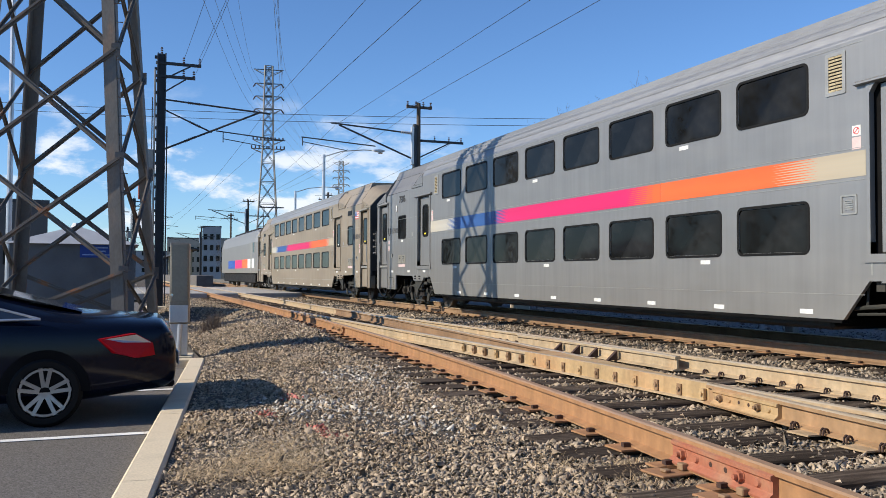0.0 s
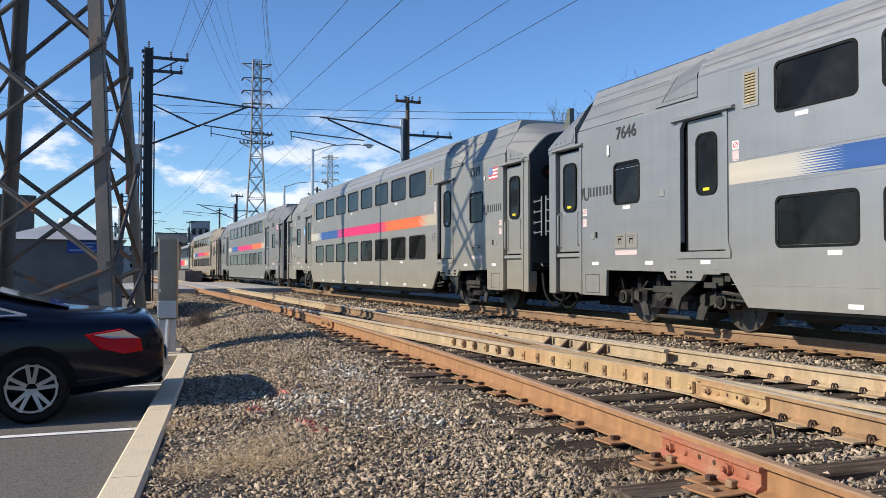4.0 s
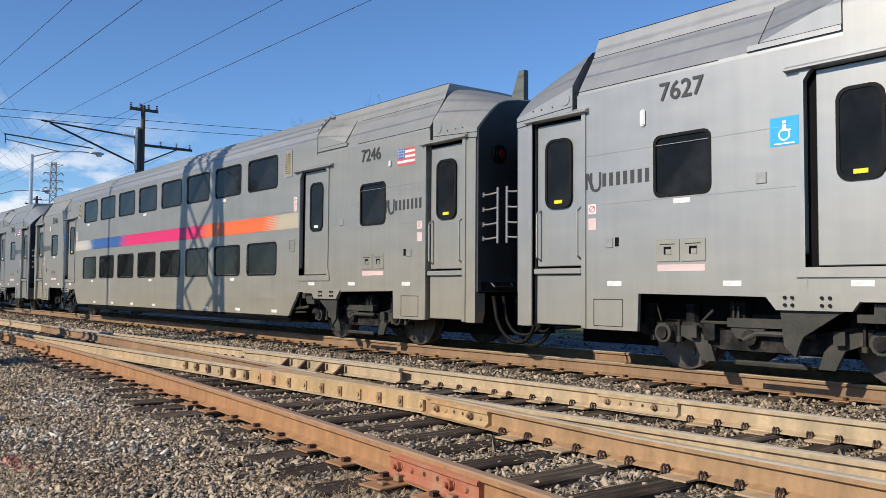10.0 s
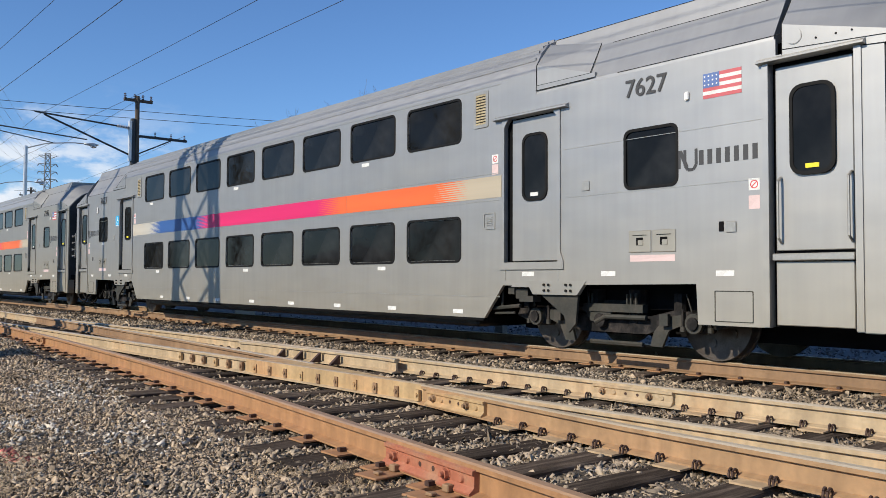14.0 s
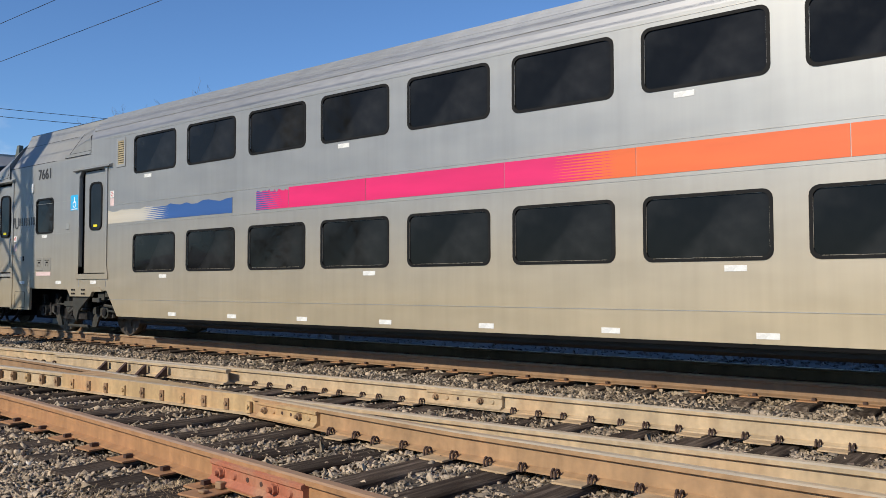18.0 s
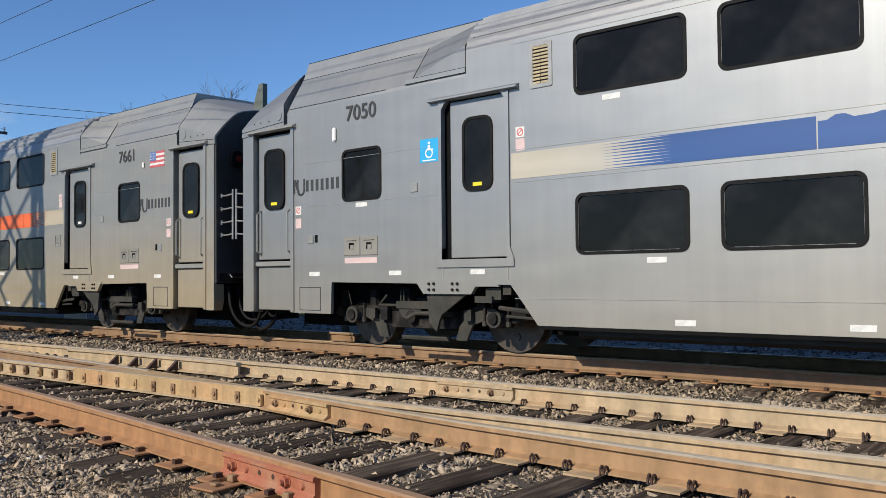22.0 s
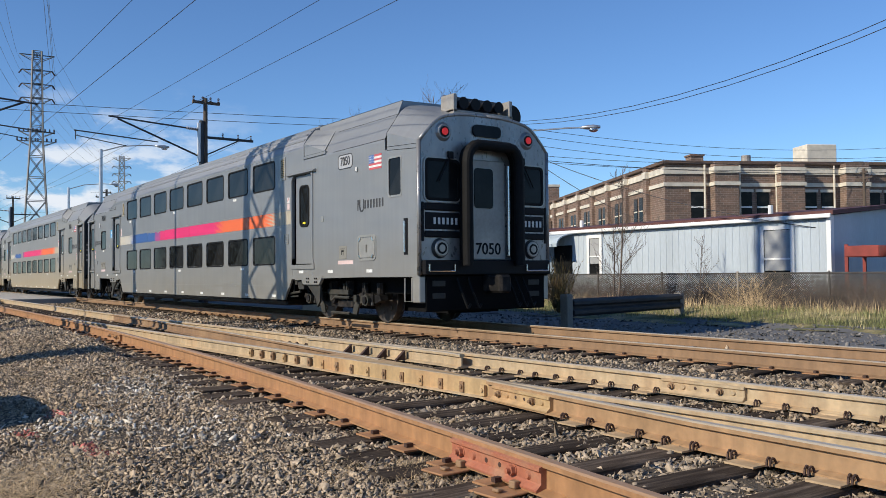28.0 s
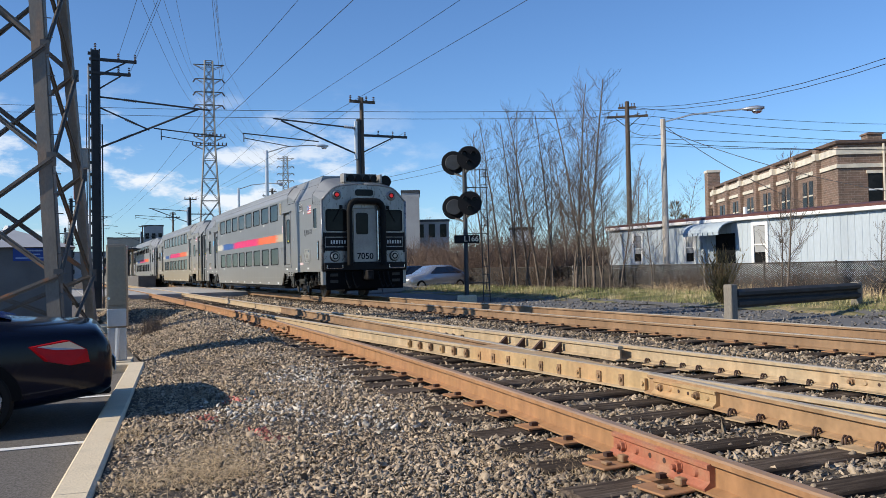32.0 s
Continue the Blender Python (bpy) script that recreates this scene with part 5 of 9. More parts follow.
tube(bm, (-1.42, 7.05, 0.55), (-1.42, 7.60, 0.60), 0.028, n=6), tube(bm, (-1.42, 7.10, 0.48), (-1.42, 7.50, 0.50), 0.018, n=6), tube(bm, (-1.40, 7.22, 0.55), (-1.40, 7.24, 0.85), 0.018, n=6)
ME["valves"] = mesh_of("valve_gear", bm, M_BOGIEGREY)
bm = boxbm(-0.12, 0.12, 12.5, 13.0, 0.62, 0.92, bev=0.03)
ME["coupler_lead"] = mesh_of("coupler", bm, M_BOGIE)
bm = boxbm(-0.12, 0.12, -13.0, -12.5, 0.62, 0.92, bev=0.03)
ME["coupler_rear"] = mesh_of("coupler", bm, M_BOGIE)
HOSES = ((-1.18, 0.20, 0.030), (-1.02, 0.30, 0.026), (-0.82, 0.14, 0.032), (-0.60, 0.34, 0.024), (0.66, 0.22, 0.03), (0.95, 0.30, 0.026))
for i, (x, low, r) in enumerate(HOSES):
    bm = bmesh.new()
    pts = [Vector((x + 0.06 * math.sin(u * 5 + i), 12.52 + 0.86 * u, 0.86 - (0.86 - low) * (1 - (2 * u - 1) ** 2) ** 0.6)) for u in (k / 12 for k in range(13))]
    pipe(bm, pts, r, 7)
    ME["hose%d" % i] = mesh_of("hose", bm, M_RUBBER, smooth=True)
ME["antenna"] = mesh_of("roof_antenna", prism(bmesh.new(), [(0.17, 3.85), (-0.17, 3.85), (-0.17, 4.40), (-0.06, 4.40)], "x", -0.50, -0.40), M_AERIAL)
ME["roofbox"] = mesh_of("roof_box", boxbm(-0.55, 0.55, 10.4, 10.9, 4.24, 4.44, bev=0.02), M_WHITE)

SIDE = {"s": Matrix.Translation((-HW, 0, 0)), "n": Matrix.Translation((HW, 0, 0)) @ Matrix.Rotation(math.pi, 4, "Z")}


TINTED = {}


def tinted(key, mat):
    """The mesh of a wall or roof end in another steel."""
    if (key, mat.name) not in TINTED:
        me = ME[key].copy()
        me.materials.clear()
        me.materials.append(mat)
        TINTED[key, mat.name] = me
    return TINTED[key, mat.name]


def rail_car(k, number, steel, band, access, cab=False):
    """One bilevel coach; k counts forward from the rear of the train."""
    c = 39.57 + 25.9 * k + (0.10 if cab else 0.0)
    tone = {"brown": "dusty brown-grey", "dirty": "dusty grey", "tan": "dusty tan-grey", "dark": "dark grey", "plain": "grey", "bright": "clean silver-grey"}[steel]
    mat = {"brown": M_STEEL_BROWN, "dirty": M_STEEL_DIRTY, "tan": M_STEEL_TAN, "dark": M_STEEL_DARK, "plain": M_STEEL, "bright": M_STEEL_BRIGHT}[steel]
    lab = f"{tone} bilevel coach with " + ("a control cab at its rear end" if cab else "blue, magenta and orange band")
    car = thing("rail_car", pose(TRACK_X, c + TRAVEL[0][1], 0), lab, "train car", "cars of the train")
    def put(name, key, m=None, parent=None, tint=False, label=""):
        ob = share(name, ME[key], parent or car, m or Matrix(), label)
        if tint:
            ob.data = tinted(key, mat)
        return ob
    for key, m in SIDE.items():
        near = key == "s"
        cabside = cab and near
        wall = put("side_wall", "wall_cab" if cabside else "wall", m, tint=True)
        T = m
        for z0, z1 in (W_LOW, W_UP):
            for y in WIN_Y:
                w = put("window", "pane", T @ pose(0, y, (z0 + z1) / 2), label="dark tinted window")
                put("window_gasket", "gasket", None, w)
        for y in (9.93, -9.93):
            if y < 0 and cabside:
                continue
            w = put("window", "pane_end", T @ pose(0, y, 2.41), label="dark tinted window")
            put("window_gasket", "gasket_end", None, w)
        for y in (7.90, -7.90):
            d = put("door", "leaf", T @ pose(0, y - 0.035, 0), tint=True, label="grey sliding door")
            put("window_gasket", "leaf_gasket", None, d), put("window_pane", "leaf_pane", None, d), put("sticker", "sticker_pale" if y < 0 and not cab else "sticker", None, d)
            put("door_frame", "frame", T @ pose(0, y, 0), tint=True), put("door_pocket", "pocket", T @ pose(0, y, 0)), put("rain_strip", "rain", T @ pose(0, y, 0), tint=True)
        for y in (11.86, -11.86):
            if y < 0 and cabside:
                continue
            d = put("door", "eleaf", T @ pose(0, y, 0), tint=True, label="grey vestibule door")
            put("window_gasket", "leaf_gasket", None, d), put("window_pane", "leaf_pane", None, d), put("sticker", "sticker", None, d)
            put("lower_door_leaf", "elow", T @ pose(0, y, 0), tint=True), put("door_sill", "esill", T @ pose(0, y, 0)), put("door_frame", "eframe", T @ pose(0, y, 0), tint=True)
            put("door_pocket", "epocket", T @ pose(0, y, 0)), put("grab_bar", "grab", T @ pose(0, y, 0)), put("grab_bar", "grab", T @ pose(0, y - 0.72, 0)), put("rain_strip", "rain", T @ pose(0, y, 0.02) @ Matrix.Diagonal((1, 0.8, 1, 1)))
        [put("colour_band", q, T) for q in BANDS[band]], [put("seam_rib", "ribs", T @ pose(0, 0, z)) for z in (0.72, 2.09, 2.475, 3.74)]
        for q in (Matrix(), Matrix.Diagonal((1, -1, 1, 1))):
            if cabside and q[1][1] < 0:
                continue
            for z in (2.03, 2.66):
                put("seam_rib", "ribs_end", T @ q @ pose(0, 0, z))
            put("skirt_panel", "skirt", T @ q @ pose(0, 11.0, 0.68)), put("key_slot", "slot", T @ q @ pose(0, 10.86, 1.55)), put("latch_box", "latch", T @ q @ pose(0, 10.98, 1.54))
        for y in (7.40, 8.40, -7.40, -8.40):
            put("seam_rib", "jamb_rib", T @ pose(0, y, 0))
        for y in (6.9, -6.9):
            f = put("louvre_frame", "louvre_frame", T @ pose(0, y, 3.43))
            put("louvre", "louvre", None, f, label="tan ventilation louvre")
        put("speaker_grille", "speaker", T @ pose(0, -7.08, 1.80))
        for i, y in enumerate(WIN_Y):
            if i % 3 == 1:
                put("white_label", "label", T @ pose(0, y + 0.2, 2.93)), put("white_label", "label", T @ pose(0, y - 0.3, 1.14))
            put("white_label", "label", T @ pose(0, y - 0.6, 0.49))
        for y in (7.85, -7.85, 9.3, -9.3, 10.9, -10.9):
            put("white_label", "label", T @ pose(0, y, 1.04))
        for y in (7.2, -7.2, 11.25, -11.25):
            if cabside and y < -8:
                continue
            put("round_ban_sign", "nosmoke", T @ pose(0, y, 2.68 if abs(y) < 8 else 1.98) @ Matrix.Diagonal((1, 0.78, 0.78, 1))), put("notice", "notice", T @ pose(0, y, 2.53 if abs(y) < 8 else 1.79) @ Matrix.Diagonal((1, 0.85, 0.85, 1)))
        put("white_label", "label", T @ pose(0, 9.93, 1.99)), put("latch_box", "latch", T @ pose(0, 8.95, 2.15)), put("latch_box", "latch", T @ pose(0, -8.95, 2.15))
        for y in (9.78, 10.12, -9.78, -10.12):
            if cabside and y < 0:
                continue
            put("service_hatch", "hatch", T @ pose(0, y, 1.42))
        put("notice", "notice", T @ pose(0, 9.95, 1.22) @ Matrix.Diagonal((1, 4.2, 0.45, 1))), put("notice", "notice", T @ pose(0, -9.95, 1.22) @ Matrix.Diagonal((1, 4.2, 0.45, 1)))
        put("side_lamp", "sidelamp", T @ pose(0, 10.46, 3.02)), put("side_lamp", "sidelamp", T @ pose(0, -10.44, 3.05) @ Matrix.Diagonal((1, 0.8, 0.5, 1)))
        put("flag_decal", "flag", T @ pose(0, -11.14 if cabside else -10.88, 3.12)), [put("letter_bar", "letter", pose(0, 0.215 - 0.108 * i, 0), mk) for mk in (put("operator_mark", "mark", T @ pose(0, y, 2.33)) for y in ((-10.83 if not cabside else -10.97), 10.84)) for i in range(7)]
        if access:
            put("wheelchair_sign", "access", T @ pose(0, 8.69, 2.61))
        for y in (9.93, -9.87):
            if cabside and y < 0:
                put("number_outline", "numring", T @ pose(0, y - 0.09, 3.26)), put("number_panel", "numplate", T @ pose(0, y - 0.09, 3.26), label="pale panel behind the number")
            n = share("car_number", number, car, T @ pose(-0.0065, y - (0.09 if cabside and y < 0 else 0), 3.26 if y < 0 else 3.27) @ Matrix(((0, 0, -1, 0), (-1, 0, 0, 0), (0, 1, 0, 0), (0, 0, 0, 1))) @ (Matrix.Diagonal((0.66, 0.82, 1, 1)) if cabside and y < 0 else Matrix()))
    roof = put("roof", "roof")
    for x, z in ROOF_RIBS:
        put("roof_rib", "roof_rib", pose(x, 0, z), roof)
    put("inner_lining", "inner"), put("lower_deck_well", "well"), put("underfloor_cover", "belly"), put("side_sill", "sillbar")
    for e in ("lead", "rear"):
        put("end_roof", "hump_" + e, tint=True), put("roof_fairing", "fairing_" + e, tint=True), put("roof_seam", "seam_" + e), put("door_hood", "hood_" + e, tint=True)
        if e == "rear" and cab:
            continue
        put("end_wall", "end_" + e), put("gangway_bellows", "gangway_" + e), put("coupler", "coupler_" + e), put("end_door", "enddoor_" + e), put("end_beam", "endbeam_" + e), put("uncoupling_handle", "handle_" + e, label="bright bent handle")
        put("round_cover", "boss_" + e, tint=True)
        [put("bolt", "hood_bolt", pose(0, (1 if e == "lead" else -1) * y, 3.392)) for y in (11.93, 12.13, 12.285)]
        for sd in "sn":
            put("safety_gate", "barrier_%s_%s" % (e, sd), label="bright steel safety gate between the cars"), put("corner_foot", "foot_%s_%s" % (e, sd), tint=True)
    if not cab:
        put("marker_lamp", "marker_rear")
    put("underframe", "under_shade_lead"), put("underframe", "under_shade_lead", Matrix.Rotation(math.pi, 4, "Z"))
    [put("hose", "hose%d" % i) for i in range(len(HOSES))], (put("roof_box", "roofbox", label="white box on the roof") if cab else put("roof_antenna", "antenna", pose(0, -12.38, 0)))
    for q in (Matrix(), Matrix.Rotation(math.pi, 4, "Z")):
        for s in (1, -1):
            F = q @ Matrix.Diagonal((1, s, 1, 1))
            b = put("bogie_bracket", "beam_lead", F, tint=True, label="grey bracket over the bogie")
            for y in (8.16, 8.24, 8.62, 8.70):
                for z in (0.82, 0.895):
                    put("bolt", "bolt", pose(0, y, z), b)
            put("bolster_plate", "bolster", F, label="green-grey plate hanging over the wheel"), put("valve_gear", "valves", F)
    axles = []
    for y in (9.03, -9.03):
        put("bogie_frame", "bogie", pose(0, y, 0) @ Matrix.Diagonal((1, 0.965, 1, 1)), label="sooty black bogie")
        for dy in (-1.25, 1.25):
            axles.append((put("wheelset", "wheelset", pose(0, y + dy, 0.46)), y + dy))
    return car, c, axles


NUM = {n: text_mesh("car_number", n, 0.30, M_MARK) for n in ("7050", "7661", "7627", "7246", "7646", "7519", "7606")}
TRAIN = []
for k, (n, st, bd, ac) in enumerate((("7050", "plain", 2, True), ("7661", "tan", 1, True), ("7627", "bright", 0, True), ("7246", "dirty", 0, True), ("7646", "plain", 0, False), ("7519", "dirty", 0, True), ("7606", "dark", 0, False), (None, "brown", 0, False))):
    if n is None:
        bar = mesh_of("car_number", boxbm(-0.3, 0.3, -0.09, 0.09, -0.001, 0.001), M_INK)
    TRAIN.append(rail_car(k, NUM.get(n) or bar, st, bd, ac, cab=k == 0))


# ---- control cab at the rear of the train ----
cab = TRAIN[0][0]
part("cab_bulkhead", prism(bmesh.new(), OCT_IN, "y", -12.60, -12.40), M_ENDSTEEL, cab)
bm = prism(bmesh.new(), OCT, "y", -12.622, -12.602)
part("cab_front", bm, M_CABSTEEL, cab, "grimy grey steel cab end wall")
YF = -12.622


def onface(name, x0, x1, z0, z1, d, mat, bev=0.02, parent=cab, label=""):
    return part(name, boxbm(x0, x1, YF - d, YF + 0.01, z0, z1, bev=bev), mat, parent, label)


def facewin(cx, cz, w, h):
    pts = rrect(w, h, 0.07)
    p = part("window", prism(bmesh.new(), [(cx + q[0], cz + q[1]) for q in pts], "y", YF - 0.012, YF + 0.01), M_GLASS, cab, "dark cab window")
    bm = bmesh.new()
    o, i = rrect(w + 0.08, h + 0.08, 0.09), rrect(w - 0.02, h - 0.02, 0.07)
    A = [[bm.verts.new((cx + q[0], y, cz + q[1])) for q in l] for l in (o, i) for y in (YF - 0.025, YF)]
    n = len(o)
    for k in range(n):
        j = (k + 1) % n
        bm.faces.new((A[0][k], A[0][j], A[2][j], A[2][k])), bm.faces.new((A[0][k], A[1][k], A[1][j], A[0][j])), bm.faces.new((A[2][k], A[2][j], A[3][j], A[3][k]))
    part("window_gasket", bm, M_RUBBER, p)


for s in (-1, 1):
    facewin(s * 1.02, 2.66, 0.68, 0.68)
    part("window_frame", ring(bmesh.new(), rrect(0.82, 0.82, 0.13), rrect(0.76, 0.76, 0.11), -0.02, 0.01, 0, 0), M_TRIM, cab).matrix_basis = Matrix.Translation((s * 1.02, YF, 2.66)) @ Matrix.Rotation(math.pi / 2, 4, "Z")
    bm = tube(bmesh.new(), (s * 1.515, YF + 0.01, 0.95), (s * 1.515, YF + 0.01, 3.34), 0.04, n=10)
    pipe(bm, [(s * x * 0.993, YF + 0.012, z - 0.01) for x, z in END_HALF[1:]], 0.035, 10)
    part("corner_bead", bm, M_CABSTEEL, cab, smooth=True)
    onface("black_panel", s * 1.02 - 0.40, s * 1.02 + 0.40, 2.10, 2.24, 0.03, M_INK)
    onface("black_panel", s * 1.02 - 0.40, s * 1.02 + 0.40, 1.62, 1.74, 0.03, M_INK)
    onface("name_board", s * 1.02 - 0.38, s * 1.02 + 0.38, 1.77, 2.07, 0.012, M_INK, 0.01)
    for k in range(6):
        onface("letter_bar", s * 1.02 - 0.20 + k * 0.095, s * 1.02 - 0.15 + k * 0.095, 1.86, 1.98, 0.016, M_LABEL, 0)
    onface("dark_strip", s * 1.45 - 0.025, s * 1.45 + 0.025, 1.55, 2.25, 0.02, M_INK, 0.005)
    h = part("headlight", tube(bmesh.new(), (s * 1.08, YF - 0.06, 1.43), (s * 1.08, YF, 1.43), 0.16, 0.185, n=20), M_ENDSTEEL, cab)
    bm = tube(bmesh.new(), (s * 1.08, YF - 0.075, 1.43), (s * 1.08, YF - 0.06, 1.43), 0.135, 0.15, n=20)
    tube(bm, (s * 1.08, YF - 0.079, 1.43), (s * 1.08, YF - 0.074, 1.43), 0.105, n=18, mi=1)
    tube(bm, (s * 1.08, YF - 0.084, 1.43), (s * 1.08, YF - 0.078, 1.43), 0.065, n=16)
    part("lens", bm, (M_TRIM, M_INK), h, "round grey headlight")
    h = part("marker_lamp", tube(bmesh.new(), (s * 0.99, YF - 0.05, 3.53), (s * 0.99, YF, 3.53), 0.125, 0.175, n=20), M_STEEL_DARK, cab)
    part("lamp_rim", tube(bmesh.new(), (s * 0.99, YF - 0.06, 3.53), (s * 0.99, YF - 0.05, 3.53), 0.10, n=18), M_INK, h)
    part("lens", tube(bmesh.new(), (s * 0.99, YF - 0.075, 3.53), (s * 0.99, YF - 0.06, 3.53), 0.066, n=16), M_TAILLIGHT, h, "lit red marker lamp")
    w = bmesh.new()
    tube(w, (s * 0.85, YF - 0.05, 3.10), (s * 1.12, YF - 0.05, 2.62), 0.012, n=5)
    box(w, s * 0.85 - 0.05, s * 0.85 + 0.05, YF - 0.06, YF, 3.05, 3.18)
    part("wiper", w, M_INK, cab)
    g = bmesh.new()
    for a, b in (((s * 0.85, YF - 0.14, 1.02), (s * 1.4, YF - 0.14, 1.02)), ((s * 0.85, YF - 0.14, 1.02), (s * 0.85, YF - 0.14, 1.14)), ((s * 1.4, YF - 0.14, 1.02), (s * 1.4, YF - 0.14, 1.14))):
        tube(g, a, b, 0.016, n=6)
    part("uncoupling_bar", g, M_CHROME, cab)
    part("step_box", boxbm(min(s * 1.30, s * 1.52), max(s * 1.30, s * 1.52), YF + 0.0, YF + 0.24, 0.46, 1.0, bev=0.015), M_TRIM, cab, "pale grey step box under the cab corner")
    b = bmesh.new()
    pipe(b, [(s * 1.50, YF + 0.27, 0.90), (s * 1.50, YF + 0.27, 0.48), (s * 1.50, YF + 0.50, 0.48), (s * 1.50, YF + 0.50, 0.90)], 0.014, 6)
    part("cab_step", b, M_TRIM, cab)
    for z in (0.58, 0.80):
        onface("plate", s * 1.12 - 0.14, s * 1.12 + 0.14, z - 0.05, z + 0.05, 0.03, M_BOGIEGREY, 0.005)
part("gangway_bellows", arch_bm(YF, 0.10, 0.30, 0.87, 0.10), M_RUBBER, cab, "black rubber gangway surround")
d = onface("end_door", -0.42, 0.42, 1.22, 3.08, 0.03, material("grimy_grey_door_steel", (0.36, 0.345, 0.31), 0.45, 0.25, 0.15, 1.2, 20, 0.03, streak=0.3))
part("window_pane", prism(bmesh.new(), [(-0.10 + q[0], 2.55 + q[1]) for q in rrect(0.44, 0.74, 0.07)], "y", YF - 0.045, YF - 0.028), M_GLASS, d)
n = share("end_number", text_mesh("end_number", "7050", 0.30, M_INK), d, Matrix(((1.0, 0, 0, 0), (0, 0, -1.0, YF - 0.034), (0, 1.0, 0, 1.42), (0, 0, 0, 1))), "black car number on the end door")
s = part("destination_sign", prism(bmesh.new(), [(q[0], 3.62 + q[1]) for q in rrect(0.66, 0.22, 0.09)], "y", YF - 0.04, YF), M_GLASS, cab, "dark blank destination sign")
onface("buffer_beam", -1.48, 1.48, 0.95, 1.22, 0.12, M_INK)
onface("pilot", -1.40, 1.40, 0.30, 0.95, 0.02, M_DARK, 0.02)
part("coupler", boxbm(-0.13, 0.13, YF - 0.55, YF, 0.62, 0.95, bev=0.04), M_BOGIE, cab)
for x in (-0.75, -0.5, 0.45, 0.62, 0.8):
    bm = bmesh.new()
    pts = [(x, YF - 0.05, 0.9), (x, YF - 0.22, 0.62), (x + 0.08, YF - 0.28, 0.35), (x + 0.2, YF - 0.2, 0.42)]
    for a, b in zip(pts, pts[1:]):
        tube(bm, a, b, 0.024, n=6)
    part("hose", bm, M_RUBBER, cab)
for x in (-0.66, 0.66):
    part("horn_bracket", boxbm(x - 0.04, x + 0.04, -12.56, -12.15, 3.94, 4.28, bev=0.01), M_GALV, cab)
part("horn_screen", boxbm(-0.64, 0.64, -12.18, -12.12, 3.95, 4.32, bev=0.01), M_ENDSTEEL, cab)
for x in (-0.42, -0.14, 0.14, 0.42):
    b = tube(bmesh.new(), (x, -12.2, 4.14), (x, -12.5, 4.14), 0.05, 0.115, n=12)
    part("horn", b, M_INK, cab)
part("roof_dome", tube(bmesh.new(), (0.92, -12.30, 4.06), (0.92, -12.05, 4.06), 0.22, 0.18, n=18), M_INK, cab, "round black dome on the roof edge")
part("horn_tray", boxbm(-0.7, 0.7, -12.56, -12.0, 3.92, 3.985), M_GALV, cab)
part("door_post", tube(bmesh.new(), (0.47, YF - 0.06, 1.3), (0.47, YF - 0.06, 3.0), 0.035, n=8), M_CHROME, cab)
bm = ring(bmesh.new(), rrect(0.72, 0.50, 0.10), rrect(0.64, 0.42, 0.08), -0.014, 0.0, 0, 0)
box(bm, -0.010, 0.0, -0.30, 0.30, -0.19, 0.19)
tube(bm, (-0.02, 0, -0.08), (-0.02, 0, 0.06), 0.02, n=6)
part("hatch", bm, M_TRIM, cab).matrix_basis = Matrix.Translation((-HW, -10.80, 1.49))
for q in (-1, 1):
    for u in (-1, 1):
        part("hatch_catch", strut(bmesh.new(), (-0.018, q * 0.21, u * 0.20), (-0.018, q * 0.27, u * 0.13), 0.03, 0.02, (1, 0, 0)), M_CHROME, cab).matrix_basis = Matrix.Translation((-HW, -10.80, 1.49))
share("service_hatch", ME["hatch"], cab, Matrix.Translation((-HW, -9.85, 1.42)))
bm = boxbm(-0.004, 0.02, -0.07, 0.07, -0.33, 0.33)
tube(bm, (-0.03, 0, -0.28), (-0.03, 0, 0.28), 0.018, n=6, mi=1)
part("grab_bar", bm, (M_INK, M_CHROME), cab).matrix_basis = Matrix.Translation((-HW, -12.20, 1.65))

# the end bays are a little shorter than the doors' spacing would give: draw all beyond the quarter doors in
DRAW_IN, DRAWN = 0.075, set()
for car, c, axles in TRAIN:
    for o in car.children_recursive:
        if o.name.startswith(("wheelset", "bogie_frame")):
            continue
        y = o.matrix_basis.translation.y
        if abs(y) > 8.52:
            o.matrix_basis = Matrix.Translation((0, -math.copysign(DRAW_IN, y), 0)) @ o.matrix_basis
        elif o.type == "MESH" and o.data not in DRAWN:
            DRAWN.add(o.data)
            for v in o.data.vertices:
                if abs(v.co.y) > 8.52:
                    v.co.y -= math.copysign(DRAW_IN, v.co.y)

# ---- the locomotive that leads the train ----
LOCO_C = 39.57 + 25.9 * 7 + 12.57 + 0.8 + 9.75
loco = thing("locomotive", pose(TRACK_X, LOCO_C + TRAVEL[0][1], 0), "silver electric locomotive with a low blue, magenta and orange band", "locomotive")
prof = [(-1.48, 1.0), (1.48, 1.0), (1.48, 3.0), (1.30, 3.75), (1.0, 3.9), (-1.0, 3.9), (-1.30, 3.75), (-1.48, 3.0)]
bm = bmesh.new()
loft(bm, [[(x * 0.92, -9.75, min(z, 3.5)) for x, z in prof], [(x, -9.2, z) for x, z in prof], [(x, 9.0, z) for x, z in prof], [(x * 0.92, 9.75, min(z, 3.3)) for x, z in prof]])
part("body", bm, M_STEEL_BRIGHT, loco)
part("underframe", boxbm(-1.35, 1.35, -8.5, 8.5, 0.35, 1.0, bev=0.05), M_BOGIE, loco)
LOCO_AXLES = []
for y in (-5.2, 5.2):
    share("bogie_frame", ME["bogie"], loco, pose(0, y, 0))
    for dy in (-1.295, 1.295):
        LOCO_AXLES.append((share("wheelset", ME["wheelset"], loco, pose(0, y + dy, 0.46)), y + dy))
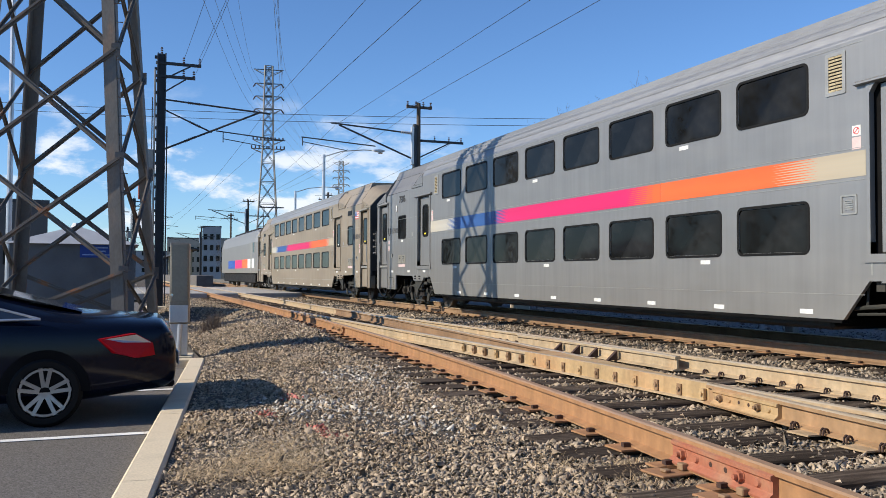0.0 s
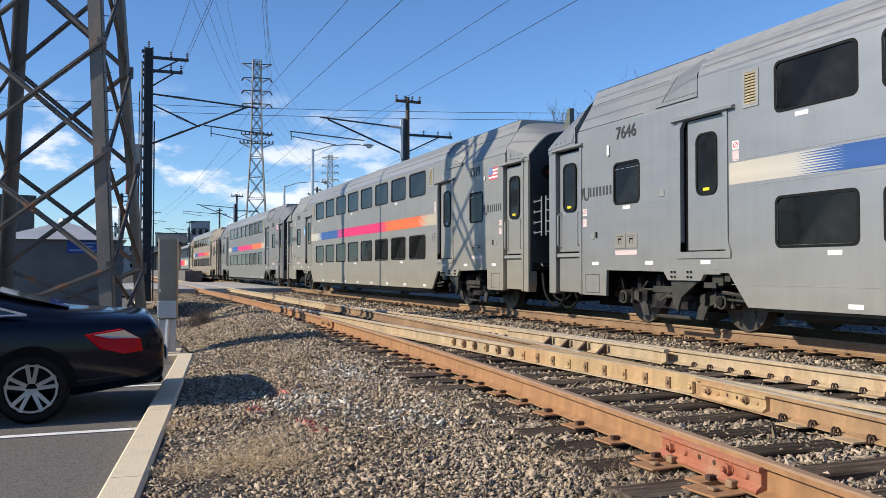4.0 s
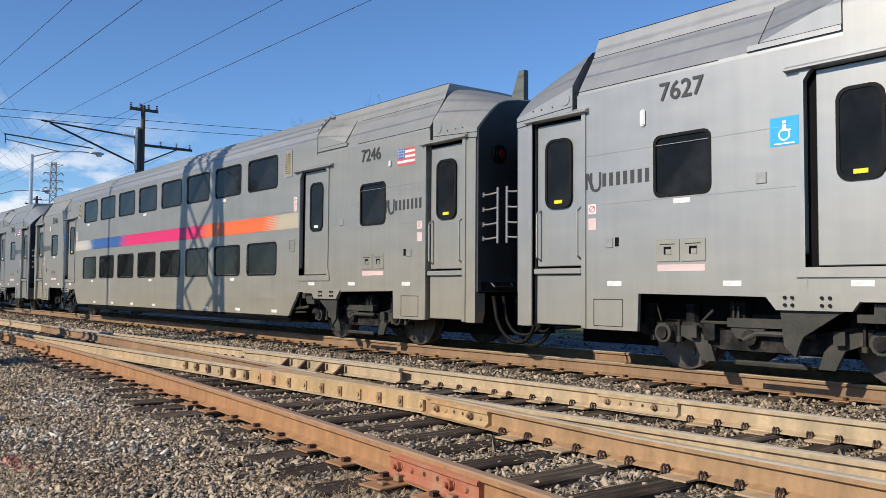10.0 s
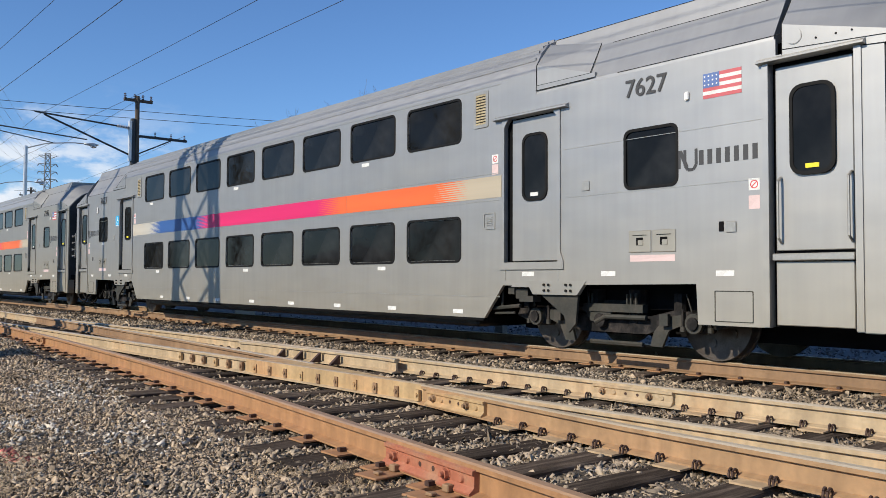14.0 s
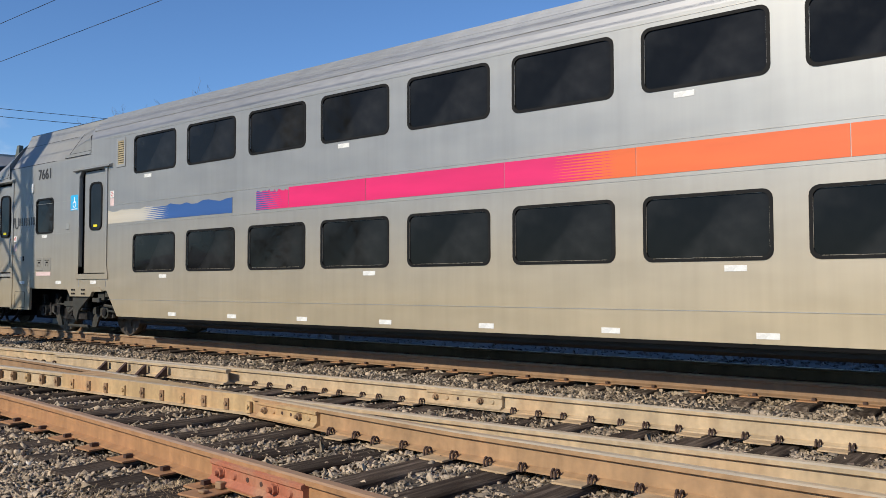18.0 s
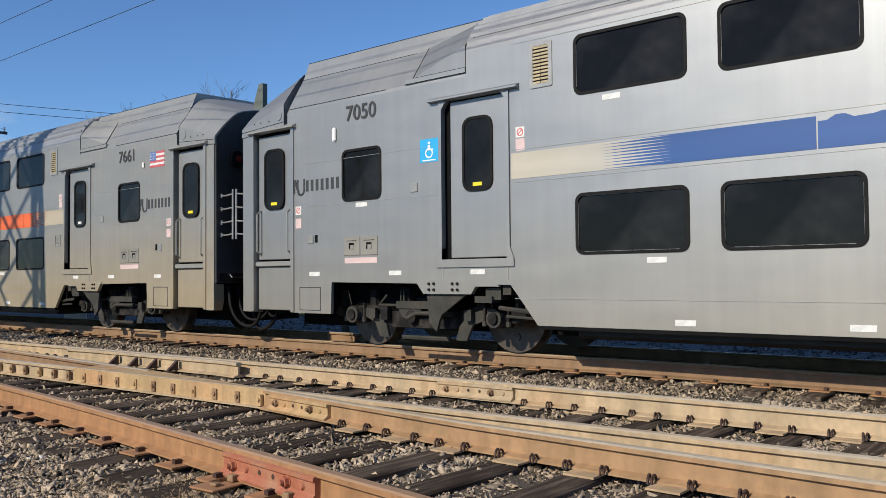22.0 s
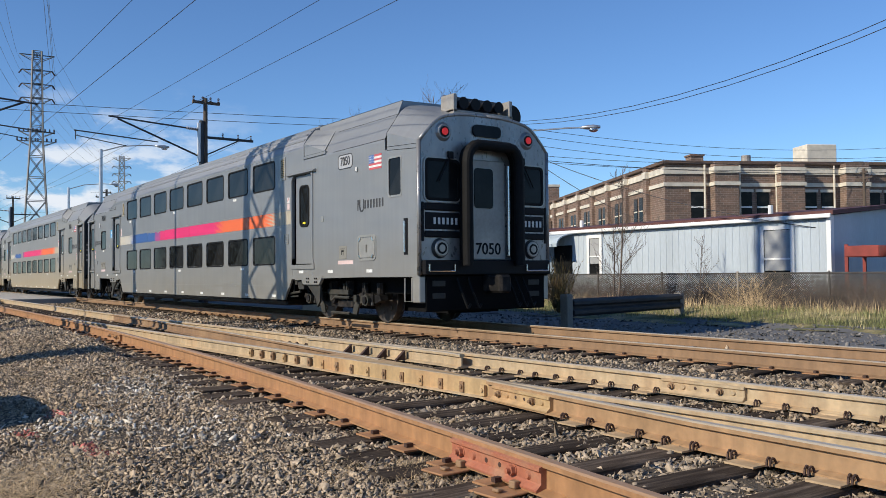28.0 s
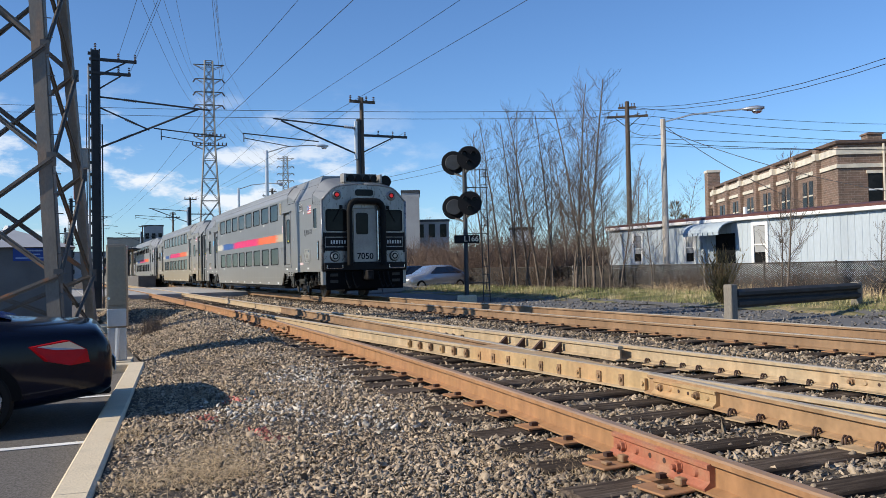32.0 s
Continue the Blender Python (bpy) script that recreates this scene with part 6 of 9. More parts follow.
for a, b, m in ((-8.8, -6.0, "w"), (-6.0, -3.2, "o"), (-3.2, 0.5, "m"), (0.5, 4.5, "b")):
    c = {"w": M_WHITE, "o": material("orange_vinyl", (0.84, 0.15, 0.04), 0.5), "m": material("magenta_vinyl", (0.8, 0.02, 0.17), 0.5), "b": material("blue_vinyl", (0.03, 0.10, 0.42), 0.5)}[m]
    part("colour_band", boxbm(-1.49, -1.48, a, b, 1.35, 1.95), c, loco)
part("cab_window", boxbm(-1.488, -1.48, -8.9, -8.3, 2.35, 3.0), M_GLASS, loco)
part("cab_door", boxbm(-1.492, -1.48, -7.9, -7.3, 1.1, 3.05), M_TRIM, loco)
part("roof_gear", boxbm(-0.8, 0.8, -6, 6, 3.9, 4.1, bev=0.05), M_BOGIE, loco)
bm = bmesh.new()
for s in (-0.5, 0.5):
    tube(bm, (s, -6.5, 4.1), (s * 0.7, -5.2, 4.75), 0.03, n=5), tube(bm, (s * 0.7, -5.2, 4.75), (s * 0.9, -6.3, 5.5), 0.025, n=5)
box(bm, -0.85, 0.85, -6.45, -6.15, 5.48, 5.54)
part("pantograph", bm, M_MAST, loco)
part("end_wall", boxbm(-1.3, 1.3, -9.76, -9.7, 1.1, 3.2), M_DARK, loco)

# ---- loose stones, straw ----
def scatter(name, n, place, size, mat, label, category, seed, flat=0.42):
    """Many small angular stones in one mesh, open underneath where they lie."""
    rng = np.random.default_rng(seed)
    V = np.array([(-1, -1, -1), (1, -1, -1), (1, 1, -1), (-1, 1, -1), (-1, -1, 1), (1, -1, 1), (1, 1, 1), (-1, 1, 1)]) * 0.72
    F = np.array([(4, 5, 6), (4, 6, 7), (0, 1, 5), (0, 5, 4), (1, 2, 6), (1, 6, 5), (2, 3, 7), (2, 7, 6), (3, 0, 4), (3, 4, 7)])
    P = np.array(place(rng, n))
    n = len(P)
    S = size * np.exp(rng.normal(0, 0.30, n))[:, None, None]
    X = V[None] + rng.uniform(-0.36, 0.36, (n, 8, 3))
    X = X * np.stack([rng.uniform(1.0, 2.4, n), rng.uniform(0.7, 1.3, n), rng.uniform(0.22, 0.5, n)], 1)[:, None, :]
    q = rng.normal(size=(n, 4))
    q[:, 1:3] *= flat
    q /= np.linalg.norm(q, axis=1)[:, None]
    w, x, y, z = q.T
    R = np.stack([1 - 2 * (y * y + z * z), 2 * (x * y - z * w), 2 * (x * z + y * w), 2 * (x * y + z * w), 1 - 2 * (x * x + z * z), 2 * (y * z - x * w), 2 * (x * z - y * w), 2 * (y * z + x * w), 1 - 2 * (x * x + y * y)], 1).reshape(n, 3, 3)
    X = np.einsum("nij,nvj->nvi", R, X) * S + P[:, None, :]
    me = bpy.data.meshes.new(name)
    me.vertices.add(n * 8)
    me.vertices.foreach_set("co", X.reshape(-1).astype(np.float32))
    FF = (F[None] + (np.arange(n) * 8)[:, None, None]).reshape(-1, 3)
    me.loops.add(len(FF) * 3)
    me.loops.foreach_set("vertex_index", FF.reshape(-1).astype(np.int32))
    me.polygons.add(len(FF))
    me.polygons.foreach_set("loop_start", np.arange(0, len(FF) * 3, 3, dtype=np.int32))
    me.update()
    me.validate()
    me.materials.append(mat)
    return tagged(new(name, me), label, category, kind="stuff")


def lay(x0, x1, y0, y1, near=True, lift=0.0):
    """Places on the ballast, thicker near the lens."""
    def f(rng, n):
        out = []
        while len(out) < n:
            y = y0 + (y1 - y0) * rng.random() ** (1.7 if near else 1.0)
            a = kerb_x(min(y, 12.4)) + 0.13 if x0 is None else x0
            x = a + (x1 - a) * rng.random()
            out.append((x, y, ground_z(x, y) + lift + 0.012 * math.sin(x * 3.1 + y * 1.7) + rng.uniform(-0.012, 0.016)))
        return out
    return f


scatter("ballast_stones", 152000, lay(None, 3.1, 1.2, 20), 0.0105, M_STONE, "loose grey-brown crushed stones beside the track", "ballast", 1)
scatter("ballast_stones", 92000, lay(2.9, 7.3, 0.5, 17, lift=-0.003), 0.0145, M_STONE_TRACK, "crushed stones heaped between the ties", "ballast", 2)
scatter("ballast_stones", 26000, lay(7.0, 9.1, 0.0, 24, lift=-0.004), 0.0175, M_STONE_TRACK, "crushed stones along the running track", "ballast", 3)
scatter("ballast_stones", 30000, lay(None, 4.0, 15, 41, near=False), 0.0165, M_STONE, "crushed stones further down the line", "ballast", 4)
def shoulder(rng, n):
    """Stones drifted over the tie ends beside the outer rail."""
    y = 0.6 + 19 * rng.random(n) ** 1.6
    return [(x, b, ground_z(x, b) + 0.0 + 0.03 * abs(math.sin(b * 2.3) * math.cos(b * 5.9 + x * 4))) for x, b in ((fa(b) - 0.16 - 0.75 * q ** 0.8, b) for b, q in zip(y, rng.random(n)))]


scatter("ballast_stones", 8000, shoulder, 0.0125, M_STONE, "stones drifted over the ends of the ties", "ballast", 9)
scatter("ballast_stones", 10000, lay(3.6, 9.0, 16.5, 41, near=False), 0.024, M_STONE_TRACK, "crushed stones of the far track bed", "ballast", 8)
scatter("ballast_stones", 6000, lay(9.1, 12.6, 0, 30, lift=0.01), 0.034, M_STONE, "crushed stones beyond the running track", "ballast", 5)
scatter("ballast_stones", 30000, lay(None, 7.3, -6, 1.6, near=False), 0.0185, M_STONE, "crushed stones behind the viewpoint", "ballast", 7)
scatter("road_stones", 5000, lay(12.4, 17.5, 2, 30, lift=0.012), 0.024, material("blue_grey_chippings", (0.175, 0.163, 0.15), 0.9, 0, 0.2, 6, 60, 0.2, island=0.4), "blue-grey chippings on the gravel track", "gravel", 6)


def blades(name, n, place, h, lean, w, mat, label, category, seed, rise=1.0):
    """Grass blades or straw, one narrow bent triangle each."""
    rng = np.random.default_rng(seed)
    P = np.array(place(rng, n))
    n = len(P)
    a, L = rng.uniform(0, 2 * np.pi, n), h * rng.uniform(0.5, 1.3, n)
    k = lean * rng.uniform(0.3 if lean < 1.2 else 0.8, 1.0, n)
    d = np.stack([np.cos(a), np.sin(a), np.zeros(n)], 1)
    sd = np.stack([-np.sin(a), np.cos(a), np.zeros(n)], 1) * w
    up = np.array([0, 0, rise])
    m = P + d * (L * np.sin(k * 0.5) * 0.5)[:, None] + up * (L * np.cos(k * 0.5) * 0.5)[:, None]
    t = m + d * (L * np.sin(k) * 0.5)[:, None] + up * (L * np.cos(k) * 0.5)[:, None]
    X = np.stack([P - sd, P + sd, m + sd * 0.7, m - sd * 0.7, t], 1)
    me = bpy.data.meshes.new(name)
    base = np.arange(n) * 5
    F4 = np.stack([base, base + 1, base + 2, base + 3], 1)
    F3 = np.stack([base + 3, base + 2, base + 4], 1)
    me.from_pydata(X.reshape(-1, 3).tolist(), [], F4.tolist() + F3.tolist())
    me.materials.append(mat)
    return tagged(new(name, me), label, category, kind="stuff")


def clump(spots, spread, ext=0.0):
    def f(rng, n):
        i = rng.integers(0, len(spots), n)
        S = np.array(spots)[i]
        xy = S[:, :2] + rng.normal(0, 1, (n, 2)) * spread
        return [(x, y, ground_z(x, y) + 0.012) for x, y in xy]
    return f


blades("dry_grass", 2100, clump([(1.14, 5.9), (1.0, 5.7), (1.25, 6.1), (0.9, 5.6), (1.1, 5.4), (0.78, 5.45)], (0.17, 0.26)), 0.24, 1.6, 0.0017, M_DRYGRASS, "mat of dry straw lying on the ballast", "dry grass", 21, 0.25)
blades("dry_grass", 900, clump([(0.54, 6.98), (0.62, 7.1), (0.45, 6.8), (0.5, 5.4)], (0.10, 0.12)), 0.22, 1.6, 0.0016, M_DRYGRASS, "tuft of dry straw beside the kerb", "dry grass", 26, 0.3)
blades("dry_grass", 500, clump([(2.8, 4.0), (2.75, 3.9), (2.9, 4.2), (2.5, 4.5)], (0.12, 0.14)), 0.14, 2.4, 0.0014, M_DRYGRASS, "bits of straw beside the rail joint", "dry grass", 22)
blades("weed", 500, clump([(1.75, 17.0)], (0.1, 0.12)), 0.35, 0.9, 0.003, M_TWIG, "small dry brown weed growing in the ballast", "weed", 23)


def verge(rng, n):
    y = rng.uniform(2, 45, n)
    x = 17.3 + 4.6 * rng.random(n)
    return [(a, b, ground_z(a, b)) for a, b in zip(x, y)]


blades("grass", 40000, verge, 0.20, 0.9, 0.006, M_GRASS, "rough green and straw-coloured grass along the verge", "grass", 24)
blades("tall_dry_grass", 4200, lambda r, n: [(x, y, ground_z(x, y)) for x, y in zip(r.uniform(19.2, 21.6, n), r.uniform(4, 24, n))], 0.42, 0.8, 0.006, M_DRYGRASS, "tall straw-coloured grass before the fence", "grass", 25)
w = share("window", ME["pane_cab"], cab, SIDE["s"] @ pose(0, -11.76, 2.77), "dark cab side window")
share("window_gasket", ME["gasket_cab"], w, Matrix())
# red paint sprayed on some of the stones
scatter("painted_stones", 170, clump([(1.50, 6.23), (1.47, 6.45), (1.52, 6.05), (1.61, 8.17), (1.21, 7.4)], (0.045, 0.10)), 0.0115, material("red_sprayed_stone", (0.40, 0.13, 0.105), 0.9, 0, 0.3, 9, 60, 0.3, island=0.5), "stones with traces of red spray paint", "ballast", 31)
scatter("pale_stones", 1700, clump([(1.83, 7.83), (1.7, 7.4), (2.2, 8.2), (3.1, 9.8), (2.9, 9.2), (2.6, 8.9), (2.4, 6.4)], (0.28, 0.40)), 0.012, material("pale_grey_chippings", (0.46, 0.42, 0.36), 0.9, 0, 0.2, 6, 60, 0.3, island=0.5), "paler grey chippings strewn on the ballast", "ballast", 32)


# ---- poles, masts, towers ----
def lattice_legs(c, rot, half, z0, z1, taper):
    out = []
    for z in (z0, z1):
        h = half - taper * (z - z0)
        R = Matrix.Rotation(radians(rot), 3, "Z")
        out.append([Vector(c) + R @ Vector((sx * h, sy * h, 0)) + Vector((0, 0, z)) for sx, sy in ((-1, -1), (1, -1), (1, 1), (-1, 1))])
    return out


tower = thing("lattice_tower", pose(0, 0, 0), "grey rust-streaked steel lattice tower beside the car park", "tower")
TW = (-1.063, 20.115, 0)
TROT, THALF, TTAP, TBEND, TTOP = -13.4, 1.664, 0.0625, 14.0, 36.0
lo, mid = lattice_legs(TW, TROT, THALF, -0.4, TBEND, TTAP)
_, hi = lattice_legs(TW, TROT, THALF - TTAP * (TBEND + 0.4), TBEND, TTOP, 0.016)
for a, m, b in zip(lo, mid, hi):
    d = (Vector(TW) - a)
    d.z = 0
    d.normalize()
    for p, q in ((a, m), (m, b)):
        bm = bmesh.new()
        strut(bm, p, q, 0.25, 0.035, d.cross(Vector((0, 0, 1))) + d, angle=True)
        part("leg", bm, M_RUSTLEG, tower)
    part("footing", boxbm(a.x - 0.3, a.x + 0.3, a.y - 0.3, a.y + 0.3, -0.6, -0.22, bev=0.03), M_CONCRETE, tower)
levels = [-0.38, 0.95, 3.30, 5.60, 7.80, 9.9, 11.9, 14.0, 15.9, 17.8, 19.6, 21.4, 23.2, 25.0, 27.0, 29.0, 31.0, 33.0, 35.8]


def legpt(i, z):
    if z <= TBEND:
        return lo[i].lerp(mid[i], (z + 0.4) / (TBEND + 0.4))
    return mid[i].lerp(hi[i], (z - TBEND) / (TTOP - TBEND))


for za, zb in zip(levels, levels[1:]):
    for i in range(4):
        j = (i + 1) % 4
        off = (legpt(i, za) + legpt(j, za)) / 2 - Vector((TW[0], TW[1], za))
        off = Vector((off.x, off.y, 0)).normalized() * 0.03
        for p, q, o in ((legpt(i, za), legpt(j, zb), off), (legpt(j, za), legpt(i, zb), -off)):
            bm = bmesh.new()
            strut(bm, p + o, q + o, 0.11, 0.016, off)
            strut(bm, p + o * 1.2, q + o * 1.2, 0.02, 0.09, off)
            part("brace", bm, M_RUSTBRACE, tower)
for z in levels[6::2]:
    for i in range(4):
        bm = bmesh.new()
        strut(bm, legpt(i, z), legpt((i + 1) % 4, z), 0.09, 0.014)
        part("girt", bm, M_RUSTLEG, tower)
for i in range(4):
    for z in levels[1:6]:
        p = legpt(i, z)
        part("gusset", boxbm(p.x - 0.09, p.x + 0.09, p.y - 0.012, p.y + 0.012, z - 0.14, z + 0.14), M_RUSTLEG, tower)
for z in (25.0, 29.0, 33.0):
    bm = bmesh.new()
    c = Vector((TW[0], TW[1], z))
    r = Vector((math.cos(radians(TROT)), math.sin(radians(TROT)), 0))
    for s in (-1, 1):
        strut(bm, c + r * s * 0.5, c + r * s * 3.4, 0.16, 0.16), strut(bm, c + r * s * 0.6 + Vector((0, 0, 1.1)), c + r * s * 3.4, 0.1, 0.1)
    part("crossarm", bm, M_RUSTLEG, tower)
for k in range(22):
    p = legpt(1, 0.6 + k * 0.4)
    part("step_bolt", tube(bmesh.new(), p, p + Vector((0.16, -0.02, 0)), 0.011, n=5), M_RUSTLEG, tower)
lp = thing("light_pole", pose(-2.95, 27.0, 0), "slender pale grey light pole behind the tower", "pole")
part("shaft", tube(bmesh.new(), (0, 0, -0.5), (0, 0, 13.5), 0.085, 0.055, n=10), M_ALU, lp)
part("arm", tube(bmesh.new(), (0, 0, 13.3), (-2.2, 0, 13.9), 0.035, n=8), M_ALU, lp)
part("base_plate", boxbm(-0.25, 0.25, -0.25, 0.25, -0.6, -0.36, bev=0.02), M_CONCRETE, lp)


def far_pylon(m, H, label):
    py = thing("transmission_pylon", m, label, "pylon", "far pylons")
    def leg(i, z):
        if z < H * 0.62:
            h = 2.5 + (1.05 - 2.5) * z / (H * 0.62)
        else:
            h = 1.05 + (0.75 - 1.05) * (z / H - 0.62) / 0.38
        sx, sy = ((-1, -1), (1, -1), (1, 1), (-1, 1))[i]
        return Vector((sx * h, sy * h, z))
    zs = [0, 0.13 * H, 0.25 * H, 0.36 * H, 0.46 * H, 0.55 * H, 0.62 * H, 0.68 * H, 0.74 * H, 0.80 * H, 0.86 * H, 0.92 * H, 0.97 * H, H]
    for i in range(4):
        for a, b in ((0, 0.62 * H), (0.62 * H, H)):
            part("leg", strut(bmesh.new(), leg(i, a), leg(i, b), 0.22, 0.22), M_PYLON, py)
    for i in range(4):
        bm = bmesh.new()
        for a, b in zip(zs, zs[1:]):
            strut(bm, leg(i, a), leg((i + 1) % 4, b), 0.11, 0.11), strut(bm, leg((i + 1) % 4, a), leg(i, b), 0.11, 0.11), strut(bm, leg(i, b), leg((i + 1) % 4, b), 0.11, 0.11)
        part("bracing", bm, M_PYLON, py)
    tips = []
    for z, w in ((H * 0.985, 2.9), (H * 0.92, 2.5), (H * 0.86, 2.5), (H * 0.80, 2.5), (H * 0.655, 2.9), (H * 0.615, 3.2)):
        bm = bmesh.new()
        for y in (-0.8, 0.8):
            strut(bm, (-w, 0, z), (w, 0, z), 0.16, 0.16), strut(bm, (-w, 0, z), (-0.9, y, z - 0.9), 0.1, 0.1), strut(bm, (w, 0, z), (0.9, y, z - 0.9), 0.1, 0.1)
        arm = part("crossarm", bm, M_PYLON, py)
        if z < H * 0.95:
            for s in (-1, 1):
                n = 5 if z < H * 0.7 else 1
                for k in range(n):
                    x = s * (w - k * 0.75)
                    b = tube(bmesh.new(), (x, 0, z), (x + (0 if n > 1 else s * 0.5), 0, z + (0.6 if n > 1 else -0.75)), 0.14, n=6)
                    part("insulator", b, M_PORC, arm)
    return py


H1, H2 = 43.0, 42.0
far_pylon(pose(27.6, 167, -0.5, 0, 0, -9), H1, "tall grey steel lattice pylon far behind the train")
far_pylon(pose(74, 290, -0.5, 0, 0, -14), H2, "distant grey steel lattice pylon on the horizon")
pylon_lines = []
for x, z, xe, ze in ((-2.9, 0.92, -3.2, 33), (2.9, 0.92, 3.2, 33), (-2.9, 0.86, -3.4, 29), (2.9, 0.86, 3.4, 29), (-2.9, 0.80, -3.2, 25), (2.9, 0.80, 3.2, 25), (-3.3, 0.985, -0.9, 37), (3.3, 0.985, 0.9, 37)):
    a = Matrix.Rotation(radians(-9), 4, "Z") @ Vector((x, 0, z * H1)) + Vector((27.6, 167, -0.5))
    b = Matrix.Rotation(radians(-9), 4, "Z") @ Vector((xe, 0, ze)) + Vector((TW[0], TW[1], 0))
    pylon_lines.append(sag(a, b, 3.2, 24))
    e = Matrix.Rotation(radians(-14), 4, "Z") @ Vector((x, 0, z * H2)) + Vector((74, 290, -0.5))
    pylon_lines.append(sag(a, e, 3.5, 16))
tagged(wire_curve("power_lines", pylon_lines, 0.022, M_WIREFAR), "thin power lines strung from the tower to the pylons", "power lines", kind="stuff")


def insulator(bm, a, b, r=0.05, n=5):
    a, b = Vector(a), Vector(b)
    for k in range(n):
        p = a.lerp(b, (k + 0.2) / n)
        q = a.lerp(b, (k + 0.75) / n)
        tube(bm, p, q, r, r * 0.55, n=8)


def near_mast(y, x=1.35, top=8.75):
    """A dark mast whose arm reaches right over the near track."""
    m = thing("catenary_mast", pose(x, y, 0), "dark steel catenary mast with insulated arms over the near track", "mast", "catenary masts")
    bm = prism(bmesh.new(), [(-0.15, -0.14), (-0.11, -0.14), (-0.11, -0.012), (0.11, -0.012), (0.11, -0.14), (0.15, -0.14), (0.15, 0.14), (0.11, 0.14), (0.11, 0.012), (-0.11, 0.012), (-0.11, 0.14), (-0.15, 0.14)], "z", -0.4, top)
    part("post", bm, M_MAST, m)
    part("base", boxbm(-0.4, 0.4, -0.4, 0.4, -0.6, -0.2, bev=0.03), M_CONCRETE, m)
    for z in np.arange(1.0, 8.6, 0.42):
        part("cable_bracket", boxbm(-0.24, -0.15, -0.05, 0.05, z, z + 0.10), M_MAST, m)
    for k, (xx, r) in enumerate(((-0.22, 0.035), (-0.30, 0.02), (0.20, 0.025))):
        part("conduit", tube(bmesh.new(), (xx, -0.1, -0.35), (xx, -0.1, top - 0.6 - k), r, n=6), M_GALV if k == 0 else M_MAST, m)
    for z, w in ((8.42, 1.35), (7.95, 1.15)):
        arm = part("crossarm", boxbm(-0.2, w, -0.05, 0.05, z - 0.05, z + 0.05, bev=0.01), M_MAST, m)
        for xx in (0.75, w - 0.05):
            b = bmesh.new()
            insulator(b, (xx, 0, z + 0.05), (xx, 0, z + 0.28), 0.05, 3)
            part("insulator", b, M_PORC, arm)
        part("stay", strut(bmesh.new(), (0.12, 0, z - 0.55), (w * 0.72, 0, z - 0.05), 0.05, 0.03, (0, 1, 0)), M_MAST, arm)
    b = bmesh.new()
    insulator(b, (0, 0, top), (0, 0, top + 0.25), 0.05, 3)
    part("insulator", b, M_PORC, m)
    can = part("cantilever", tube(bmesh.new(), (0.12, 0, 7.12), (3.85, 0, 6.88), 0.032, n=8), M_MAST, m, "dark tubular cantilever arm")
    part("strut", tube(bmesh.new(), (0.12, 0, 5.35), (3.45, 0, 6.90), 0.035, n=8), M_MAST, can)
    part("stay", tube(bmesh.new(), (0.12, 0, 6.75), (1.75, 0, 6.05), 0.028, n=8), M_MAST, can)
    part("steady_arm", tube(bmesh.new(), (1.9, 0, 6.12), (4.4, 0, 5.92), 0.022, n=6), M_MAST, can)
    b = tube(bmesh.new(), (2.15, 0, 6.1), (2.15, 0, 5.72), 0.018, n=6)
    tube(b, (2.15, 0, 5.85), (3.6, 0, 5.66), 0.015, n=6)
    part("registration_arm", b, M_MAST, can)
    for p, q in (((0.9, 0, 7.07), (1.35, 0, 7.04)), ((0.95, 0, 6.39), (1.35, 0, 6.22)), ((0.8, 0, 5.67), (1.2, 0, 5.86))):
        b = bmesh.new()
        insulator(b, p, q, 0.06, 6)
        part("insulator", b, M_PORC, can)
    return m


nm = near_mast(31.0)
part("transformer_box", boxbm(-0.62, -0.25, -0.2, 0.2, 4.6, 5.3, bev=0.02), M_GALV, nm)
part("rusty_box", boxbm(-0.72, -0.40, -0.2, 0.2, 3.55, 4.25, bev=0.02), material("rust_red_paint", (0.22, 0.05, 0.03), 0.7), nm)
for y in (92, 150):
    copy_thing(nm, pose(1.5, y, 0))


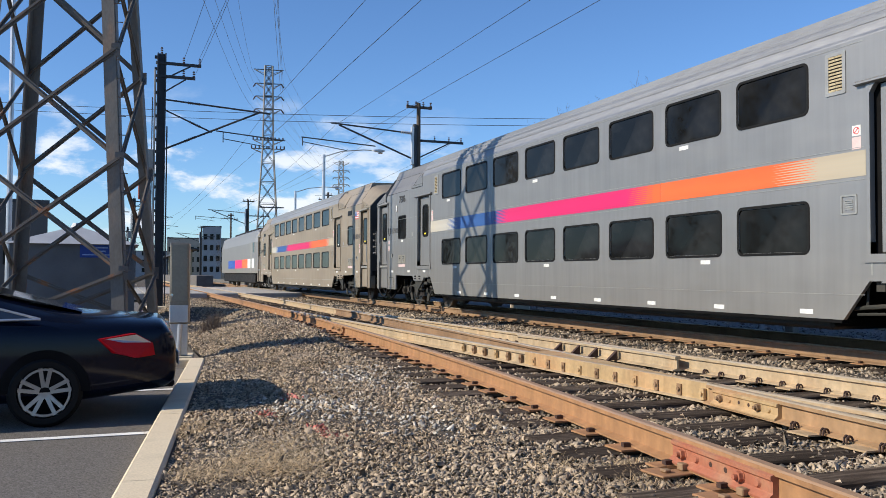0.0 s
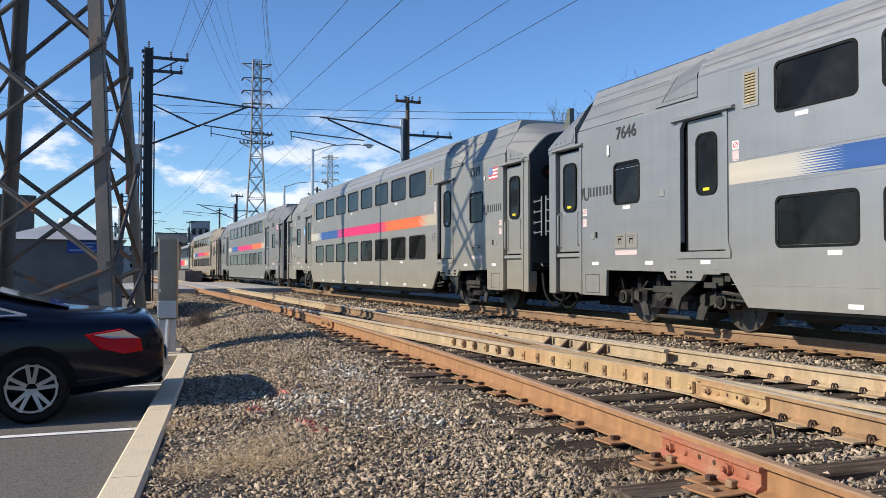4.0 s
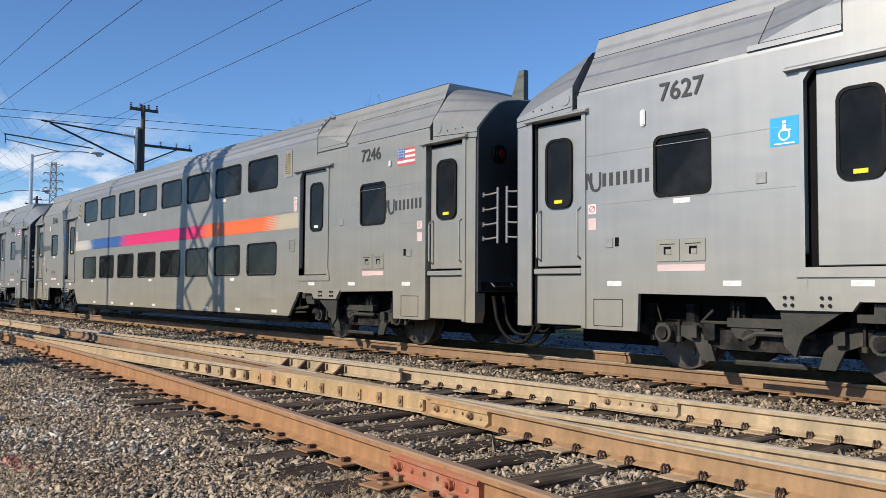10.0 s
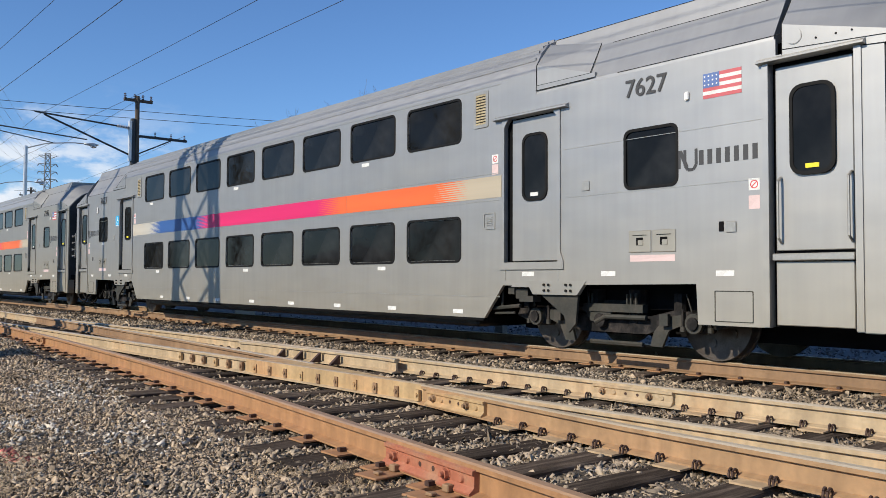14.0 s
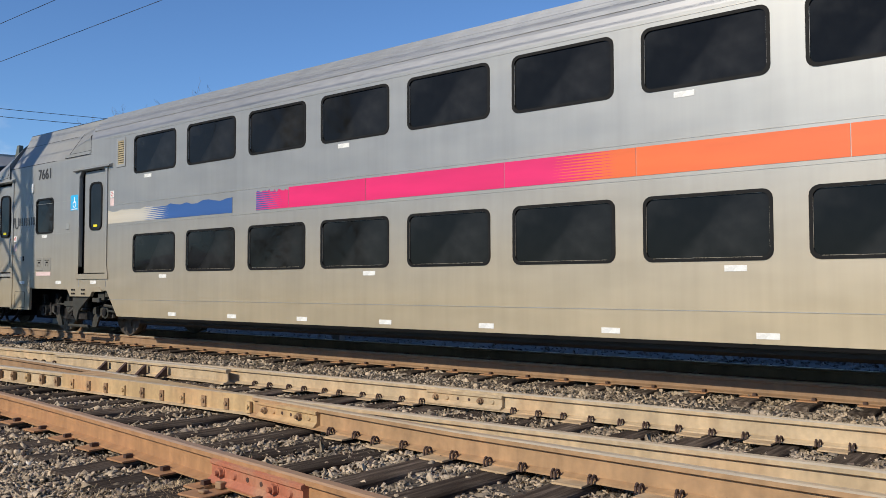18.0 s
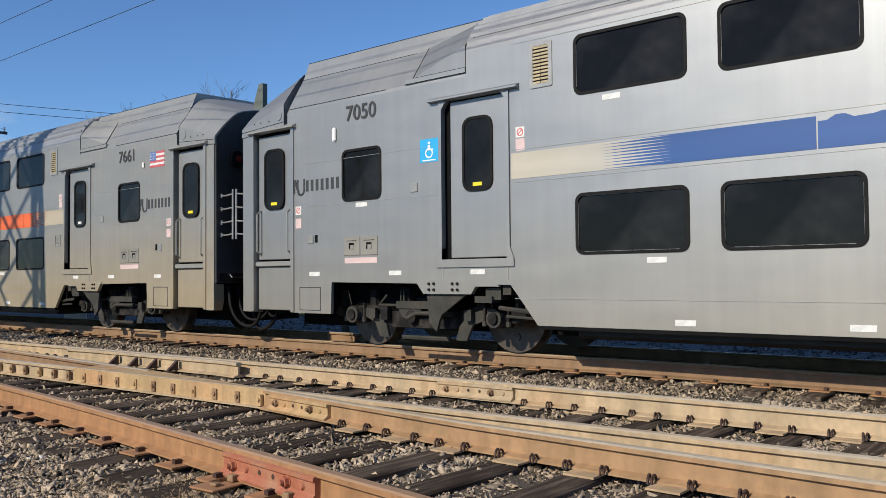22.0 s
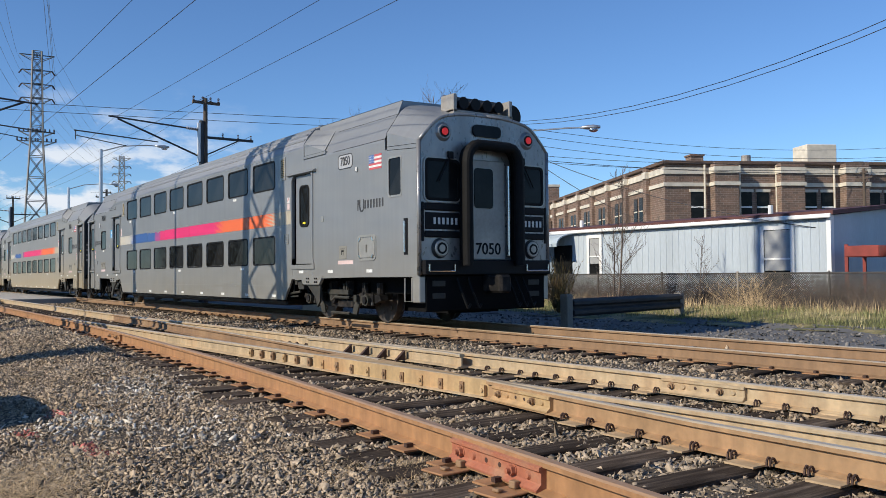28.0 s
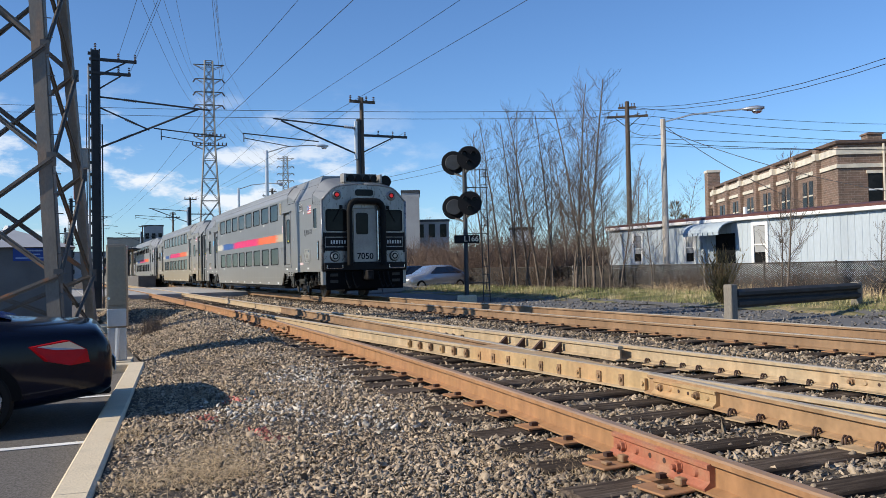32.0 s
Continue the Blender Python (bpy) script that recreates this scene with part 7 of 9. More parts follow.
def far_mast(y, x=12.45):
    m = thing("catenary_mast", pose(x, y, 0), "grey catenary mast with arms over the running track", "mast", "catenary masts")
    part("post", tube(bmesh.new(), (-0.05, 0, -0.4), (-0.05, 0, 7.7), 0.13, 0.11, n=10), M_MAST, m)
    part("rear_post", tube(bmesh.new(), (0.12, 0, -0.4), (0.12, 0, 8.7), 0.12, 0.09, n=10), M_DARKPOLE, m)
    part("sleeve", tube(bmesh.new(), (-0.15, 0, 5.9), (-0.15, 0, 7.6), 0.10, n=8), M_ALU, m)
    t = part("crossarm", boxbm(-0.45, 0.75, -0.06, 0.06, 8.45, 8.56), M_DARKPOLE, m)
    for xx in (-0.4, 0.0, 0.35, 0.7):
        b = bmesh.new()
        insulator(b, (xx, 0, 8.56), (xx, 0, 8.78), 0.06, 3)
        part("insulator", b, M_PORC, t)
    can = part("cantilever", tube(bmesh.new(), (-0.15, 0, 7.30), (-3.9, 0, 7.52), 0.035, n=8), M_MAST, m, "dark tubular cantilever arm")
    part("strut", tube(bmesh.new(), (-0.15, 0, 6.15), (-3.55, 0, 7.45), 0.04, n=8), M_MAST, can)
    part("steady_arm", tube(bmesh.new(), (-1.9, 0, 6.62), (-5.2, 0, 6.82), 0.025, n=6), M_MAST, can)
    b = tube(bmesh.new(), (-5.15, 0, 6.82), (-5.15, 0, 6.45), 0.02, n=6)
    tube(b, (-5.15, 0, 6.62), (-3.2, 0, 6.35), 0.018, n=6)
    part("registration_arm", b, M_MAST, can)
    b = bmesh.new()
    insulator(b, (-0.25, 0, 7.31), (-0.75, 0, 7.34), 0.085, 5)
    part("insulator", b, M_ALU, can)
    arm = part("back_arm", boxbm(0.1, 2.3, -0.05, 0.05, 6.95, 7.05), M_MAST, m)
    part("stay", tube(bmesh.new(), (0.1, 0, 6.2), (1.6, 0, 6.95), 0.03, n=6), M_MAST, arm)
    for xx in (0.9, 1.6, 2.2):
        b = bmesh.new()
        insulator(b, (xx, 0, 7.05), (xx, 0, 7.25), 0.05, 3)
        part("insulator", b, M_PORC, arm)
    return m


fm_ = far_mast(35.3)
for y in (88, 140):
    copy_thing(fm_, pose(12.45, y, 0))

lines, thick = [], []
for ya, yb in ((31, 92), (92, 150)):
    lines.append(sag((5.0, ya, 6.9), (5.0, yb, 6.9), 0.7)), lines.append(sag((5.0, ya, 5.75), (5.0, yb, 5.75), 0.02))
thick += [sag((5.0, 31, 7.0), (5.0, -24, 7.4), 0.15), sag((5.0, 31, 5.85), (5.0, -24, 5.95), 0.02)]
thick += [sag((8.75, 35.3, 7.45), (9.4, -24, 7.6), 0.1), sag((9.3, 35.3, 6.75), (9.7, -24, 6.9), 0.03), sag((9.6, 88, 7.4), (8.75, 35.3, 7.45), 0.7), sag((9.7, 88, 6.4), (9.3, 35.3, 6.4), 0.02), sag((9.6, 140, 7.4), (9.6, 88, 7.4), 0.7)]
thick += [sag((12.8, 35.3, 8.7), (12.8, 88, 8.7), 0.8), sag((14.6, 35.3, 7.2), (14.6, 88, 7.2), 0.8)]
thick += [sag((2.6, 31, 8.6), (2.9, -24, 8.9), 0.5), sag((2.1, 31, 8.6), (2.2, -24, 8.9), 0.5), sag((2.5, 31, 8.1), (2.6, -24, 8.4), 0.5)]
tagged(wire_curve("overhead_wires", lines + thick, 0.0065, M_WIRE), "dark overhead catenary and feeder wires along the tracks", "wires", kind="stuff")
street = [sag((-45, 70, 14.3), (29.5, 38.2, 9.7), 1.2), sag((-45, 70, 13.9), (29.5, 38.2, 9.3), 1.2), sag((29.5, 38.2, 9.9), (27.0, 2, 12.0), 2.4), sag((29.5, 38.2, 9.75), (27.0, 2, 11.7), 2.4), sag((30.0, 38.2, 9.9), (66, 30, 10.4), 0.9), sag((30.2, 38.2, 9.5), (66, 28, 9.6), 1.0), sag((29.5, 38.2, 9.0), (66, 24, 8.8), 1.2), sag((29.5, 38.2, 8.6), (24, 28.6, 6.6), 0.2), sag((24, 28.6, 7.0), (26.2, 22.0, 2.75), 0.35), sag((24, 28.6, 6.8), (26.0, 15.2, 2.4), 0.5),
          sag((29.5, 38.2, 8.2), (60, 20, 8.6), 1.0), sag((29.5, 38.2, 7.8), (60, 18, 8.0), 1.0), sag((24, 28.6, 6.2), (52, 14, 6.6), 0.8), sag((28.5, 38.2, 9.6), (20, 90, 9.6), 1.2), sag((30.4, 38.2, 9.6), (22, 90, 9.6), 1.2)]
tagged(wire_curve("street_wires", street, 0.014, M_WIRE), "dark street cables strung between wooden poles", "wires", kind="stuff")


def street_lamp(m, h, dx, dy, mat, rise=0.5, label="grey street lamp on a tall pole with a cobra head"):
    s = thing("street_lamp", m, label, "street lamp", "street lamps")
    part("pole", tube(bmesh.new(), (0, 0, -0.8), (0, 0, h), 0.16, 0.11, n=10), mat, s)
    bm = bmesh.new()
    pts = [(0, 0, h - 0.15), (dx * 0.35, dy * 0.35, h + rise * 0.6), (dx * 0.8, dy * 0.8, h + rise), (dx, dy, h + rise)]
    for a, b in zip(pts, pts[1:]):
        tube(bm, a, b, 0.035, n=6)
    part("arm", bm, M_ALU, s)
    L = math.hypot(dx, dy)
    u = Vector((dx / L, dy / L, 0))
    e = Vector((dx, dy, h + rise))
    bm = bmesh.new()
    loft(bm, [[tuple(e + u * t + Vector((-u.y, u.x, 0)) * w * math.cos(k) + Vector((0, 0, hh * math.sin(k) + 0.0))) for k in (math.pi * 2 * i / 8 for i in range(8))] for t, w, hh in ((-0.1, 0.05, 0.04), (0.15, 0.13, 0.09), (0.5, 0.17, 0.12), (0.8, 0.10, 0.06))])
    head = part("head", bm, M_ALU, s, smooth=True)
    bm = loft(bmesh.new(), [[tuple(e + u * 0.5 + u * (r * math.cos(k)) + Vector((-u.y, u.x, 0)) * (r * 0.8 * math.sin(k)) + Vector((0, 0, z))) for k in (math.pi * 2 * i / 10 for i in range(10))] for r, z in ((0.22, -0.08), (0.20, -0.15), (0.12, -0.21), (0.03, -0.23))])
    part("lens", bm, M_CHROME, head, smooth=True)
    return s


street_lamp(pose(24, 28.6, 0), 7.25, 2.35, -2.35, M_POLE, 0.15, "aluminium cobra-head lamp on a weathered wooden pole")
street_lamp(pose(13.3, 57, 0), 9.3, 3.6, 0.0, M_ALU, 0.5)
street_lamp(pose(15.9, 80, 0), 9.0, 3.6, 0.0, M_ALU, 0.5)


def utility_pole(m, h, label):
    p = thing("utility_pole", m, label, "utility pole", "utility poles")
    part("pole", tube(bmesh.new(), (0, 0, -0.8), (0, 0, h), 0.17, 0.12, n=10), M_DARKPOLE, p)
    for z, w in ((h - 0.35, 0.5), (h - 0.85, 1.15)):
        a = part("crossarm", boxbm(-w, w, -0.06, 0.06, z - 0.06, z + 0.06), M_DARKPOLE, p)
        for x in (-w + 0.1, -w * 0.5, w * 0.5, w - 0.1):
            b = bmesh.new()
            insulator(b, (x, 0, z + 0.06), (x, 0, z + 0.26), 0.05, 3)
            part("insulator", b, M_PORC, a)
    for s in (-1, 1):
        part("brace", strut(bmesh.new(), (0, 0, h - 1.5), (s * 0.7, 0, h - 0.9), 0.04, 0.02, (0, 1, 0)), M_MAST, p)
    return p


up = utility_pole(pose(29.5, 38.2, 0, 0, 0, -35), 10.2, "brown wooden utility pole with two crossarms")
for x, y, r, q in ((22, 92, 10, 1.0), (44, 23.0, 60, 0.63), (16, 130, 20, 1.0)):
    copy_thing(up, pose(x, y, 0, 0, 0, r) @ Matrix.Diagonal((q, q, q, 1)))


# ---- things beside the car park ----
cabinet = thing("signal_cabinet", pose(0.86, 12.9, 0, 0, 0, -7), "tall narrow stainless-steel cabinet post on a concrete base", "cabinet")
part("base", boxbm(-0.20, 0.20, -0.2, 0.42, -0.42, -0.27, bev=0.01), M_CONCRETE, cabinet)
part("body", boxbm(-0.135, 0.135, -0.10, 0.36, 0.20, 1.39, bev=0.012), M_CABINET, cabinet)
part("post", boxbm(-0.125, 0.125, -0.09, 0.02, -0.27, 0.20, bev=0.008), M_ALU, cabinet)
part("door", boxbm(-0.115, 0.115, -0.115, -0.10, 0.52, 1.36, bev=0.006), M_CABINET, cabinet)
part("meter_panel", boxbm(-0.13, 0.13, -0.13, -0.10, 0.22, 0.47, bev=0.008), M_ALU, cabinet, "smooth blue-grey access panel")
part("lower_pipe", tube(bmesh.new(), (0.0, -0.12, -0.26), (0.02, -0.12, 0.2), 0.035, n=10), M_ALU, cabinet)
part("lock", tube(bmesh.new(), (-0.10, -0.13, 0.62), (-0.10, -0.10, 0.62), 0.02, n=8), M_CHROME, cabinet)

M_SHED = material("dull_grey_sheet_metal", (0.13, 0.135, 0.14), 0.6, 0.2, 0.15, 1.5, 30, 0.05)
M_SHEDROOF = material("pale_grey_metal_roof", (0.42, 0.43, 0.44), 0.5, 0.3, 0.1, 1.5, 30, 0.03)
shed = thing("equipment_shed", pose(-1.15, 25.6, 0), "grey sheet-metal equipment shed with a shallow hip roof", "shed")
bm = boxbm(-1.45, 1.55, -1.2, 1.6, -0.45, 1.72)
part("wall", bm, M_SHED, shed)
bm = bmesh.new()
b = [bm.verts.new(p) for p in ((-1.6, -1.35, 1.72), (1.7, -1.35, 1.72), (1.7, 1.75, 1.72), (-1.6, 1.75, 1.72))]
t = bm.verts.new((0.05, 0.2, 2.28))
for i in range(4):
    bm.faces.new((b[i], b[(i + 1) % 4], t))
bm.faces.new(b[::-1])
roof = part("roof", bm, M_SHEDROOF, shed)
part("ridge_cap", tube(bmesh.new(), (0.05, 0.2, 2.24), (0.05, 0.2, 2.36), 0.16, 0.10, n=10), M_SHEDROOF, roof)
for x in (-1.45, 1.55):
    part("corner_trim", boxbm(x - 0.04, x + 0.04, -1.24, -1.18, -0.45, 1.72), M_SHED, shed)
for k in range(14):
    part("siding_rib", boxbm(1.55, 1.575, -1.1 + k * 0.2, -1.02 + k * 0.2, -0.4, 1.7), M_SHED, shed)
sign = part("sign", boxbm(0.20, 1.08, -1.225, -1.205, 1.36, 1.70, bev=0.004), material("blue_sign_paint", (0.015, 0.06, 0.30), 0.5, 0, 0.05), shed, "small blue notice with three lines of white writing")
for k, (a, c) in enumerate(((0.42, 0.90), (0.48, 0.84), (0.26, 1.02))):
    part("writing", boxbm(a, c, -1.23, -1.225, 1.61 - k * 0.095, 1.645 - k * 0.095), material("pale_blue_print", (0.25, 0.38, 0.62), 0.5), sign)


def wheel(parent, x, y, r=0.305, face=-1):
    """A road wheel whose face looks along -y (face -1) or +y."""
    w = part("tyre", ring_y(r, 0.222, 0.22), M_RUBBER, parent)
    w.matrix_basis = pose(x, y, -0.405 + r)
    bm = tube(bmesh.new(), (0, 0.02, 0), (0, 0.05, 0), 0.205, n=28, mi=1)
    tube(bm, (0, face * 0.085, 0), (0, face * 0.03, 0), 0.055, n=12)
    for k in range(5):
        for d in (-0.17, 0.17):
            t = 2 * math.pi * k / 5 + 0.3
            strut(bm, (0.045 * math.cos(t + d * 1.5), face * 0.08, 0.045 * math.sin(t + d * 1.5)), (0.214 * math.cos(t + d * 1.15), face * 0.095, 0.214 * math.sin(t + d * 1.15)), 0.033, 0.02, (0, 1, 0))
    bmr = ring_y(0.224, 0.208, 0.20, bm)
    rim = part("rim", bmr, (M_RIM, M_DARK), w, "silver five-spoke alloy rim")
    return w


def ring_y(r, ri, width, bm=None):
    bm = bm or bmesh.new()
    prof = [(ri, -width / 2), (r - 0.035, -width / 2), (r, -width / 2 + 0.045), (r, width / 2 - 0.045), (r - 0.035, width / 2), (ri, width / 2)]
    n, L = 36, []
    for i in range(n):
        t = 2 * math.pi * i / n
        L.append([bm.verts.new((q[0] * math.cos(t), q[1], q[0] * math.sin(t))) for q in prof])
    for i in range(n):
        a, b = L[i], L[(i + 1) % n]
        for k in range(len(prof)):
            m = (k + 1) % len(prof)
            bm.faces.new((a[k], a[m], b[m], b[k]))
    return bm


M_CARPAINT = material("deep_blue_black_car_paint", (0.003, 0.005, 0.014), 0.12, 0.0, 0.1, 4, 300, 0.0, coat=0.2, spec=0.15)
M_TAILRED = material("red_tail_lamp_plastic", (0.42, 0.004, 0.010), 0.35, 0, 0.1, 8, 40, 0.0, spec=0.2)
M_CARGLASS = material("dark_car_glass", (0.012, 0.016, 0.022), 0.03, 0, 0.1, 3, 20, 0.0, spec=0.8, coat=0.8)


def car_body(sections):
    """Lofts half sections, given as (x, [(y half width, z), ...]), and mirrors them."""
    bm = bmesh.new()
    loft(bm, [[(x, -w, z) for w, z in p] + [(x, w, z) for w, z in p[::-1]] for x, p in sections])
    return bm


coupe = thing("parked_car", pose(0, 8.93, -0.405), "shiny blue-black coupe parked with its tail at the kerb", "car")
def sec(x, w, zb, zs, zt, wt):
    return (x, [(w * 0.86, zb), (w, zb + 0.12), (w * 1.0, (zb + zs) / 2), (w * 0.985, zs - 0.06), (w * 0.95, zs), (wt, zt), (wt * 0.6, zt + 0.02), (0.02, zt + 0.03)])
S = [sec(0.53, 0.68, 0.36, 0.60, 0.615, 0.58), sec(0.52, 0.79, 0.30, 0.70, 0.72, 0.64), sec(0.47, 0.85, 0.26, 0.80, 0.83, 0.67), sec(0.40, 0.875, 0.24, 0.865, 0.905, 0.68), sec(0.36, 0.885, 0.235, 0.87, 0.915, 0.69), sec(0.16, 0.905, 0.22, 0.875, 0.925, 0.70), sec(-0.20, 0.92, 0.16, 0.88, 0.95, 0.70),
     sec(-0.57, 0.925, 0.15, 0.88, 1.00, 0.66), sec(-1.1, 0.92, 0.15, 0.89, 1.15, 0.60), sec(-1.7, 0.91, 0.20, 0.90, 1.30, 0.58), sec(-2.3, 0.905, 0.20, 0.90, 1.37, 0.57), sec(-2.9, 0.905, 0.20, 0.90, 1.34, 0.57), sec(-3.5, 0.90, 0.20, 0.92, 1.10, 0.60), sec(-3.9, 0.89, 0.21, 0.90, 0.96, 0.66), sec(-4.5, 0.84, 0.25, 0.76, 0.80, 0.6), sec(-4.75, 0.66, 0.35, 0.60, 0.63, 0.5)]
body = part("body", car_body(S), M_CARPAINT, coupe, smooth=True)
m = body.modifiers.new("round", "SUBSURF")
m.levels = m.render_levels = 2


def flank(x, z):
    """Half width of the body at a place."""
    return 0.918 if z < 0.87 else 0.918 - (z - 0.87) * 0.80


for s in (-1, 1):
    bm = bmesh.new()
    pts = [(-0.62, 0.935), (-0.86, 1.0), (-1.2, 1.09), (-1.75, 1.22), (-2.35, 1.28), (-2.9, 1.24), (-3.25, 1.1), (-3.38, 0.94), (-2.0, 0.915)]
    A = [bm.verts.new((x, s * (flank(x, z) + 0.006), z)) for x, z in pts]
    bm.faces.new(A)
    g = part("side_window", bm, M_CARGLASS, coupe)
    bm = bmesh.new()
    for a, b in zip(pts, pts[1:] + pts[:1]):
        tube(bm, (a[0], s * (flank(*a) + 0.006), a[1]), (b[0], s * (flank(*b) + 0.006), b[1]), 0.011, n=5)
    part("window_trim", bm, M_ALU, g)
    # tail lamp wraps the corner
    bm = bmesh.new()
    A = [bm.verts.new((x, s * (y + 0.008), z)) for x, y, z in ((0.33, 0.888, 0.60), (0.31, 0.893, 0.71), (0.16, 0.914, 0.80), (-0.13, 0.926, 0.755), (0.0, 0.932, 0.625), (0.18, 0.918, 0.58))]
    B = [bm.verts.new((v.co.x - 0.05, v.co.y - s * 0.05, v.co.z)) for v in A]
    for i in range(6):
        bm.faces.new((A[i], A[(i + 1) % 6], B[(i + 1) % 6], B[i]))
    bm.faces.new(A), bm.faces.new(B[::-1])
    lamp = part("tail_lamp", bm, M_TAILRED, coupe)
    bm = bmesh.new()
    A = [bm.verts.new((x + 0.012, s * (y + 0.022), z)) for x, y, z in ((0.285, 0.897, 0.715), (0.155, 0.915, 0.790), (-0.10, 0.925, 0.754), (0.04, 0.927, 0.722))]
    bm.faces.new(A)
    part("clear_lens", bm, M_ALU, lamp)
    for x in (-0.57, -3.55):
        wheel(coupe, x, s * 0.845, face=s)
        bm = bmesh.new()
        n = 18
        A = [bm.verts.new((x + 0.365 * math.cos(math.pi * k / n), s * 0.932, 0.305 + 0.365 * math.sin(math.pi * k / n))) for k in range(n + 1)]
        B = [bm.verts.new((x + 0.365 * math.cos(math.pi * k / n), s * 0.70, 0.305 + 0.365 * math.sin(math.pi * k / n))) for k in range(n + 1)]
        for k in range(n):
            bm.faces.new((A[k], A[k + 1], B[k + 1], B[k]))
        C = bm.verts.new((x, s * 0.931, 0.305))
        for k in range(n):
            bm.faces.new((C, A[k], A[k + 1]))
        part("wheel_arch", bm, M_DARK, coupe)
bm = bmesh.new()
A = [bm.verts.new(p) for p in ((-0.30, -0.58, 0.985), (-0.30, 0.58, 0.985), (-1.25, 0.50, 1.235), (-1.25, -0.50, 1.235))]
bm.faces.new(A)
part("rear_window", bm, M_CARGLASS, coupe)
part("bumper_lip", boxbm(0.30, 0.52, -0.62, 0.62, 0.27, 0.34, bev=0.02), M_RUBBER, coupe)
part("number_plate", boxbm(0.574, 0.585, -0.26, 0.26, 0.44, 0.56), M_WHITE, coupe, "plain pale plate")
for y in (-0.45, 0.45):
    part("exhaust", tube(bmesh.new(), (0.2, y, 0.30), (0.47, y, 0.30), 0.04, n=10), M_CHROME, coupe)
for o in coupe.children:
    if o.name.startswith("tyre"):
        o.matrix_basis = Matrix.Translation((0, 0, 0.405)) @ o.matrix_basis

# ---- across the tracks ----
M_OLDPOST = material("weathered_grey_post", (0.24, 0.215, 0.18), 0.9, 0, 0.3, 5, 40, 0.4, second=(0.17, 0.15, 0.12), stretch=(3, 3, 0.4))
grail = thing("guard_rail", pose(12.95, 13.4, 0, 0, 0, math.degrees(math.atan2(1.15, 5.25))), "dark steel guard rail between two grey posts", "guard rail")
part("post", boxbm(-0.11, 0.11, -0.10, 0.10, -0.6, 0.50, bev=0.015), M_OLDPOST, grail)
part("post", boxbm(5.25, 5.47, -0.10, 0.10, -0.8, 0.42, bev=0.015), M_OLDPOST, grail)
bm = bmesh.new()
prism(bm, [(-0.06, 0.40), (-0.14, 0.34), (-0.14, 0.27), (-0.06, 0.22), (-0.06, 0.18), (-0.14, 0.13), (-0.14, 0.06), (-0.06, 0.0), (-0.04, 0.0), (-0.04, 0.40)], "x", 0.11, 5.30)
part("beam", bm, material("dark_weathered_steel_beam", (0.028, 0.028, 0.027), 0.7, 0.0, 0.3, 3, 40, 0.1), grail)

sig = thing("railway_signal", pose(13.68, 27.3, 0, 0, 0, -26), "railway signal with four round black heads on a grey mast", "signal")
part("base", boxbm(-0.35, 0.35, -0.35, 0.35, -0.6, -0.05, bev=0.02), M_CONCRETE, sig)
part("mast", tube(bmesh.new(), (0, 0, -0.2), (0, 0, 4.8), 0.08, n=10), M_MAST, sig)
for z, s in ((4.95, 1), (3.30, 1), (4.82, -1), (3.18, -1)):
    x, y = (0.17, -0.28) if s > 0 else (-0.40, 0.1)
    h = part("target_disc", tube(bmesh.new(), (x, y, z), (x, y + 0.03 * s, z), 0.44, n=28), M_INK, sig, "round black signal target")
    if s > 0:
        for dx, dz in ((-0.16, 0.16), (0.17, 0.14), (0.0, -0.18)):
            bm = bmesh.new()
            n = 10
            A = [bm.verts.new((x + dx + 0.11 * math.cos(math.pi * k / n), y, z + dz + 0.11 * math.sin(math.pi * k / n))) for k in range(n + 1)]
            B = [bm.verts.new((x + dx + 0.09 * math.cos(math.pi * k / n), y - 0.22, z + dz - 0.02 + 0.10 * math.sin(math.pi * k / n))) for k in range(n + 1)]
            for k in range(n):
                bm.faces.new((A[k], A[k + 1], B[k + 1], B[k]))
            part("hood", bm, M_INK, h)
            part("lens", tube(bmesh.new(), (x + dx, y - 0.02, z + dz), (x + dx, y, z + dz), 0.07, n=12), M_GLASS, h)
    else:
        part("lamp_case", tube(bmesh.new(), (x, y - 0.20, z), (x, y - 0.005, z), 0.27, 0.31, n=20), M_MAST, h)
    for q in (-0.18, 0.18):
        part("bracket", tube(bmesh.new(), (0, 0, z - 0.55), (x * 0.8 + q * 0.3, y * 0.5, z - 0.4), 0.03, n=6), M_GALV, sig)
pl = part("number_board", boxbm(-0.42, 0.50, -0.16, -0.13, 1.85, 2.15, bev=0.01), M_INK, sig, "black number board with pale figures")
tm = text_mesh("board_figures", "L166", 0.27, M_TRIM)
share("board_figures", tm, pl, Matrix(((1, 0, 0, 0.2), (0, 0, -1, -0.163), (0, 1, 0, 2.0), (0, 0, 0, 1))))
lad = bmesh.new()
for x in (0.62, 0.86):
    tube(lad, (x, 0.1, -0.3), (x * 0.9, 0.1, 4.6), 0.02, n=5)
for k in range(15):
    tube(lad, (0.6, 0.1, 0.1 + k * 0.3), (0.84, 0.1, 0.1 + k * 0.3), 0.012, n=5)
part("ladder", lad, M_MAST, sig)
for z in (0.4, 2.2, 3.9, 4.55):
    part("ladder_stay", tube(bmesh.new(), (0, 0, z), (0.85, 0.1, z), 0.018, n=5), M_MAST, sig)

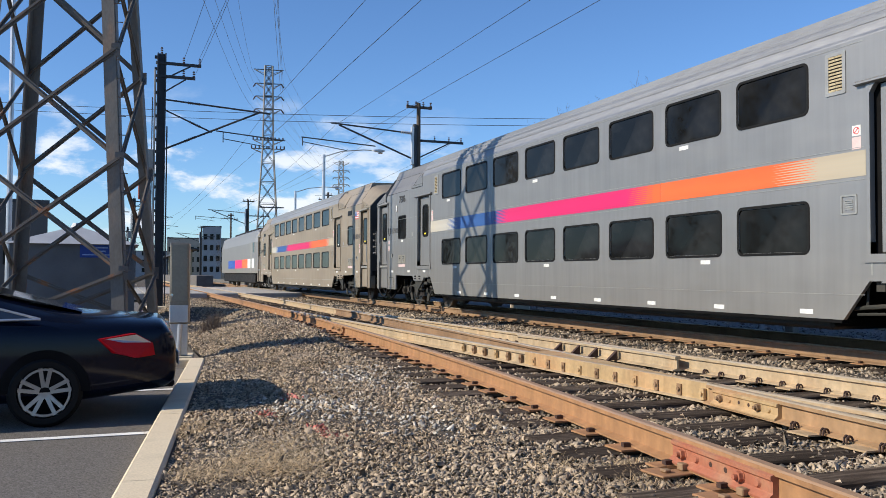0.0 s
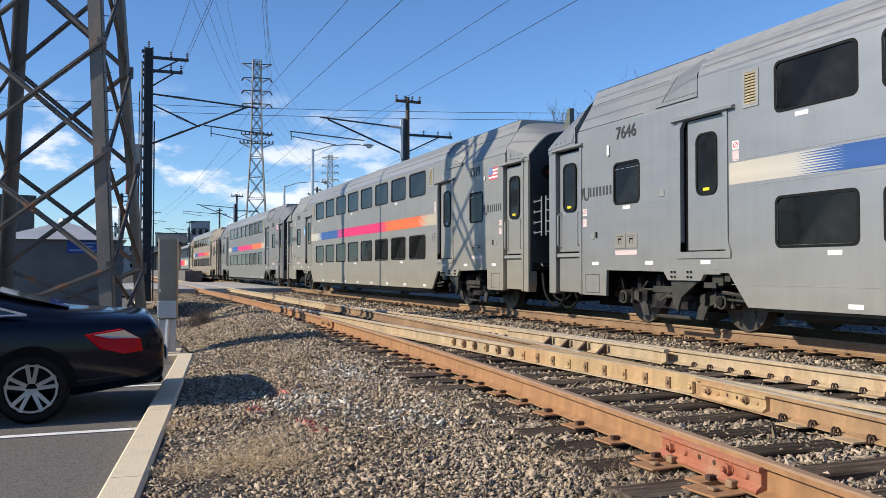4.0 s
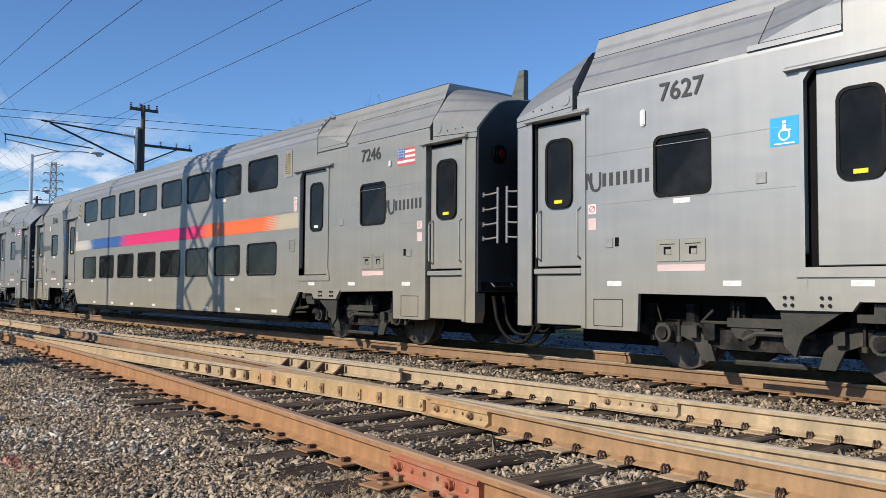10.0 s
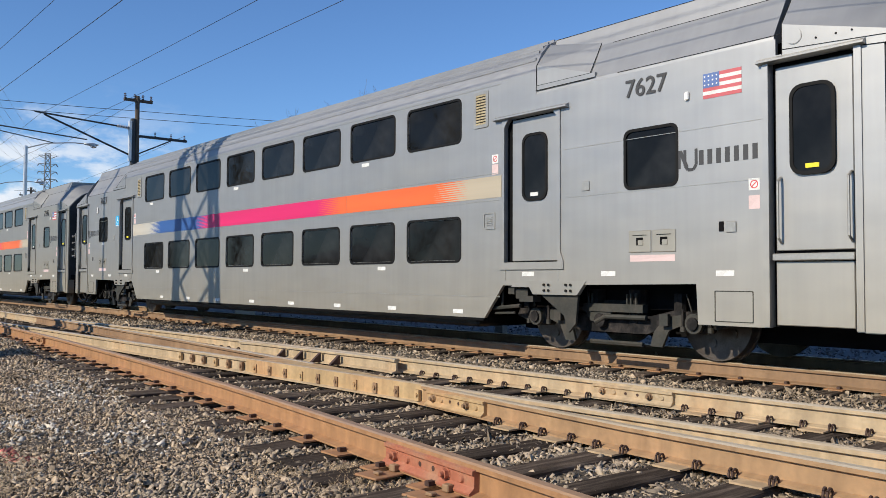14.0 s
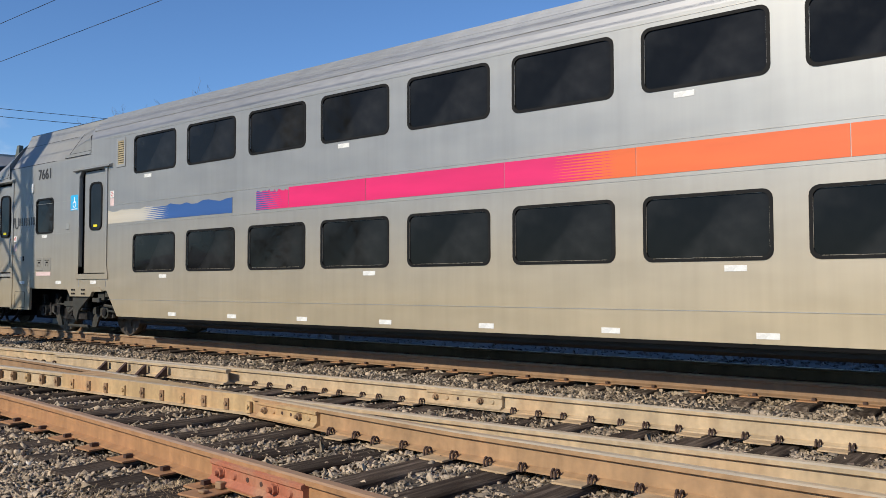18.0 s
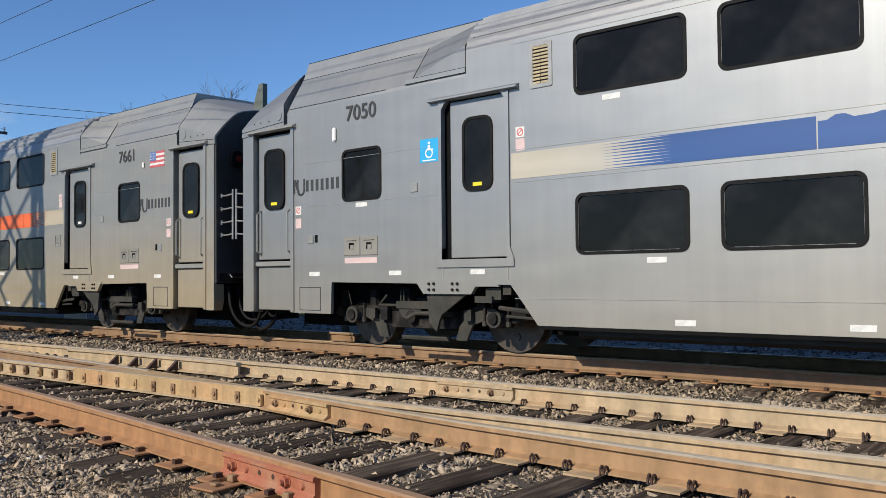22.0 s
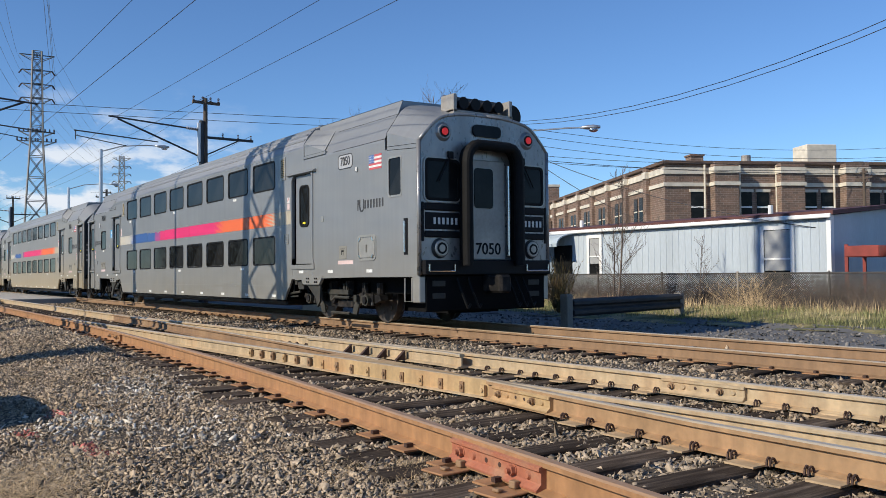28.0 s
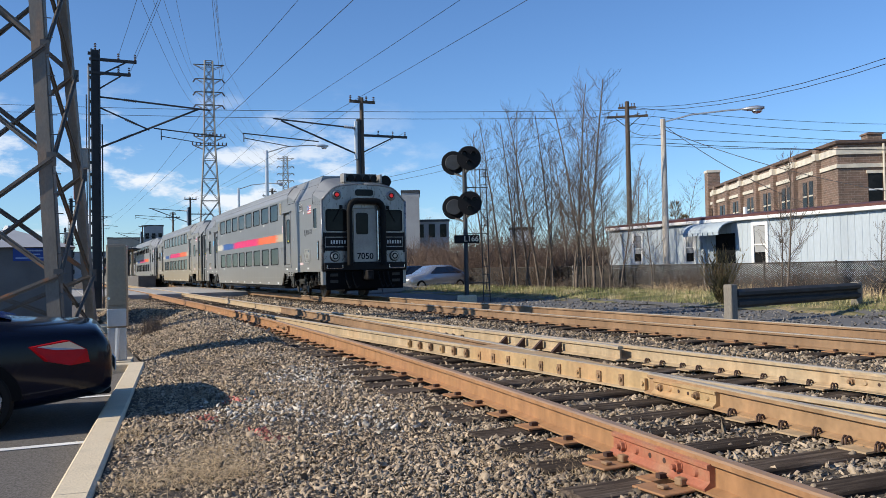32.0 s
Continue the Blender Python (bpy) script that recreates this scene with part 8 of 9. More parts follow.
# fence: posts, rails and woven wire
fence = thing("chain_link_fence", pose(0, 0, 0), "dark chain-link fence with posts along the verge", "fence")
FX, FZ0, FZ1 = 22.0, -0.72, 0.92
M_FENCE = material("dull_grey_wire", (0.085, 0.08, 0.074), 0.8, 0.0, 0.2, 5, 30, 0.0, spec=0.15)
for k in range(20):
    y = -2 + k * 2.9
    part("post", tube(bmesh.new(), (FX, y, FZ0 - 0.2), (FX, y, FZ1 + 0.06), 0.035, n=8), M_FENCE if k % 3 else M_GALV, fence)
    if k == 19:
        break
    part("top_rail", tube(bmesh.new(), (FX, y, FZ1), (FX, y + 2.9, FZ1), 0.022, n=6), M_FENCE, fence)
    bm = bmesh.new()
    h = FZ1 - FZ0
    p = 0.07
    for i in range(-int(h / p), int(2.9 / p) + 1):
        for s in (1, -1):
            y0 = i * p if s > 0 else i * p + h
            y1 = y0 + s * h
            a, b = (y0, FZ0), (y1, FZ1)
            t0, t1 = sorted(((0 - y0) / (y1 - y0), (2.9 - y0) / (y1 - y0)))
            t0, t1 = max(t0, 0), min(t1, 1)
            if t1 - t0 < 0.02:
                continue
            pa = (FX + 0.006 * s, y + y0 + (y1 - y0) * t0, FZ0 + h * t0)
            pb = (FX + 0.006 * s, y + y0 + (y1 - y0) * t1, FZ0 + h * t1)
            strut(bm, pa, pb, 0.022, 0.010, (1, 0, 0))
    tagged(part("wire_mesh", bm, M_FENCE, fence), kind="stuff")

# low white house with ribbed walls
M_SIDING = material("pale_blue_white_siding", (0.42, 0.48, 0.525), 0.6, 0, 0.10, 1.0, 20, 0.03, stretch=(1, 1, 0.2))
M_BLIND = material("grey_window_blind", (0.34, 0.35, 0.35), 0.7, 0, 0.1, 3, 40, 0.0)
M_REDROOF = material("dark_red_roof_edge", (0.10, 0.035, 0.03), 0.7, 0, 0.2, 2, 30, 0.1)
house = thing("low_building", pose(0, 0, 0), "long low building with pale ribbed siding and dark red roof edge", "building")
HX, HY0, HY1, HZ = 26.0, 14.7, 35.4, 2.80
bm = bmesh.new()
box(bm, HX, HX + 9, HY0, HY1, -1.0, HZ)
part("wall", bm, M_SIDING, house)
bm = bmesh.new()
for k in range(int((HY1 - HY0) / 0.30)):
    y = HY0 + 0.1 + k * 0.30
    prism(bm, [(HX - 0.014, y), (HX - 0.014, y + 0.08), (HX + 0.01, y + 0.10), (HX + 0.01, y - 0.02)], "z", -1.0, HZ - 0.02)
tagged(part("siding_ribs", bm, M_SIDING, house), kind="stuff")
bm = prism(bmesh.new(), [(HX - 0.12, HZ), (HX + 4.5, HZ + 0.42), (HX + 9.1, HZ), (HX + 9.1, HZ + 0.14), (HX + 4.5, HZ + 0.56), (HX - 0.12, HZ + 0.14)], "y", HY0 - 0.15, HY1 + 0.15)
part("roof", bm, M_REDROOF, house)
part("gable", prism(bmesh.new(), [(HX + 0.02, HZ - 0.02), (HX + 8.98, HZ - 0.02), (HX + 4.5, HZ + 0.41)], "y", HY0 + 0.01, HY0 + 0.2), M_SIDING, house)
part("gutter", boxbm(HX - 0.2, HX - 0.08, HY0 - 0.1, HY1 + 0.1, HZ - 0.10, HZ + 0.04, bev=0.02), M_WHITE, house)
part("corner_board", boxbm(HX - 0.05, HX + 0.15, HY0 - 0.03, HY0 + 0.12, -1, HZ), M_WHITE, house)
for y, z0, z1, w in ((33.0, 1.1, 2.35, 0.55), (29.3, 1.05, 2.3, 0.5), (25.2, 0.9, 2.45, 0.6), (16.6, 0.4, 2.4, 1.0)):
    win = part("window", boxbm(HX - 0.045, HX + 0.02, y - w / 2, y + w / 2, z0, z1), M_GLASS, house)
    bm = bmesh.new()
    for a in (y - w / 2 - 0.14, y + w / 2):
        box(bm, HX - 0.08, HX, a, a + 0.14, z0 - 0.14, z1 + 0.14)
    for z in (z0 - 0.14, z1):
        box(bm, HX - 0.085, HX, y - w / 2, y + w / 2, z, z + 0.14)
    part("frame", bm, M_WHITE, win)
    part("sash_bar", boxbm(HX - 0.07, HX, y - w / 2, y + w / 2, (z0 + z1) / 2 - 0.03, (z0 + z1) / 2 + 0.03), M_WHITE, win)
    part("blind", boxbm(HX - 0.05, HX - 0.044, y - w / 2 + 0.02, y + w / 2 - 0.02, z0 + (z1 - z0) * 0.30, z1 - 0.02), M_BLIND, win, "pulled-down pale blind")
part("door", boxbm(HX - 0.05, HX + 0.05, 26.6, 27.7, -0.9, 2.2), M_GLASS, house, "dark doorway under the awning")
bm = bmesh.new()
n = 7
A = [(HX - 0.02 - 1.0 * math.sin(math.pi / 2 * k / n), 2.24 + 0.46 * math.cos(math.pi / 2 * k / n)) for k in range(n + 1)]
prism(bm, A + [(q[0] + 0.03, q[1] - 0.04) for q in A[::-1]], "y", 26.5, 28.8)
aw = part("awning", bm, material("grey_blue_canvas", (0.38, 0.45, 0.50), 0.8, 0, 0.1, 2, 30, 0.1), house, "curved grey-blue awning with a scalloped edge")
for k in range(7):
    part("scallop", boxbm(HX - 1.04, HX - 1.0, 26.5 + k * 0.31, 26.76 + k * 0.31, 2.12, 2.26), aw.data.materials[0], aw)
for y in (17.5, 27.0):
    part("roof_vent", tube(bmesh.new(), (HX + 1.0, y, HZ + 0.1), (HX + 1.0, y, HZ + 0.55), 0.09, n=8), M_WHITE, house)

# brick block behind
def brick_material():
    m = material("red_brown_brickwork", (0.195, 0.135, 0.098), 0.9, 0, 0.2, 1.2, 20, 0.1)
    nt = m.node_tree
    p = nt.nodes["Principled BSDF"]
    src = p.inputs["Base Color"].links[0].from_socket
    b = nt.nodes.new("ShaderNodeTexBrick")
    b.inputs["Scale"].default_value = 1.0
    b.inputs["Brick Width"].default_value, b.inputs["Row Height"].default_value, b.inputs["Mortar Size"].default_value = 0.42, 0.16, 0.012
    b.inputs["Color1"].default_value, b.inputs["Color2"].default_value, b.inputs["Mortar"].default_value = (1.1, 1.0, 1.0, 1), (0.72, 0.75, 0.78, 1), (1.5, 1.7, 1.9, 1)
    t = nt.nodes.new("ShaderNodeTexCoord")
    c = nt.nodes.new("ShaderNodeSeparateXYZ")
    d = nt.nodes.new("ShaderNodeCombineXYZ")
    a = nt.nodes.new("ShaderNodeMath")
    nt.links.new(t.outputs["Object"], c.inputs[0])
    nt.links.new(c.outputs[0], a.inputs[0]), nt.links.new(c.outputs[1], a.inputs[1])
    nt.links.new(a.outputs[0], d.inputs[0]), nt.links.new(c.outputs[2], d.inputs[1])
    nt.links.new(d.outputs[0], b.inputs["Vector"])
    x = nt.nodes.new("ShaderNodeVectorMath")
    x.operation = "MULTIPLY"
    nt.links.new(src, x.inputs[0]), nt.links.new(b.outputs["Color"], x.inputs[1])
    nt.links.new(x.outputs[0], p.inputs["Base Color"])
    return m


M_BRICK = brick_material()
M_LIME = material("cream_stone_band", (0.62, 0.57, 0.47), 0.85, 0, 0.15, 2, 30, 0.1)
brick = thing("brick_building", pose(47.6, 39.3, 0, 0, 0, -28.6), "two-storey brown brick building with cream stone bands", "building")
# local x runs along the right-hand face, local y along the left-hand face
part("wall", boxbm(0, 46, 0, 33, -1.5, 8.75), M_BRICK, brick)
part("coping", boxbm(-0.2, 46.2, -0.2, 33.2, 8.75, 9.0, bev=0.03), material("brown_stone_coping", (0.12, 0.08, 0.06), 0.8), brick)
for z0, z1 in ((8.05, 8.50), (7.15, 7.42)):
    part("stone_band", boxbm(-0.10, 46.1, -0.10, 33.1, z0, z1), M_LIME, brick)
for k in range(7):
    y = 3.2 + k * 4.6
    part("pilaster", boxbm(-0.32, 0, y - 0.35, y + 0.35, -1.5, 8.9), M_BRICK, brick)
    part("pilaster_band", boxbm(-0.40, -0.1, y - 0.36, y + 0.36, 8.03, 8.52), M_LIME, brick)
    for d in (1.5, 2.7):
        w = part("window", boxbm(-0.06, 0.05, y + d - 0.38, y + d + 0.38, 4.6, 6.75), M_GLASS, brick)
        part("sash_bar", boxbm(-0.08, -0.05, y + d - 0.38, y + d + 0.38, 5.65, 5.75), M_LIME, w)
        part("sill", boxbm(-0.12, 0, y + d - 0.45, y + d + 0.45, 4.45, 4.6), M_LIME, w)
for k in range(9):
    x = 5.0 + k * 5.0
    part("bay", boxbm(x - 1.6, x + 0.2, -0.85, 0, -1.5, 8.8), M_BRICK, brick)
    for z0, z1 in ((8.05, 8.50), (7.15, 7.42)):
        part("stone_band", boxbm(x - 1.68, x + 0.28, -0.95, 0, z0, z1), M_LIME, brick)
    for d in (-2.6, 1.1):
        w = part("window", boxbm(x + d - 0.45, x + d + 0.45, -0.06, 0.05, 4.5, 6.75), M_GLASS, brick)
        part("sash_bar", boxbm(x + d - 0.45, x + d + 0.45, -0.09, -0.05, 5.6, 5.72), M_WHITE, w)
        part("sill", boxbm(x + d - 0.55, x + d + 0.55, -0.14, 0, 4.35, 4.5), M_LIME, w)
        part("lintel", boxbm(x + d - 0.55, x + d + 0.55, -0.12, 0, 6.75, 6.95), M_LIME, w)
part("chimney", boxbm(-0.3, 1.0, 33, 34.3, -1.5, 10.6, bev=0.03), M_BRICK, brick)
part("chimney_cap", boxbm(-0.36, 1.06, 32.94, 34.36, 10.6, 10.85), M_LIME, brick)
part("chimney", boxbm(3.3, 4.3, 3, 4.0, 8.9, 9.8), M_BRICK, brick)
part("chimney_cap", boxbm(3.22, 4.38, 2.92, 4.08, 9.8, 9.92), M_BRICK, brick)
part("roof_unit", boxbm(11.6, 14.0, 1.2, 3.2, 9.0, 10.5, bev=0.05), M_LIME, brick, "pale rooftop ventilation unit")
part("roof_fan", tube(bmesh.new(), (7.2, 2, 8.9), (7.2, 2, 9.7), 0.35, n=12), M_GALV, brick)
for x in (2.95, 5.6, 8.4, 10.5, 12.9, 15.6, 18.0):
    part("downpipe", tube(bmesh.new(), (x, -0.16, -1.5), (x, -0.16, 8.7), 0.07, n=6), M_LIME, brick)
pole = thing("flagpole", pose(40.5, 18.0, 0), "white flagpole with a small striped flag", "flagpole")
part("pole", tube(bmesh.new(), (0, 0, -0.8), (0, 0, 8.6), 0.07, 0.05, n=8), M_WHITE, pole)
for k in range(7):
    part("flag_stripe", boxbm(0.1, 1.3, -0.02, 0.02, 6.6 + k * 0.13, 6.73 + k * 0.13), M_RED if k % 2 == 0 else M_WHITE, pole)
part("flag_field", boxbm(0.1, 0.6, -0.03, 0.03, 7.0, 7.51), M_NAVY, pole)
tank = thing("water_tank", pose(26.6, 11.05, 0.35, 0, 0, 8), "white plastic tank trailer with red frame", "tank")
bm = bmesh.new()
loft(bm, [[(r * math.cos(t), y, 0.95 + r * math.sin(t)) for t in (2 * math.pi * i / 20 for i in range(20))] for y, r in ((1.9, 0.45), (1.75, 0.75), (1.4, 0.92), (-1.4, 0.92), (-1.75, 0.75), (-1.9, 0.45))])
part("barrel", bm, M_WHITE, tank, smooth=True)
for y in (-1.2, 1.2):
    part("frame", boxbm(-0.95, 0.95, y - 0.08, y + 0.08, -0.7, 0.5), M_FRAMERED, tank)
    part("strap", tube(bmesh.new(), (-0.92, y, 0.9), (-0.3, y, 1.85), 0.03, n=6), M_RUBBER, tank)
part("bed", boxbm(-0.8, 0.8, 2.0, 3.0, 1.05, 1.40, bev=0.02), M_FRAMERED, tank)
for x in (-0.78, 0.70):
    part("frame_post", boxbm(x, x + 0.08, 2.92, 3.02, -1.0, 1.45), M_FRAMERED, tank)
part("hazard_label", strut(bmesh.new(), (-0.925, 0.30, 0.82), (-0.925, 0.52, 1.04), 0.22, 0.006, (1, 0, 0)), M_YELLOW, tank)
thin = thing("thin_pole", pose(24.5, 11.22, -0.8), "thin grey service pole beside the tank", "pole")
part("shaft", tube(bmesh.new(), (0, 0, 0), (0, 0, 5.2), 0.055, 0.045, n=8), M_MAST, thin)
part("crossbar", boxbm(-0.03, 0.03, -0.28, 0.28, 4.78, 4.84), M_MAST, thin)

# ---- bare trees, bushes ----
def leader_tree(seed, h, r0, limbs, stems=1):
    """A slim tree: straight leaders with many short rising limbs, each set with fine twigs."""
    rnd = random.Random(seed)
    wood, twig = bmesh.new(), bmesh.new()
    def line(bm, p, d, L, r, segs, wander, lift, n):
        pts = [p]
        for _ in range(segs):
            d = (d + Vector((rnd.uniform(-1, 1), rnd.uniform(-1, 1), rnd.uniform(-0.3, 0.6) * lift)) * wander).normalized()
            pts.append(pts[-1] + d * (L / segs))
        for i, (a, b) in enumerate(zip(pts, pts[1:])):
            tube(bm, a, b, r * (1 - 0.8 * i / segs), r * (1 - 0.8 * (i + 1) / segs), n=n, cap=False)
        return pts
    for st in range(stems):
        H = h * (1 if st == 0 else rnd.uniform(0.55, 0.85))
        base = Vector((rnd.uniform(-0.5, 0.5), rnd.uniform(-0.5, 0.5), 0)) * (st > 0)
        trunk = line(wood, base + Vector((0, 0, -0.2)), Vector((rnd.uniform(-0.07, 0.07), rnd.uniform(-0.07, 0.07), 1)).normalized(), H, r0 * (1 if st == 0 else 0.65), 12, 0.055, 0.5, 6)
        for k in range(limbs if st == 0 else limbs // 2):
            u = 0.22 + 0.76 * (k + rnd.random()) / (limbs if st == 0 else limbs // 2)
            i = min(int(u * 12), 11)
            p = trunk[i].lerp(trunk[i + 1], u * 12 - i)
            t, rise = rnd.uniform(0, 2 * math.pi), rnd.uniform(0.75, 1.5)
            d = Vector((math.cos(t), math.sin(t), rise)).normalized()
            L = H * (0.30 * (1 - u) + 0.07) * rnd.uniform(0.7, 1.25)
            limb = line(wood, p, d, L, r0 * 0.34 * (1.1 - u), 5, 0.16, 1.0, 4)
            for j in range(7):
                q = limb[1 + j % 5]
                e = (d + Vector((rnd.uniform(-1, 1), rnd.uniform(-1, 1), rnd.uniform(0, 0.8))) * 0.75).normalized()
                tw = line(twig, q, e, L * rnd.uniform(0.25, 0.5), 0.0065, 3, 0.2, 0.8, 3)
                for v in tw[1:]:
                    g = (e + Vector((rnd.uniform(-1, 1), rnd.uniform(-1, 1), rnd.uniform(-0.1, 0.7))) * 0.7).normalized()
                    tube(twig, v, v + g * L * rnd.uniform(0.08, 0.2), 0.0045, 0.003, n=3, cap=False)
    return mesh_of("trunk", wood, M_BARK, smooth=True), mesh_of("branchwork", twig, M_TWIG)


TREES = [leader_tree(5, 9.6, 0.075, 34, 2), leader_tree(9, 8.8, 0.065, 30, 3), leader_tree(17, 9.2, 0.08, 36, 1), leader_tree(23, 5.0, 0.045, 20, 1)]


def tree(i, x, y, s, rot, label="bare deciduous tree with thin grey-brown branches by the fence", z=None):
    t = thing("bare_tree", pose(x, y, ground_z(x, y) if z is None else z, 0, 0, rot) @ Matrix.Diagonal((s, s, s, 1)), label, "tree", "bare trees")
    share("trunk", TREES[i][0], t, Matrix()), tagged(share("branchwork", TREES[i][1], t, Matrix()), kind="stuff")


rnd = random.Random(4)
for i, (az, X, s) in enumerate(((28.2, 18.6, 0.80), (29.2, 19.2, 0.92), (30.1, 19.6, 0.86), (31.0, 20.6, 0.95), (31.6, 20.2, 0.98), (32.6, 21.2, 0.95), (34.0, 20.6, 1.0), (34.6, 21.0, 1.08), (35.2, 20.8, 1.02), (36.0, 21.0, 0.8), (36.9, 21.2, 0.7), (33.4, 25.5, 0.9))):
    tree(i % 3, X, X / math.tan(radians(az)), s, rnd.uniform(0, 360))
for i, (az, X, s) in enumerate(((47.3, 21.3, 1.05), (46.9, 21.5, 0.8), (52.5, 21.4, 0.55), (39.0, 21.5, 0.75))):
    tree(3, X, X / math.tan(radians(az)), s, rnd.uniform(0, 360), "slender bare sapling against the pale building")
for i, (az, d, s) in enumerate(((50.8, 95, 1.35), (49.6, 92, 1.25), (37.5, 60, 0.85), (39.5, 62, 0.9), (40.8, 64, 0.95), (38.3, 70, 1.0), (33, 75, 1.0), (31, 80, 0.9), (28.2, 90, 0.9), (26, 110, 1.0), (27.2, 70, 0.6), (24, 120, 1.0), (8, 190, 1.1), (6.5, 200, 1.1), (0.5, 170, 1.0), (-3, 150, 1.0))):
    tree(i % 3, d * math.sin(radians(az)), d * math.cos(radians(az)), s, rnd.uniform(0, 360), "distant bare tree behind the buildings", -0.8)


def bush(seed, n, h, w, r=0.006):
    rnd, bm = random.Random(seed), bmesh.new()
    for _ in range(n):
        p = Vector((rnd.uniform(-w, w) * 0.5, rnd.uniform(-w, w) * 0.5, 0))
        d = Vector((rnd.uniform(-0.6, 0.6), rnd.uniform(-0.6, 0.6), 1)).normalized()
        for k in range(4):
            q = p + d * h * rnd.uniform(0.2, 0.34)
            tube(bm, p, q, r * (1 - k * 0.2), r * (0.8 - k * 0.2), n=3, cap=False)
            if k > 0:
                e = (d + Vector((rnd.uniform(-1, 1), rnd.uniform(-1, 1), rnd.uniform(-0.3, 0.6)))).normalized()
                tube(bm, q, q + e * h * 0.22, r * 0.6, r * 0.3, n=3, cap=False)
            p = q
            d = (d + Vector((rnd.uniform(-1, 1), rnd.uniform(-1, 1), rnd.uniform(-0.5, 0.25))) * 0.42).normalized()
    return bm


BUSH = [mesh_of("thicket", bush(i, 130, 1.5, 1.1), M_TWIG) for i in (1, 2, 3)]
BRUSH = [mesh_of("thicket", bush(i, 250, 1.6, 1.5, 0.009), M_BRUSH) for i in (11, 12)]
BUSH_TAN = mesh_of("thicket", bush(7, 150, 1.6, 1.3), M_DRYGRASS)
for k in range(18):
    y = 6 + k * 2.25 + rnd.uniform(-0.5, 0.5)
    x = rnd.uniform(20.6, 21.8)
    tan = k in (4, 8, 9)
    b = thing("bush", pose(x, y, ground_z(x, y), 0, 0, rnd.uniform(0, 360)) @ Matrix.Diagonal((1, 1, rnd.uniform(0.5, 1.0) * (0.95 if y < 15 else 0.55), 1)), "tangled leafless tan bush by the fence" if tan else "tangled leafless brown bush by the fence", "bush", "bushes by the fence")
    tagged(share("thicket", BUSH_TAN if tan else BUSH[k % 3], b, Matrix()), kind="stuff")


for k in range(64):
    y = 7 + k * 0.80 + rnd.uniform(-0.5, 0.5)
    x = rnd.uniform(22.4, 24.8)
    if x > 22.6 and k % 2:
        x = rnd.uniform(22.5, 24.0)
    q = rnd.uniform(0.45, 0.8) * (1.0 if y < 33 else 1.6)
    b = thing("bush", pose(x, y, ground_z(x, y), 0, 0, rnd.uniform(0, 360)) @ Matrix.Diagonal((1.2, 1.2, q, 1)), "dense dark brown leafless brush along the fence", "bush", "brush along the fence")
    tagged(share("thicket", BRUSH[k % 2], b, Matrix()), kind="stuff")
for k in range(26):
    y = 44 + k * 1.3
    x = 24 + rnd.uniform(-2.0, 9.0)
    b = thing("bush", pose(x, y, -0.75, 0, 0, rnd.uniform(0, 360)) @ Matrix.Diagonal((2.2, 2.2, rnd.uniform(1.3, 2.2), 1)), "tall dark brown thicket beyond the fence", "bush", "brush beyond the fence")
    tagged(share("thicket", BRUSH[k % 2], b, Matrix()), kind="stuff")


def evergreen(seed, h, w):
    rnd, bm = random.Random(seed), bmesh.new()
    for _ in range(1100):
        z = h * rnd.random() ** 0.8
        r = w * (1 - 0.75 * (z / h)) * rnd.uniform(0.3, 1.0) * (0.75 + 0.25 * math.sin(z * 9 + 2))
        t = rnd.uniform(0, 2 * math.pi)
        p = Vector((r * math.cos(t), r * math.sin(t), z))
        d = Vector((math.cos(t) * 0.5, math.sin(t) * 0.5, 0.9)).normalized()
        L = rnd.uniform(0.12, 0.28)
        s = d.cross(Vector((rnd.uniform(-1, 1), rnd.uniform(-1, 1), 0.2))).normalized() * 0.022
        a, b, c, e = (bm.verts.new(q) for q in (p - s, p + s, p + d * L + s * 0.3, p + d * L - s * 0.3))
        bm.faces.new((a, b, c, e))
    return bm


def vase_shrub(seed, h):
    """Upright sprays that spread towards the top."""
    rnd, bm = random.Random(seed), bmesh.new()
    for _ in range(90):
        t, lean = rnd.uniform(0, 2 * math.pi), rnd.uniform(0.05, 0.5)
        d = Vector((math.cos(t) * lean, math.sin(t) * lean, 1)).normalized()
        L = h * rnd.uniform(0.55, 1.0)
        for k in range(14):
            u = (k + rnd.random()) / 14
            p = d * (L * (0.12 + 0.88 * u))
            e = (d + Vector((rnd.uniform(-1, 1), rnd.uniform(-1, 1), rnd.uniform(0, 0.6))) * 0.55).normalized()
            q = p + e * rnd.uniform(0.10, 0.26)
            s = e.cross(Vector((rnd.uniform(-1, 1), rnd.uniform(-1, 1), 0.2))).normalized() * 0.012
            bm.faces.new([bm.verts.new(v) for v in (p - s, p + s, q + s * 0.3, q - s * 0.3)])
    return bm


